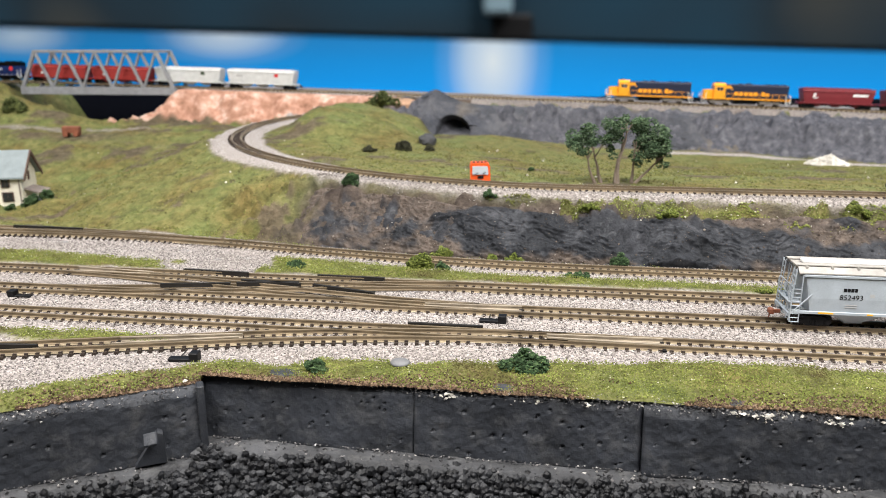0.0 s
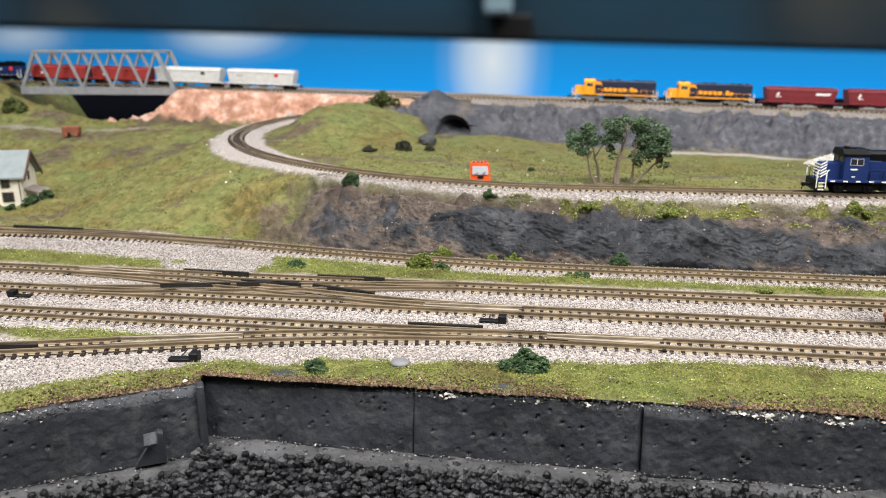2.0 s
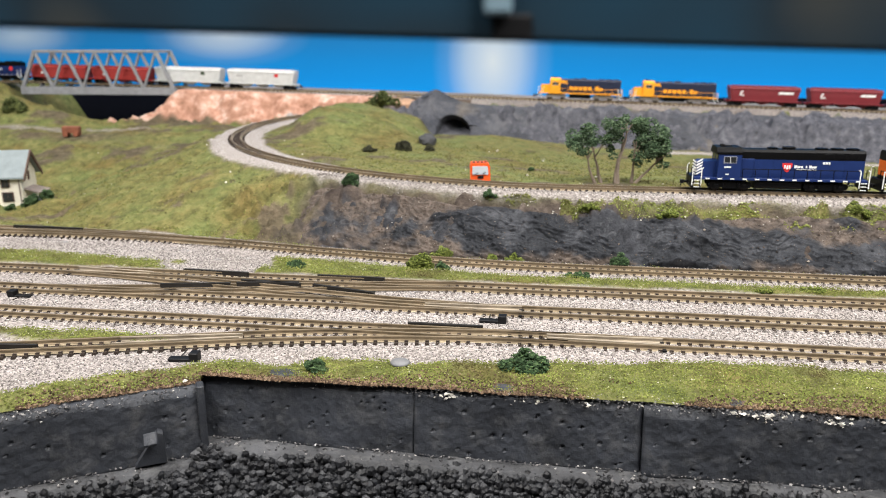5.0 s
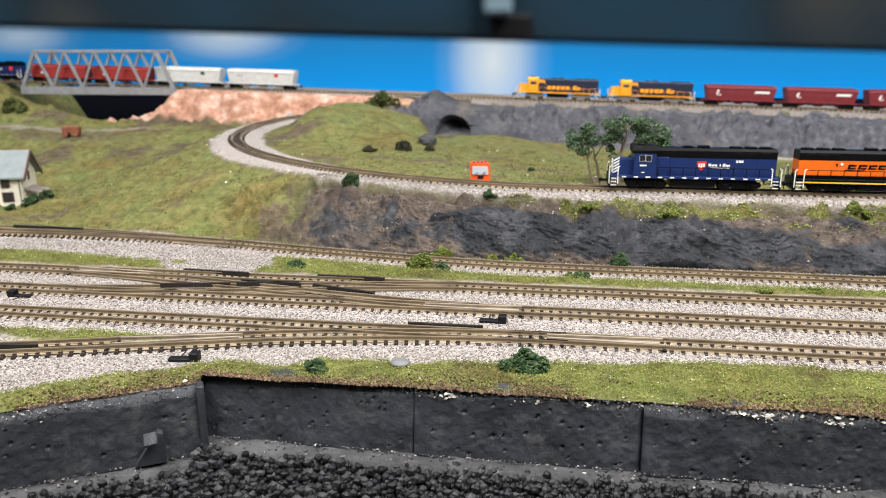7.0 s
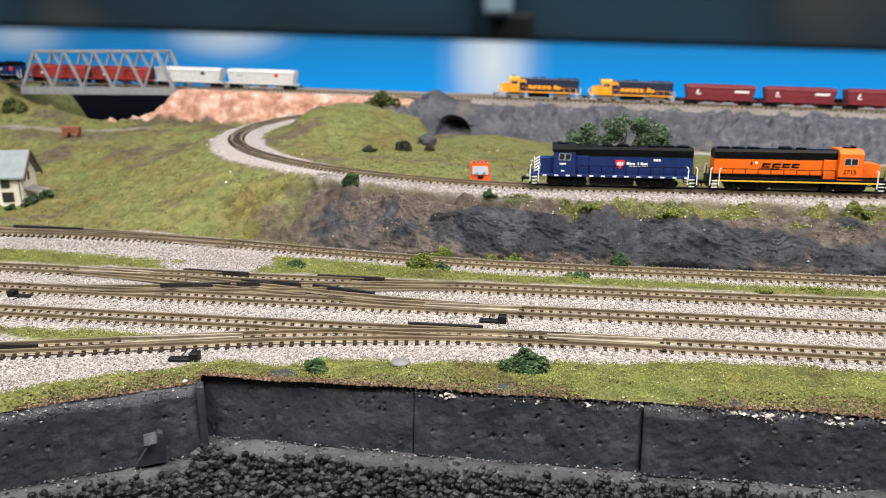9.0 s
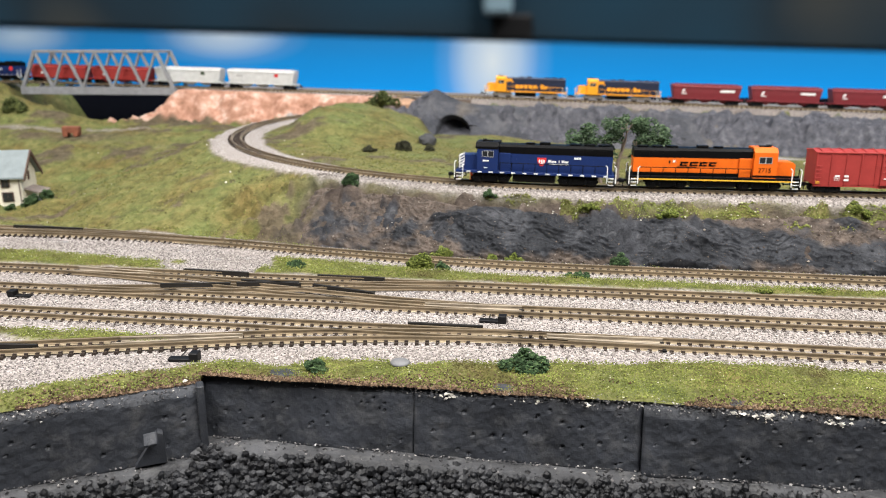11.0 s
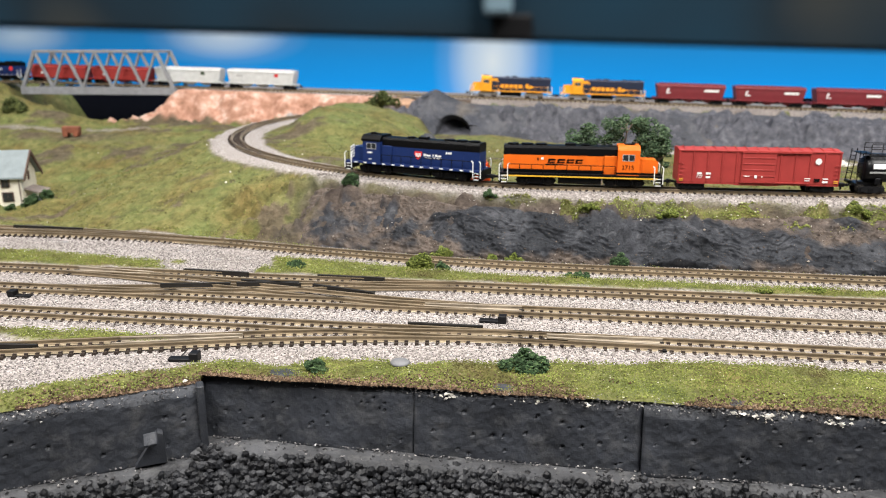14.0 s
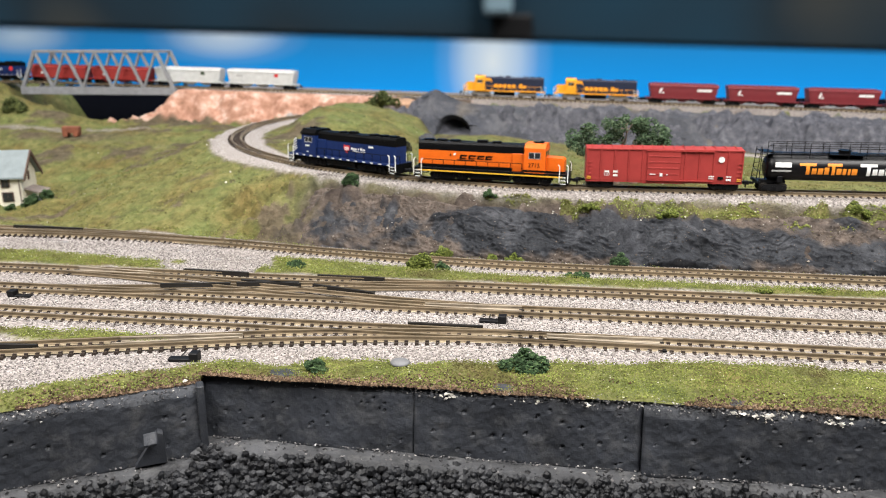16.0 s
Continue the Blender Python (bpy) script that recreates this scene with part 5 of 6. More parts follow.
        for a, b in zip(pts, pts[1:]):
            bm.faces.new((a[0], a[1], b[1], b[0]))
        P("marking", bm, m)
    shape(-6.75, -5.2, 2.55, 3.0, M["white"])
    shape(-7.05, -5.2, 2.1, 2.28, M["silver"])
    for x, m in ((-4.45, M["logo_orange"]), (1.15, M["white"])):
        for a, b, z0, z1 in ((0.0, 1.55, 2.72, 2.98), (0.62, 0.95, 1.85, 2.72), (1.15, 1.6, 1.9, 2.5), (1.72, 2.2, 1.9, 2.5), (2.32, 2.75, 1.9, 2.6), (2.6, 3.95, 2.72, 2.98), (3.0, 3.3, 1.85, 2.72), (3.45, 3.9, 1.9, 2.5), (4.02, 4.35, 1.9, 2.5), (4.5, 4.75, 1.9, 2.5), (4.85, 5.35, 1.9, 2.5)):
            shape(x + a, x + b, z0, z1, m)
    return root


def covered_hopper(label, length, height, body, roof, wheels, detail=True, truck=None):
    # ends: how far the side sheets stop short of the ends, at the top and at the foot
    """A three-bay covered hopper with sloped end sheets and ladders."""
    root = tagged(new("hopper_car"), label, "hopper car", "freight cars")
    L = length / 2
    P = lambda n, bm, m, lab="", smooth=False: part(n, bm, m, root, lab, S, smooth)
    top = height
    e1, e0 = (0.95, 1.45) if detail else (0.45, 1.0)
    sill = 1.24 if detail else 1.05
    bm = bmesh.new()
    sec = [(-1.52, sill), (1.52, sill), (1.58, 2.3), (1.55, top - 0.45), (1.2, top - 0.12), (-1.2, top - 0.12), (-1.55, top - 0.45), (-1.58, 2.3)]
    ends = []
    for x in (-L + e0, L - e0):
        ends.append([bm.verts.new((x, y, z)) for y, z in sec])
    n = len(sec)
    for k in range(n):
        bm.faces.new((ends[0][k], ends[1][k], ends[1][(k + 1) % n], ends[0][(k + 1) % n]))
    # sloped ends
    for e, ring in ((-1, ends[0]), (1, ends[1])):
        upper = [bm.verts.new((e * (L - e1), y, z)) for y, z in ((-1.5, top - 0.5), (-1.2, top - 0.15), (1.2, top - 0.15), (1.5, top - 0.5))]
        bm.faces.new((ring[6], ring[7], upper[0]))
        bm.faces.new((ring[7], ring[0], upper[0]))
        bm.faces.new((ring[3], upper[3], ring[2]))
        bm.faces.new((ring[2], upper[3], ring[1]))
        bm.faces.new((ring[5], ring[6], upper[0], upper[1]))
        bm.faces.new((ring[4], ring[5], upper[1], upper[2]))
        bm.faces.new((ring[3], ring[4], upper[2], upper[3]))
        bm.faces.new((ring[0], ring[1], upper[3], upper[0]))
        bm.faces.new(upper)
    bmesh.ops.recalc_face_normals(bm, faces=bm.faces)
    P("body", bm, body)
    bm = bmesh.new()
    section(bm, [(-1.60, top - 0.50), (-1.60, top - 0.42), (-1.22, top - 0.08), (1.22, top - 0.08), (1.60, top - 0.42), (1.60, top - 0.50), (1.2, top - 0.2), (-1.2, top - 0.2)], -L + 0.45, L - 0.45)
    P("roof", bm, roof)
    bm = bmesh.new()
    box(bm, -L + 1.0, L - 1.0, -0.32, 0.32, top - 0.06, top + 0.18, 0.05)
    P("hatch_cover", bm, M["white"] if detail else roof)
    for s in (-1, 1):
        bm = bmesh.new()
        y0, y1 = sorted((s * 0.6, s * 1.15))
        box(bm, -L + 0.3, L - 0.3, y0, y1, top - 0.02, top + 0.04)
        for k in range(10):
            x = -L + 1.0 + k * (2 * L - 2) / 9
            y0, y1 = sorted((s * 1.05, s * 1.35))
            box(bm, x - 0.07, x + 0.07, y0, y1, top - 0.22, top - 0.02)
        P("running_board", bm, roof)
        bm = bmesh.new()
        y0, y1 = sorted((s * 1.45, s * 1.62))
        box(bm, -L + 0.35, L - 0.35, y0, y1, sill - 0.10, sill + 0.12, 0.03)
        P("side_sill", bm, body)
        bm = bmesh.new()
        y0, y1 = sorted((s * 1.56, s * 1.64))
        box(bm, -L + 0.8, L - 0.8, y0, y1, top - 0.72, top - 0.55, 0.02)
        P("top_chord", bm, body)
    for x in (-3.9, 0.0, 3.9):
        bm = bmesh.new()
        w = 1.75
        vs = [[bm.verts.new((x + a * w * q, b * 1.25 * q2, z)) for a, b in ((-1, -1), (1, -1), (1, 1), (-1, 1))] for q, q2, z in ((1, 1, 1.06), (0.35, 0.6, 0.42), (0.35, 0.6, 0.3))]
        for a, b in zip(vs, vs[1:]):
            for k in range(4):
                bm.faces.new((a[k], a[(k + 1) % 4], b[(k + 1) % 4], b[k]))
        bm.faces.new(vs[0]), bm.faces.new(vs[-1][::-1])
        bmesh.ops.recalc_face_normals(bm, faces=bm.faces)
        P("hopper_bay", bm, body)
    for e in (-1, 1):
        bm = bmesh.new()
        a, b = sorted((e * (L - 2.6), e * L))
        box(bm, a, b, -0.35, 0.35, 0.72, 1.1, 0.03)
        a, b = sorted((e * (L - 0.22), e * L))
        box(bm, a, b, -1.5, 1.5, 0.85, 1.15, 0.03)
        P("end_sill", bm, body)
        freight_truck(root, e * (L - 1.95), truck or M["black"], wheels)
        coupler(root, e * L, e, M["rust"] if detail else M["black"])
        if detail:
            bm = bmesh.new()
            for y in (-1.55, -1.0, 0.95, 1.5):
                rod(bm, (e * (L - 0.08), y, 0.6), (e * (L - 0.3), y, top - 0.15), 0.045, 5)
            for k in range(9):
                z = 0.9 + k * (top - 1.2) / 8
                x = L - 0.08 - 0.22 * (z - 0.6) / (top - 0.75)
                for y0, y1 in ((-1.55, -1.0), (0.95, 1.5)):
                    rod(bm, (e * x, y0, z), (e * x, y1, z), 0.035, 5)
            P("end_ladder", bm, body)
            bm = bmesh.new()
            for y in (-1.58, 1.58):
                rod(bm, (e * (L - 0.75), y, 0.5), (e * (L - 0.75), y, top - 0.6), 0.045, 5)
                rod(bm, (e * (L - 0.15), y, 0.5), (e * (L - 0.15), y, 2.9), 0.045, 5)
                for k in range(9):
                    rod(bm, (e * (L - 0.75), y, 0.52 + k * 0.30), (e * (L - 0.15), y, 0.52 + k * 0.30), 0.035, 5)
                rod(bm, (e * (L - 0.15), y, 1.1), (e * (L - 1.5), y, 2.6), 0.05, 5)
            P("side_ladder", bm, body)
            bm = bmesh.new()
            box(bm, min(e * (L - 0.9), e * (L - 0.05)), max(e * (L - 0.9), e * (L - 0.05)), -1.4, 1.4, 1.85, 1.92)
            rod(bm, (e * (L - 0.35), 0.4, 2.6), (e * (L - 0.25), 0.4, 2.6), 0.28, 14)
            rod(bm, (e * (L - 0.5), -0.4, 2.0), (e * (L - 0.5), -0.4, 2.9), 0.22, 10)
            P("brake_gear", bm, body)
            bm = bmesh.new()
            for y in (-0.55, 0.0, 0.55):
                rod(bm, (e * (L - 0.12), y, 1.1), (e * (L - 0.6), y, top - 0.5), 0.04, 5)
            for z in (1.55, 2.3, 3.0):
                rod(bm, (e * (L - 0.25), -1.5, z), (e * (L - 0.25), 1.5, z), 0.04, 5)
            P("end_bracing", bm, body)
    return root


WHEELS = {}


def stock(key, fn, *a, **k):
    WHEELS[key] = []
    return fn(*a, wheels=WHEELS[key], **k)


grey_hopper = stock("grey", covered_hopper, "light grey covered hopper car with black numbers", 17.2, 4.55, M["hopper_grey"], M["hopper_roof"])
lettering("852493", 0.52, M["black"], grey_hopper, -4.55, -1.60, 2.28)
bars(grey_hopper, M["black"], -1.585, [(-5.1, -4.9, 2.85, 3.1), (-4.86, -4.66, 2.85, 3.1), (-4.62, -4.42, 2.85, 3.1), (-4.38, -4.2, 2.85, 3.1)])
bars(grey_hopper, M["silver"], -1.575, [(-4.9, -4.1, 1.85, 1.92), (-4.9, -4.1, 1.7, 1.76), (-3.35, -3.05, 2.5, 2.75), (-2.0, -1.55, 1.5, 1.72), (-1.2, -0.5, 1.45, 1.8), (-1.0, -0.5, 1.9, 1.98)])
bars(grey_hopper, M["stripe_yellow"], -1.63, [(-6.6, -5.6, 1.20, 1.32), (-3.4, -3.0, 1.20, 1.32), (-0.6, -0.1, 1.20, 1.32), (2.4, 2.8, 1.20, 1.32), (5.6, 6.6, 1.20, 1.32)])

blue_loco = stock("blue", locomotive, "dark blue locomotive with black roof and white nose stripes", 16.9, M["blue"], M["engine_black"], M["blue"], M["blue"], None, M["engine_black"], M["engine_black"], scheme="dashes")
for i in range(5):
    bm = bmesh.new()
    z = 1.55 + i * 0.3
    prism_side(bm, [(-7.9, z), (-7.35, z + 0.35), (-7.35, z + 0.5), (-7.9, z + 0.15)], -0.975, -0.945)
    part("nose_stripe", bm, M["white"], blue_loco, "white nose stripe", S)
    bm = bmesh.new()
    box(bm, -7.97, -7.92, -0.9, 0.9, z, z + 0.14)
    part("nose_stripe", bm, M["white"], blue_loco, "white nose stripe", S)
bm = bmesh.new()
prism_side(bm, [(0.28, 2.92), (1.22, 2.92), (1.22, 2.60), (0.98, 2.18), (0.75, 2.02), (0.52, 2.18), (0.28, 2.60)], -0.985, -0.95)
part("emblem", bm, M["logo_red"], blue_loco, "red shield-shaped emblem", S)
bars(blue_loco, M["white"], -0.992, [(0.45, 0.62, 2.38, 2.72), (0.68, 0.84, 2.3, 2.72), (0.9, 1.06, 2.38, 2.72)])
bars(blue_loco, M["white"], -0.97, [(1.42, 1.7, 2.45, 2.72), (1.74, 2.0, 2.45, 2.64), (2.04, 2.25, 2.45, 2.64), (2.5, 2.62, 2.45, 2.7), (2.8, 3.05, 2.45, 2.72), (3.08, 3.5, 2.45, 2.64), (1.6, 3.55, 2.22, 2.32)])
bars(blue_loco, M["white"], -0.97, [(4.05, 4.28, 2.85, 3.08), (4.32, 4.52, 2.85, 3.08), (4.56, 4.75, 2.85, 3.08)])
bars(blue_loco, M["white"], -1.525, [(-5.35, -4.7, 2.42, 2.56), (-5.2, -4.85, 1.72, 1.82)])

orange_loco = stock("orange", locomotive, "orange and black locomotive with yellow sill stripe", 16.8, M["orange"], M["engine_black"], M["orange"], M["engine_black"], M["stripe_yellow"], M["engine_black"], M["engine_black"], scheme="band", turned=True)
lettering("2715", 0.62, M["engine_black"], orange_loco, 4.75, -1.53, 2.02)
for x0, w in ((-3.3, 0.75), (-2.35, 0.8), (-1.4, 0.75), (-0.5, 0.7)):
    bars(orange_loco, M["engine_black"], -0.975, [(x0, x0 + w, 2.72, 2.88), (x0 - 0.06, x0 + w - 0.06, 2.45, 2.58), (x0, x0 + 0.18, 2.58, 2.72)], slant=0.5)
bars(orange_loco, M["engine_black"], -0.975, [(-3.6, -1.7, 2.28, 2.36), (-4.4, -4.25, 2.7, 2.95)])
bars(orange_loco, M["white"], -0.975, [(-4.0, -3.75, 2.78, 3.02)])
bm = bmesh.new()
box(bm, 3.6, 8.0, -1.51, -1.49, 1.5, 1.72)
part("cab_band", bm, M["engine_black"], orange_loco, "", S)

box_car = stock("box", boxcar)
tank = stock("tank", tank_car)


def yellow_locomotive(key, label):
    ob = stock(key, locomotive, label, 17.6, M["navy"], M["navy"], M["engine_yellow"], M["engine_yellow"], None, M["truck_grey"], M["engine_yellow"], scheme="plain")
    bm = bmesh.new()
    prism_side(bm, [(-4.1, 1.45), (-2.6, 1.45), (-3.2, 2.3), (-2.6, 3.2), (-3.0, 3.9), (-4.1, 3.9)], -0.99, -0.95)
    part("hood_flash", bm, M["engine_yellow"], ob, "", S)
    bars(ob, M["engine_yellow"], -0.995, [(-2.2 + k * 0.95, -2.2 + k * 0.95 + 0.72, 1.95, 2.7) for k in range(5)] + [(3.1, 3.8, 1.95, 2.85), (3.95, 4.6, 1.95, 2.55)])
    return ob


yellow_first = yellow_locomotive("yellow1", "yellow and navy locomotive leading the rear train")
yellow_second = yellow_locomotive("yellow2", "yellow and navy locomotive coupled behind the leader")
red_hoppers = []
for k in range(5):
    ob = stock("red%d" % k, covered_hopper, "dark red hopper car with a white marking", 14.6, 3.9, M["hopper_red"], M["hopper_red"], detail=False)
    bars(ob, M["white"], -1.585, [(2.6, 5.4, 2.5, 2.95), (-4.9, -4.5, 2.3, 3.0), (-4.9, -3.9, 2.0, 2.2)], slant=0.4)
    red_hoppers.append(ob)


def rest_on_back(ob, x):
    ob.matrix_basis = pose(x, BACK_Y, float(back_z(x)), 0, math.degrees(math.atan(0.027)) if x > -0.75 else 0, 0)


for x in (-0.5014, -0.3949):
    ob = stock("white%s" % x, covered_hopper, "white covered hopper car standing beyond the bridge", 16.4, 4.05, M["hopper_white"], M["hopper_white"], detail=False)
    bars(ob, M["logo_red"] if x > -0.45 else M["bush"], -1.585, [(3.2, 4.1, 2.6, 3.3)])
    bars(ob, M["silver"], -1.585, [(-5.6, -4.0, 2.5, 2.9)])
    rest_on_back(ob, x)
for x in (-0.6985, -0.6025):
    ob = stock("bridge%s" % x, covered_hopper, "red hopper car standing inside the truss bridge", 15.0, 3.7, M["box_red"], M["box_red"], detail=False)
    bars(ob, M["white"], -1.585, [(-4.2, -3.0, 1.8, 2.1), (3.6, 4.6, 3.0, 3.3)])
    rest_on_back(ob, x)
ob = stock("blue2", locomotive, "dark blue locomotive standing before the truss bridge", 17.1, M["blue"], M["engine_black"], M["blue"], M["blue"], None, M["engine_black"], M["engine_black"], scheme="dashes")
rest_on_back(ob, -0.8085)
bm = bmesh.new()
rod(bm, (5.6, -0.95, 2.7), (5.6, -0.99, 2.7), 0.5, 16)
part("emblem", bm, M["logo_red"], ob, "red round emblem", S)
bars(ob, M["white"], -0.985, [(0.5, 3.4, 2.45, 2.75)])


# ---- truss bridge ----
def truss_bridge():
    root = tagged(new("truss_bridge"), "grey through-truss railway bridge over a dark gap", "bridge")
    x0, x1 = -0.7507, -0.5146
    t0, t1 = -0.7227, -0.5394
    zb, zt = 0.0755, 0.1285
    for y in (0.985, 1.025):
        bm = bmesh.new()
        box(bm, x0, x1, y - 0.002, y + 0.002, zb - 0.0085, zb + 0.002, 0.0004)
        part("bottom_chord", bm, M["bridge_grey"], root)
        bm = bmesh.new()
        box(bm, t0 - 0.001, t1 + 0.001, y - 0.002, y + 0.002, zt - 0.004, zt, 0.0004)
        part("top_chord", bm, M["bridge_grey"], root)
        n = 4
        xs = [t0 + (t1 - t0) * k / n for k in range(n + 1)]
        for a, b in ((x0 + 0.003, t0), (x1 - 0.003, t1)):
            bm = bmesh.new()
            beam(bm, (a, y, zb), (b, y, zt - 0.002), 0.0042, 0.004)
            part("end_post", bm, M["bridge_grey"], root)
        low = [x0 + (x1 - x0) * (k + 0.5) / n for k in range(n)]
        for k in range(n):
            xm = (xs[k] + xs[k + 1]) / 2
            for a, b, w in ((xs[k], xm, 0.0034), (xs[k + 1], xm, 0.0026)):
                bm = bmesh.new()
                beam(bm, (a, y, zt - 0.002), (b, y, zb), w, 0.003)
                part("diagonal", bm, M["bridge_grey"], root)
    for x in [t0 + (t1 - t0) * k / 4 for k in range(5)]:
        bm = bmesh.new()
        box(bm, x - 0.0012, x + 0.0012, 0.985, 1.025, zt - 0.003, zt - 0.0005)
        part("cross_strut", bm, M["bridge_grey"], root)
    bm = bmesh.new()
    box(bm, x0, x1, 0.988, 1.022, zb - 0.004, zb - 0.001)
    part("deck", bm, M["bridge_grey"], root)
    return root


def beam(bm, a, b, w, t):
    a, b = Vector(a), Vector(b)
    d = b - a
    ang = math.atan2(d.z, d.x)
    m = Matrix.Translation((a + b) / 2) @ Matrix.Rotation(-ang, 4, "Y")
    box(bm, -d.length / 2, d.length / 2, -t / 2, t / 2, -w / 2, w / 2, m=m)


truss_bridge()


# ---- house ----
def house():
    root = tagged(new("house"), "cream two-storey model house with grey roof on the hillside", "house")
    root.matrix_basis = pose(-0.4765, 0.607, -0.0115, 0, 0, 17)
    # local: x to the right along the front, y back, z up; the front right corner is the origin
    W, D, E_, RDG = 0.075, 0.036, 0.0265, 0.046
    bm = bmesh.new()
    box(bm, -W, 0, 0, D, -0.012, E_)
    v = [bm.verts.new(c) for c in ((0, 0, E_), (0, D, E_), (0, D / 2, RDG - 0.001), (-W, 0, E_), (-W, D, E_), (-W, D / 2, RDG - 0.001))]
    bm.faces.new(v[:3]), bm.faces.new(v[3:][::-1])
    bm.faces.new((v[0], v[3], v[5], v[2])), bm.faces.new((v[1], v[2], v[5], v[4]))
    part("wall", bm, M["wall_cream"], root)
    for k, s in enumerate((-1, 1)):
        bm = bmesh.new()
        y_e, y_r = (-0.004, D / 2) if s < 0 else (D + 0.004, D / 2)
        z_e = E_ - 0.003
        a = [bm.verts.new(c) for c in ((-W - 0.004, y_e, z_e), (0.004, y_e, z_e), (0.004, y_r, RDG), (-W - 0.004, y_r, RDG))]
        b = [bm.verts.new(Vector(q.co) + Vector((0, 0, 0.0016))) for q in a]
        bm.faces.new(a[::-1]), bm.faces.new(b)
        for i in range(4):
            bm.faces.new((a[i], a[(i + 1) % 4], b[(i + 1) % 4], b[i]))
        bmesh.ops.recalc_face_normals(bm, faces=bm.faces)
        part("roof", bm, M["roof_grey"], root, "grey roof")
    for y0, z0, y1, z1 in ((-0.0042, E_ - 0.005, D / 2, RDG - 0.002), (D + 0.0042, E_ - 0.005, D / 2, RDG - 0.002)):
        bm = bmesh.new()
        a = [bm.verts.new(c) for c in ((0.0042, y0, z0), (0.0042, y1, z1), (0.0042, y1, z1 + 0.004), (0.0042, y0, z0 + 0.004))]
        b = [bm.verts.new(Vector(q.co) + Vector((0.0012, 0, 0))) for q in a]
        bm.faces.new(a[::-1]), bm.faces.new(b)
        for i in range(4):
            bm.faces.new((a[i], a[(i + 1) % 4], b[(i + 1) % 4], b[i]))
        bmesh.ops.recalc_face_normals(bm, faces=bm.faces)
        part("bargeboard", bm, M["trim_brown"], root)
    for x, z, w, h in ((-0.0135, 0.016, 0.0062, 0.0075), (-0.030, 0.016, 0.0062, 0.0075), (-0.0125, 0.003, 0.0085, 0.0075), (-0.034, 0.003, 0.0085, 0.0075)):
        bm = bmesh.new()
        box(bm, x - w / 2 - 0.0007, x + w / 2 + 0.0007, -0.0008, 0.001, z - 0.0007, z + h + 0.0007)
        win = part("window", bm, M["trim_brown"], root)
        for s in (0, 1):
            bm = bmesh.new()
            box(bm, x - w / 2 + s * w / 2 + 0.0002, x + s * w / 2 - 0.0002, -0.0011, 0.0, z, z + h)
            part("pane", bm, M["window_dark"], win)
    bm = bmesh.new()
    box(bm, -0.001, 0.0008, D / 2 - 0.002, D / 2 + 0.002, 0.020, 0.028)
    part("window", bm, M["trim_brown"], root)
    bm = bmesh.new()
    rod(bm, (-0.0015, -0.001, -0.004), (-0.0015, -0.001, E_ - 0.002), 0.0005)
    part("downpipe", bm, M["porch_brown"], root)
    # small front gable and side porch
    bm = bmesh.new()
    section_x = [(-0.024, -0.010), (-0.024, 0.010), (-0.032, 0.017), (-0.040, 0.010), (-0.040, -0.010)]
    a = [bm.verts.new((x, -0.010, z)) for x, z in section_x]
    b = [bm.verts.new((x, 0.0, z)) for x, z in section_x]
    bm.faces.new(a), bm.faces.new(b[::-1])
    for i in range(5):
        bm.faces.new((a[i], b[i], b[(i + 1) % 5], a[(i + 1) % 5]))
    bmesh.ops.recalc_face_normals(bm, faces=bm.faces)
    part("entrance_gable", bm, M["wall_cream"], root)
    bm = bmesh.new()
    a = [bm.verts.new(c) for c in ((0.0, 0.004, 0.0125), (0.0155, 0.002, 0.0085), (0.0155, 0.026, 0.0085), (0.0, 0.028, 0.0125))]
    b = [bm.verts.new(Vector(q.co) + Vector((0, 0, 0.0012))) for q in a]
    bm.faces.new(a[::-1]), bm.faces.new(b)
    for i in range(4):
        bm.faces.new((a[i], a[(i + 1) % 4], b[(i + 1) % 4], b[i]))
    bmesh.ops.recalc_face_normals(bm, faces=bm.faces)
    part("porch_roof", bm, M["porch_brown"], root, "brown porch roof")
    for y in (0.005, 0.023):
        bm = bmesh.new()
        box(bm, 0.0135, 0.0145, y, y + 0.001, -0.010, 0.009)
        part("porch_post", bm, M["trim_brown"], root)
    bm = bmesh.new()
    box(bm, 0.0, 0.0145, 0.004, 0.026, -0.014, 0.0005)
    part("porch_floor", bm, M["wall_cream"], root)


house()


# ---- foliage ----
def foliage(centres, radii, n, size, material, name, parent=None, rng=None, flat=1.0):
    """Tufts of small foam flakes round some centres, with an uneven outline."""
    rng = rng or np.random.default_rng(5)
    pts, sz = [], []
    for c, r in zip(centres, radii):
        k = max(12, int(n * (r / max(radii)) ** 2))
        d = rng.normal(0, 1, (k, 3))
        d /= np.linalg.norm(d, axis=1)[:, None]
        q = d * (rng.uniform(0.35, 1.0, k) ** 0.5)[:, None] * r
        q[:, 2] *= flat
        pts.append(np.asarray(c)[None] + q)
        sz.append(rng.uniform(0.6, 1.3, k) * size)
    ob = grains(name, np.concatenate(pts), np.concatenate(sz), material, 0.7, rng)
    ob.parent = parent
    if parent is not None:
        del ob["kind"]
    return ob


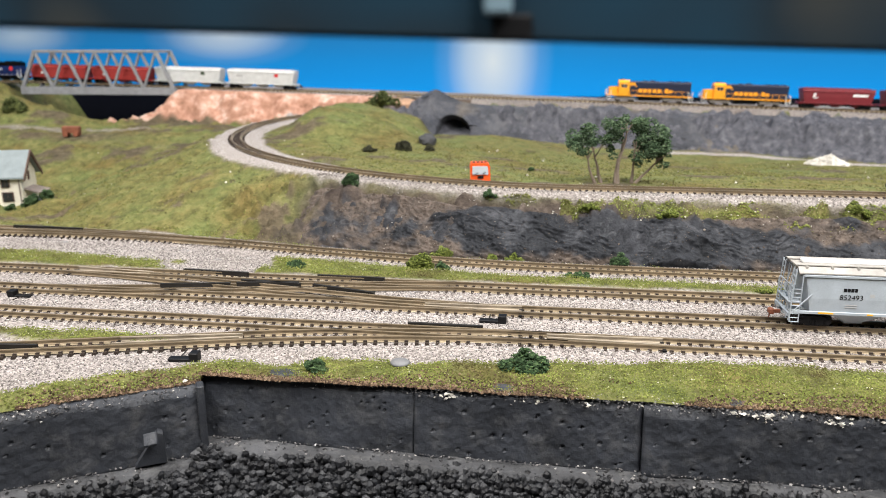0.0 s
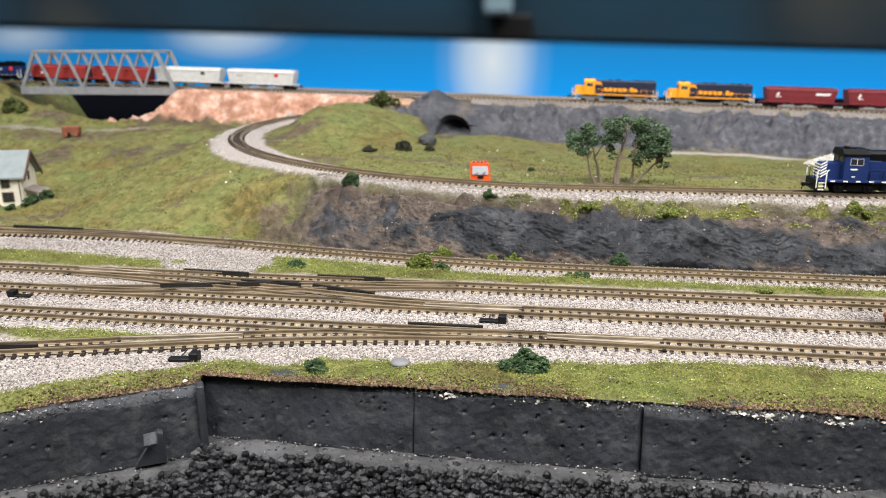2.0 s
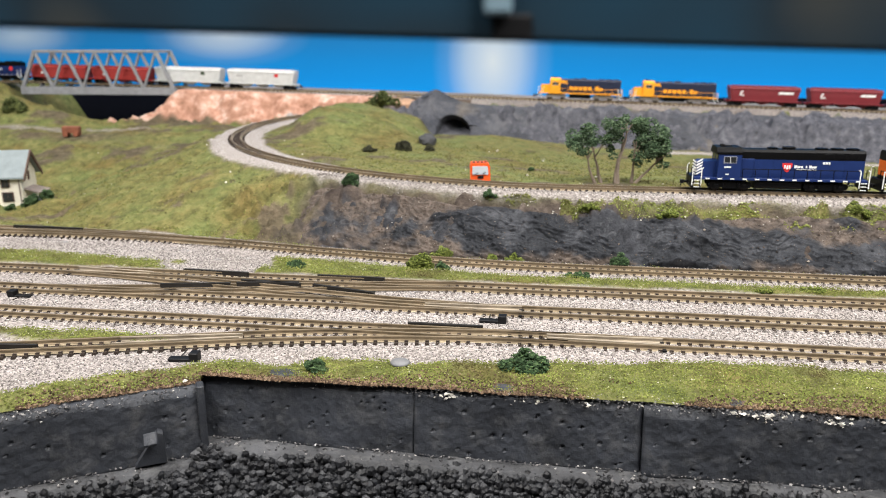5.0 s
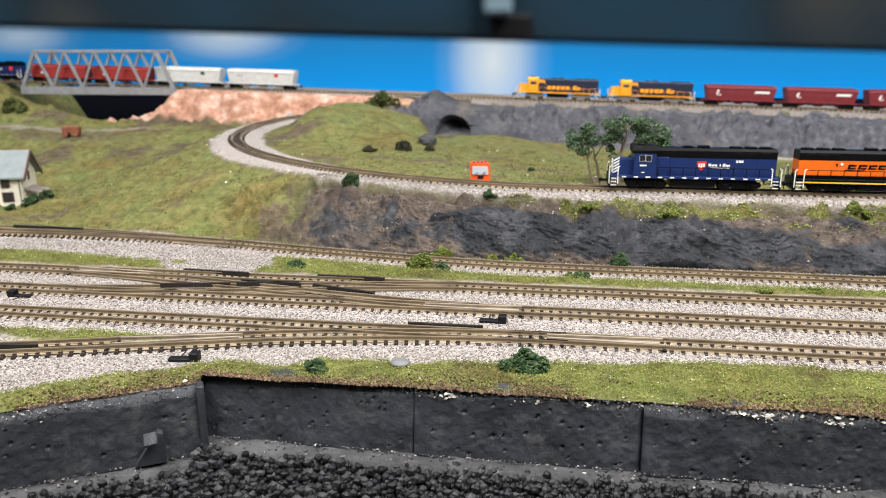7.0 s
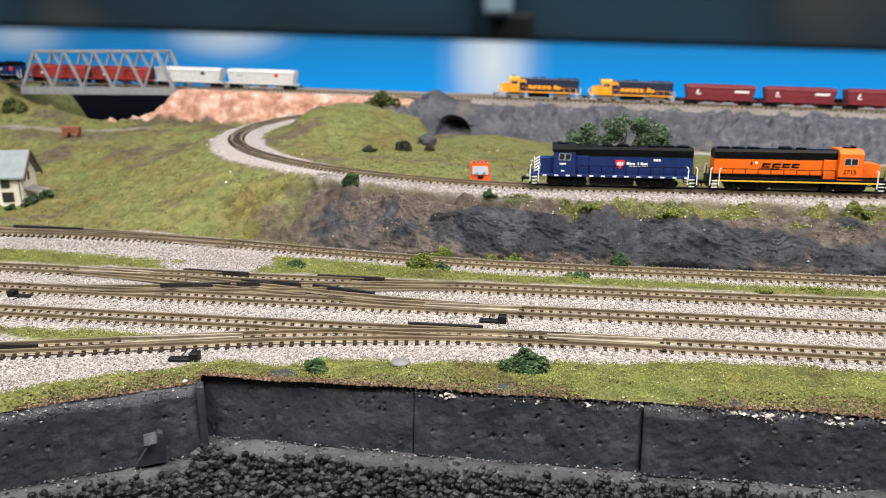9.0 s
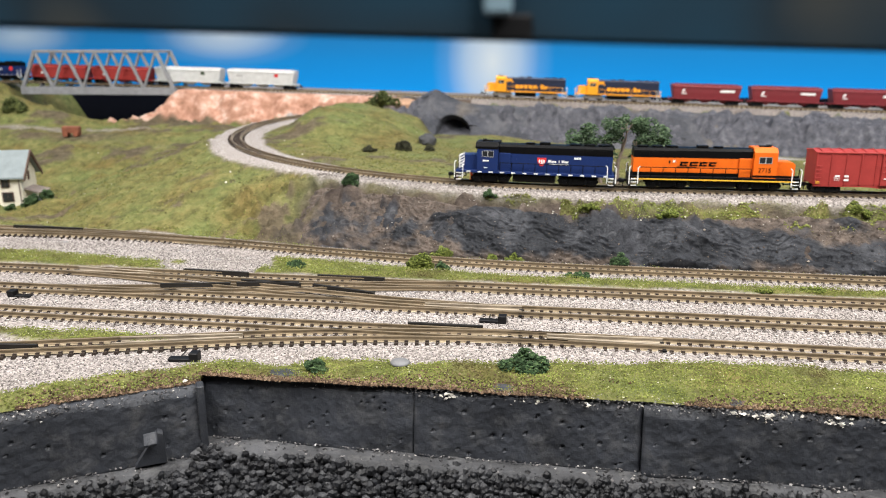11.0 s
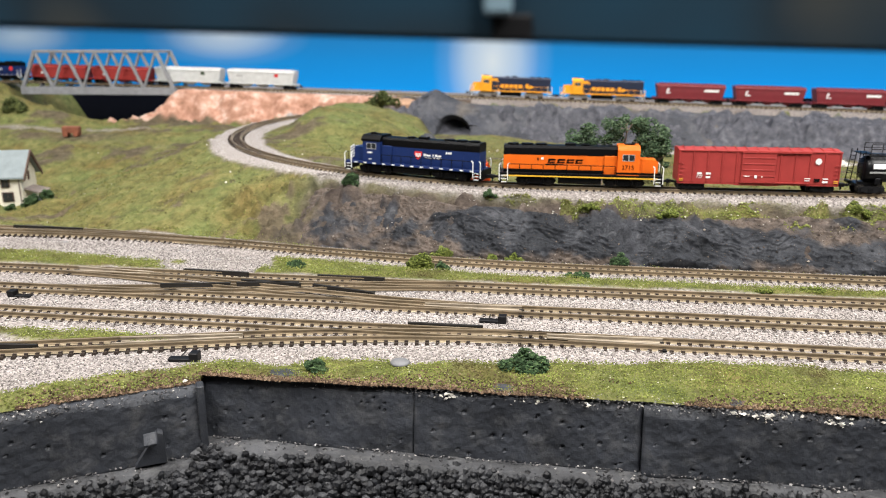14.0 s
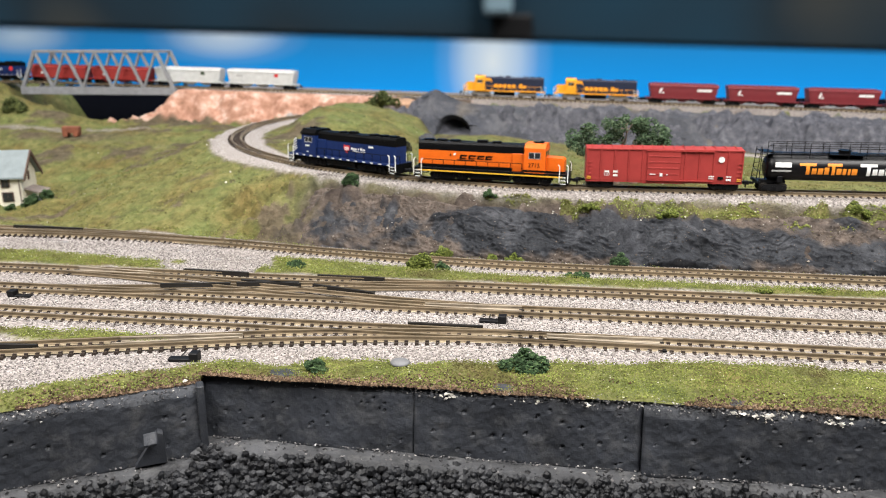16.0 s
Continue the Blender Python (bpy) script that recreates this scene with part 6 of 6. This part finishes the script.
def bush(x, y, w, h, material, label, seed):
    rng = np.random.default_rng(seed)
    z = float(lay(np.array([x]), np.array([y]))[0][0])
    n = 8 + int(w / 0.003)
    n += 5
    spread = rng.normal(0, 0.22, n).clip(-0.46, 0.46)
    cs = [(q * w, rng.uniform(-0.25, 0.25) * w, h * rng.uniform(0.12, 0.82) * (1 - 1.3 * abs(q))) for q in spread]
    rs = [rng.uniform(0.15, 0.36) * h for _ in range(n)]
    ob = foliage(cs, rs, 170, max(0.0006, 0.075 * h), M[material], "bush", None, rng)
    ob.matrix_basis = pose(x, y, z - 0.0004)
    del ob["kind"]
    tagged(ob, label, "bush", "bushes of the layout")


BUSHES = [(-0.086, 0.2535, 0.009, 0.0062, "bush"), (-0.0055, 0.2675, 0.018, 0.0088, "bush"), (-0.142, 0.394, 0.010, 0.0055, "bush"),
          (-0.070, 0.405, 0.014, 0.0112, "bush_light"), (-0.058, 0.404, 0.008, 0.005, "bush"), (-0.0615, 0.432, 0.011, 0.0085, "bush_light"), (-0.030, 0.431, 0.006, 0.005, "bush_light"),
          (-0.017, 0.432, 0.011, 0.0065, "bush_light"), (0.019, 0.398, 0.013, 0.0055, "bush"), (0.046, 0.429, 0.014, 0.0085, "bush"), (-0.134, 0.4935, 0.013, 0.0085, "bush"),
          (-0.036, 0.468, 0.010, 0.0042, "bush"), (0.185, 0.460, 0.012, 0.0075, "bush_light"), (0.140, 0.386, 0.010, 0.004, "bush_light"), (0.115, 0.383, 0.010, 0.003, "bush_light"),
          (-0.462, 0.600, 0.016, 0.012, "bush"), (-0.449, 0.604, 0.010, 0.011, "bush"), (-0.482, 0.595, 0.012, 0.006, "bush"), (-0.011, 0.585, 0.005, 0.004, "bush"),
          (-0.205, 0.915, 0.040, 0.022, "bush_olive"), (-0.70, 0.90, 0.03, 0.02, "bush_olive"), (0.028, 0.456, 0.012, 0.005, "bush_light"), (0.075, 0.452, 0.014, 0.005, "bush_light"), (0.125, 0.452, 0.014, 0.004, "bush_light"),
          (-0.137, 0.70, 0.018, 0.010, "bush_brown"), (-0.112, 0.715, 0.010, 0.009, "bush_brown"), (-0.165, 0.675, 0.012, 0.007, "bush_brown")]
M["bush_olive"] = flakes("olive_foliage_foam", [(0.0, (0.03, 0.04, 0.012)), (0.6, (0.08, 0.10, 0.03)), (1.0, (0.15, 0.16, 0.05))], 0.9)
M["bush_brown"] = flakes("brown_green_foliage_foam", [(0.0, (0.018, 0.018, 0.012)), (0.6, (0.045, 0.045, 0.028)), (1.0, (0.09, 0.09, 0.045))], 0.9)
BUSH_LABELS = {"bush": "dark green foam bush", "bush_light": "yellow-green foam bush", "bush_olive": "large olive green foam bush", "bush_brown": "brownish scrub bush on the green hill"}
for i, (x, y, w, h, m) in enumerate(BUSHES):
    where = " beside the yard tracks" if y < 0.45 else (" beside the cream house" if x < -0.4 and y < 0.7 else (" on the slope above" if m != "bush_brown" else ""))
    bush(x, y, w, h, m, BUSH_LABELS[m] + where, 100 + i)


def tree():
    root = tagged(new("tree"), "model tree with bare grey stems and dark green clumps", "tree")
    x, y = 0.050, 0.522
    z = float(lay(np.array([x]), np.array([y]))[0][0])
    root.matrix_basis = pose(x, y, z - 0.0005, 0, 0, 8)
    rng = random.Random(8)
    tips = []

    def limb(a, d, ln, r, depth):
        a, d = Vector(a), Vector(d).normalized()
        pts = [a]
        for k in range(3):
            d = (d + Vector((rng.uniform(-0.22, 0.22), rng.uniform(-0.2, 0.2), rng.uniform(-0.02, 0.15)))).normalized()
            pts.append(pts[-1] + d * ln / 3)
        for k in range(3):
            rod(bm, pts[k], pts[k + 1], 1.35 * r * (1 - 0.2 * k), 6, 1.35 * r * (1 - 0.2 * (k + 1)))
        if depth:
            for k in range(2 if depth > 1 else 3):
                nd = d + Vector((rng.uniform(-0.75, 0.75), rng.uniform(-0.5, 0.5), rng.uniform(-0.1, 0.5)))
                limb(pts[-1], nd, ln * 0.55, r * 0.5, depth - 1)
        else:
            tips.append(tuple(pts[-1]))
    stems = [((-0.0005, 0.0, 0.0), (0.12, 0, 1), 0.024, 0.0017), ((-0.011, 0.002, 0), (-0.25, 0, 1), 0.019, 0.0011), ((-0.0155, -0.001, 0), (-0.42, 0.1, 1), 0.019, 0.0009), ((0.010, 0.001, 0), (0.10, 0, 1), 0.020, 0.0010), ((0.0115, -0.001, 0), (0.85, 0.0, 0.9), 0.022, 0.0009)]
    for p, d, ln, r in stems:
        bm = bmesh.new()
        limb(p, d, ln, r, 2 if r > 0.0015 else 1)
        part("trunk", bm, M["bark"], root)
    clumps = [((-0.030, 0.030), 0.0055), ((-0.023, 0.037), 0.0055), ((-0.025, 0.024), 0.0042), ((-0.020, 0.031), 0.004), ((-0.009, 0.031), 0.0045), ((-0.006, 0.040), 0.0052), ((-0.003, 0.033), 0.0045), ((0.004, 0.043), 0.0045),
              ((0.013, 0.042), 0.0060), ((0.020, 0.037), 0.0072), ((0.017, 0.029), 0.0060), ((0.027, 0.030), 0.0070), ((0.022, 0.022), 0.0056), ((0.030, 0.022), 0.0050), ((0.014, 0.018), 0.0048), ((-0.006, 0.024), 0.0035), ((0.029, 0.015), 0.003)]
    r2 = np.random.default_rng(9)
    cs, rs = [], []
    for (cx, cz), r in clumps:
        for _ in range(5):
            cs.append((cx + r2.normal(0, 0.35) * r, r2.normal(0, 0.006), cz + r2.normal(0, 0.35) * r))
            rs.append(r * r2.uniform(0.65, 1.05))
    foliage(cs, rs, 230, 0.00085, M["bush_tree"], "crown", root, r2)


M["bush_tree"] = flakes("deep_green_tree_foam", [(0.0, (0.022, 0.042, 0.020)), (0.6, (0.062, 0.108, 0.052)), (1.0, (0.15, 0.21, 0.115))], 0.9)
tree()


# ---- small things on the layout ----
def small_things():
    # switch machines beside the turnouts
    def machine(x, y, rz, label):
        root = tagged(new("switch_machine"), label, "switch machine", "switch machines")
        root.matrix_basis = pose(x, y, 0.0015, 0, 0, rz)
        bm = bmesh.new()
        box(bm, -0.0065, 0.006, -0.0018, 0.0018, -0.001, 0.0012, 0.0002)
        part("base", bm, M["black"], root)
        bm = bmesh.new()
        box(bm, 0.0022, 0.0060, -0.002, 0.0022, 0.0, 0.0036, 0.0003)
        part("motor_box", bm, M["black"], root)
        bm = bmesh.new()
        rod(bm, (-0.002, 0, 0.001), (-0.002, 0.008, 0.0012), 0.0003)
        part("throw_bar", bm, M["frog"], root)
    machine(-0.2645, 0.3245, 180, "black plastic switch machine beside the middle yard track")
    machine(-0.1425, 0.2600, 6, "black plastic switch machine by the front turnout")
    machine(-0.0215, 0.3215, 0, "black plastic switch machine by the long turnout")
    # orange toy vehicle front with a grey windscreen
    root = tagged(new("toy_vehicle"), "small orange toy truck cab with grey windscreen", "toy truck")
    x, y = -0.0448, 0.506
    root.matrix_basis = pose(x, y, float(lay(np.array([x]), np.array([y]))[0][0]), 0, -3, 8)
    bm = bmesh.new()
    prism_side(bm, [(-0.0068, 0), (0.0068, 0), (0.0068, 0.0105), (0.0058, 0.0128), (-0.0058, 0.0128), (-0.0068, 0.0105)], -0.004, 0.009)
    part("cab", bm, M["toy_orange"], root)
    bm = bmesh.new()
    prism_side(bm, [(-0.0056, 0.0055), (0.0056, 0.0050), (0.0052, 0.0108), (-0.0052, 0.0112)], -0.0048, -0.0038)
    part("windscreen", bm, M["window_grey"], root)
    for s in (-1, 1):
        bm = bmesh.new()
        beam(bm, (-0.001 + s * 0.0025, -0.005, 0.0056), (0.001 + s * 0.0025, -0.005, 0.0068), 0.0005, 0.0004)
        part("wiper", bm, M["black"], root)
    bm = bmesh.new()
    box(bm, -0.002, 0.002, -0.0046, -0.0038, 0.0025, 0.0042)
    part("grille", bm, M["black"], root)
    for k in (-0.004, -0.0012, 0.0016, 0.0042):
        bm = bmesh.new()
        box(bm, k - 0.0009, k + 0.0009, -0.002, 0.002, 0.0126, 0.0142, 0.0003)
        part("roof_lamp", bm, M["rust"], root)
    # rusty cart in the valley
    x, y = -0.575, 0.832
    root = tagged(new("cart"), "rusty brown cart standing in the meadow", "cart")
    root.matrix_basis = pose(x, y, float(lay(np.array([x]), np.array([y]))[0][0]), 0, 0, 15)
    bm = bmesh.new()
    box(bm, -0.010, 0.010, -0.005, 0.005, 0.004, 0.0125, 0.0012)
    part("body", bm, M["rust"], root)
    for dx in (-0.006, 0.006):
        bm = bmesh.new()
        rod(bm, (dx, -0.006, 0.003), (dx, 0.006, 0.003), 0.003, 12)
        part("wheel", bm, M["rust"], root)
    # flat round pebble on the verge
    bm = bmesh.new()
    bmesh.ops.create_uvsphere(bm, u_segments=18, v_segments=9, radius=1.0)
    bmesh.ops.scale(bm, vec=(0.0040, 0.0038, 0.0014), verts=bm.verts)
    p = tagged(part("pebble", bm, M["pebble"], smooth=True), "flat round grey pebble at the turf edge", "pebble")
    p.matrix_basis = pose(-0.0545, 0.2655, 0.0034)
    # pile of pale sand on the path
    rng = np.random.default_rng(4)
    n = 900
    a, r = rng.uniform(0, 6.28, n), np.sqrt(rng.uniform(0, 1, n))
    cx, cy = 0.285, 0.795
    z0 = float(lay(np.array([cx]), np.array([cy]))[0][0])
    c = np.stack([cx + 0.022 * r * np.cos(a), cy + 0.014 * r * np.sin(a), z0 + 0.011 * (1 - r) * rng.uniform(0.5, 1, n)], -1)
    tagged(grains("sand_pile", c, rng.uniform(0.001, 0.002, n), M["chip"], 0.8, rng), "pile of pale sand beside the path", "sand")
    # rocks on the hill
    def boulder(name, x, y, z, sx, sy, sz, m, label, seed):
        bm = bmesh.new()
        bmesh.ops.create_icosphere(bm, subdivisions=4, radius=1.0)
        for v in bm.verts:
            q = v.co * 2.2 + Vector((seed, seed * 0.7, 0))
            v.co *= 0.92 + 0.17 * noise.fractal(q, 1.0, 2.0, 5)
            v.co = Vector((v.co.x * sx, v.co.y * sy, v.co.z * sz))
        b = part(name, bm, m, smooth=True)
        b.matrix_basis = pose(x, y, z)
        return tagged(b, label, "rock", "rocks on the hill")
    boulder("rock", -0.122, 0.752, 0.036, 0.010, 0.010, 0.008, M["grey_rock"], "dark rock sunk into the green hill", 3.0)
    boulder("rock", -0.185, 0.945, 0.058, 0.030, 0.015, 0.010, M["red_rock"], "tan rock below the olive bush", 5.0)


M["grey_rock"] = surface("grey_rock", (0.05, 0.051, 0.056), 0.85, 0, 0.5, 60, 600, 0.5, 0.001)
M["red_rock"] = surface("tan_rock", (0.36, 0.22, 0.14), 0.85, 0, 0.4, 60, 600, 0.5, 0.001)
small_things()


# ---- turnouts: crossing tracks, guard rails ----
def smooth_line(a, b, n=40):
    """An s-shaped link between two parallel tracks."""
    return [Vector((a[0] + (b[0] - a[0]) * i / n, a[1] + (b[1] - a[1]) * (lambda t: 0.5 * t + 0.5 * t * t * (3 - 2 * t))(i / n), Z)) for i in range(n + 1)]


track(smooth_line((-0.268, 0.3672), (-0.030, 0.3338)), "crossover track descending between two yard tracks", ties=False)
track(smooth_line((-0.252, 0.3338), (-0.045, 0.3672)), "crossover track rising between two yard tracks", ties=False)
branch = [Vector((x, 0.3000 - 0.9 * max(0.0, 0.012 - x) ** 2 * (1 if x > -0.12 else 0) - (0.9 * 0.132 ** 2 + (-0.12 - x) * 0.27 if x <= -0.12 else 0), Z)) for x in np.linspace(0.012, -0.42, 90)]
track(branch, "curved branch track leaving the front yard track", span=(-0.42, -0.03))
track([Vector((x, float(yard4_y(np.float64(x))) - 0.10 * (-0.19 - x) ** 1.15 * 0.55, Z)) for x in np.linspace(-0.195, -0.6, 60)], "branch track joining the winding yard track", span=(-0.42, -0.24))


def point_rails(x0, y0, x1, y1, label):
    """A pair of switch blades, coloured as if lit, that lie close together at one end and draw apart at the other."""
    root = tagged(new("point_rails"), label, "switch points", "switch points of the yard")
    for side in (-1, 1):
        bm = bmesh.new()
        rail_mesh(bm, [Vector((x0 + (x1 - x0) * t, y0 + (y1 - y0) * t + side * (0.0018 + 0.0016 * t), Z + 0.0001)) for t in (0, 0.25, 0.5, 0.75, 1.0)], 0.0)
        part("point_rail", bm, M["lit_rail"], root)
    bm = bmesh.new()
    box(bm, x1 - 0.0012, x1 + 0.0004, y1 - 0.0068, y1 + 0.0068, Z - 0.0022, Z - 0.0014)
    part("throw_bar", bm, M["black"], root, "black throw bar")


# lighter than the other rails: light on the blades is put into the colour
M["lit_rail"] = surface("lit_nickel_rail", (0.36, 0.30, 0.225), 0.45, 0.2, 0.3, 60, 1500, 0.1)
point_rails(0.003, 0.3000, 0.052, 0.3000, "bright switch blades in the front yard track")
point_rails(-0.056, 0.3335, -0.009, 0.3335, "bright switch blades in the track of the grey hopper")
point_rails(-0.215, 0.3655, -0.262, 0.3672, "bright switch blades at the far end of the crossover")
point_rails(-0.128, 0.2825, -0.178, 0.2693, "bright switch blades in the curved branch track")
GUARDS = [(-0.372, 0.4605, -0.318, 0.4585), (-0.200, 0.3735, -0.161, 0.3715), (-0.199, 0.3455, -0.163, 0.3520), (-0.122, 0.3730, -0.084, 0.3720), (-0.119, 0.3560, -0.084, 0.3465), (-0.059, 0.3065, -0.025, 0.3065), (-0.235, 0.2560, -0.207, 0.2590), (-0.160, 0.3530, -0.128, 0.3590), (-0.160, 0.3590, -0.126, 0.3560)]
for x0, y0, x1, y1 in GUARDS:
    bm = bmesh.new()
    beam(bm, (0, 0, 0), (math.hypot(x1 - x0, y1 - y0), 0, 0), 0.0026, 0.0016)
    gob = tagged(part("guard_rail", bm, M["frog"]), "dark plastic guard rail of a turnout", "guard rail", "guard rails")
    gob.matrix_basis = pose(x0, y0, Z - 0.0007, 0, 0, math.degrees(math.atan2(y1 - y0, x1 - x0)))


# ---- what moves ----
def ride(fn, s, half):
    """Pose of a car whose trucks stand half in front of and behind s on the line fn."""
    a, b = fn(s - half)[0], fn(s + half)[0]
    d = b - a
    m = (a + b) / 2
    return Matrix.Translation(m) @ Matrix.Rotation(math.atan2(d.y, d.x), 4, "Z") @ Matrix.Rotation(-math.atan2(d.z, d.to_2d().length), 4, "Y")


def back_at(s):
    return Vector((s, BACK_Y, float(back_z(s)))), 0.0


def yard_at(s):
    return Vector((s, 0.3335, Z)), 0.0


# place of the middle of each leading vehicle along its line, time by time
MAIN_TIMES = [(0, 0.2572), (1, 0.2326), (2, 0.2074), (3, 0.1831), (4, 0.1590), (6.5, 0.0950), (7.5, 0.0698), (9, 0.0322), (10.2, 0.0017), (11.5, -0.0296), (12.5, -0.0572), (13.5, -0.0848), (14.5, -0.1126), (15.5, -0.1417), (16, -0.1555)]
BACK_TIMES = [(0, 0.1289), (1, 0.1062), (2, 0.0850), (3, 0.0685), (4, 0.0550), (6.5, 0.0190), (7.5, 0.0052), (9, -0.0129), (11.5, -0.0346), (12.5, -0.0425), (13.5, -0.0475), (15, -0.0545), (16, -0.0586)]
YARD_TIMES = [(0, 0.1615), (1, 0.1860), (2, 0.2110), (4, 0.2600), (8, 0.3560), (16, 0.5500)]


def along(rows, t):
    ts, xs = zip(*rows)
    i = max(0, min(len(ts) - 2, int(np.searchsorted(ts, t, "right")) - 1))

    def tan(k):
        a, b = max(0, k - 1), min(len(ts) - 1, k + 1)
        return (xs[b] - xs[a]) / (ts[b] - ts[a])
    h = ts[i + 1] - ts[i]
    u = (t - ts[i]) / h
    return ((2 * u ** 3 - 3 * u ** 2 + 1) * xs[i] + (u ** 3 - 2 * u ** 2 + u) * h * tan(i) + (3 * u ** 2 - 2 * u ** 3) * xs[i + 1] + (u ** 3 - u ** 2) * h * tan(i + 1))


def motions():
    trains = [(MAIN_TIMES, main_at, [(blue_loco, 0.0, 0.029, "blue"), (orange_loco, 0.1118, 0.028, "orange"), (box_car, 0.2190, 0.0388, "box"), (tank, 0.3283, 0.041, "tank")]),
              (BACK_TIMES, back_at, [(yellow_first, 0.0, 0.03, "yellow1"), (yellow_second, 0.1194, 0.03, "yellow2")] + [(h, 0.2300 + 0.0972 * k, 0.034, "red%d" % k) for k, h in enumerate(red_hoppers)]),
              (YARD_TIMES, yard_at, [(grey_hopper, 0.0, 0.04, "grey")])]
    tenths = [k / 10 for k in range(161)]
    for times, fn, cars in trains:
        for ob, off, half, key in cars:
            # the couplings stretch a little once the leader climbs the curve
            pull = 0.0 if fn is not main_at else {"blue": -0.0052, "orange": -0.0026}.get(key, 0.0)
            walk(ob, [(t / 4, ride(fn, along(times, t / 4) + off + pull * float(step(t / 4, 11.5, 16.5)), half)) for t in range(65)])
            for w, x, r in WHEELS[key]:
                s0 = along(times, 0)
                walk(w, [(t, Matrix.Translation((x, 0, r)) @ Matrix.Rotation((along(times, t) - s0) / r, 4, "Y")) for t in tenths])


motions()
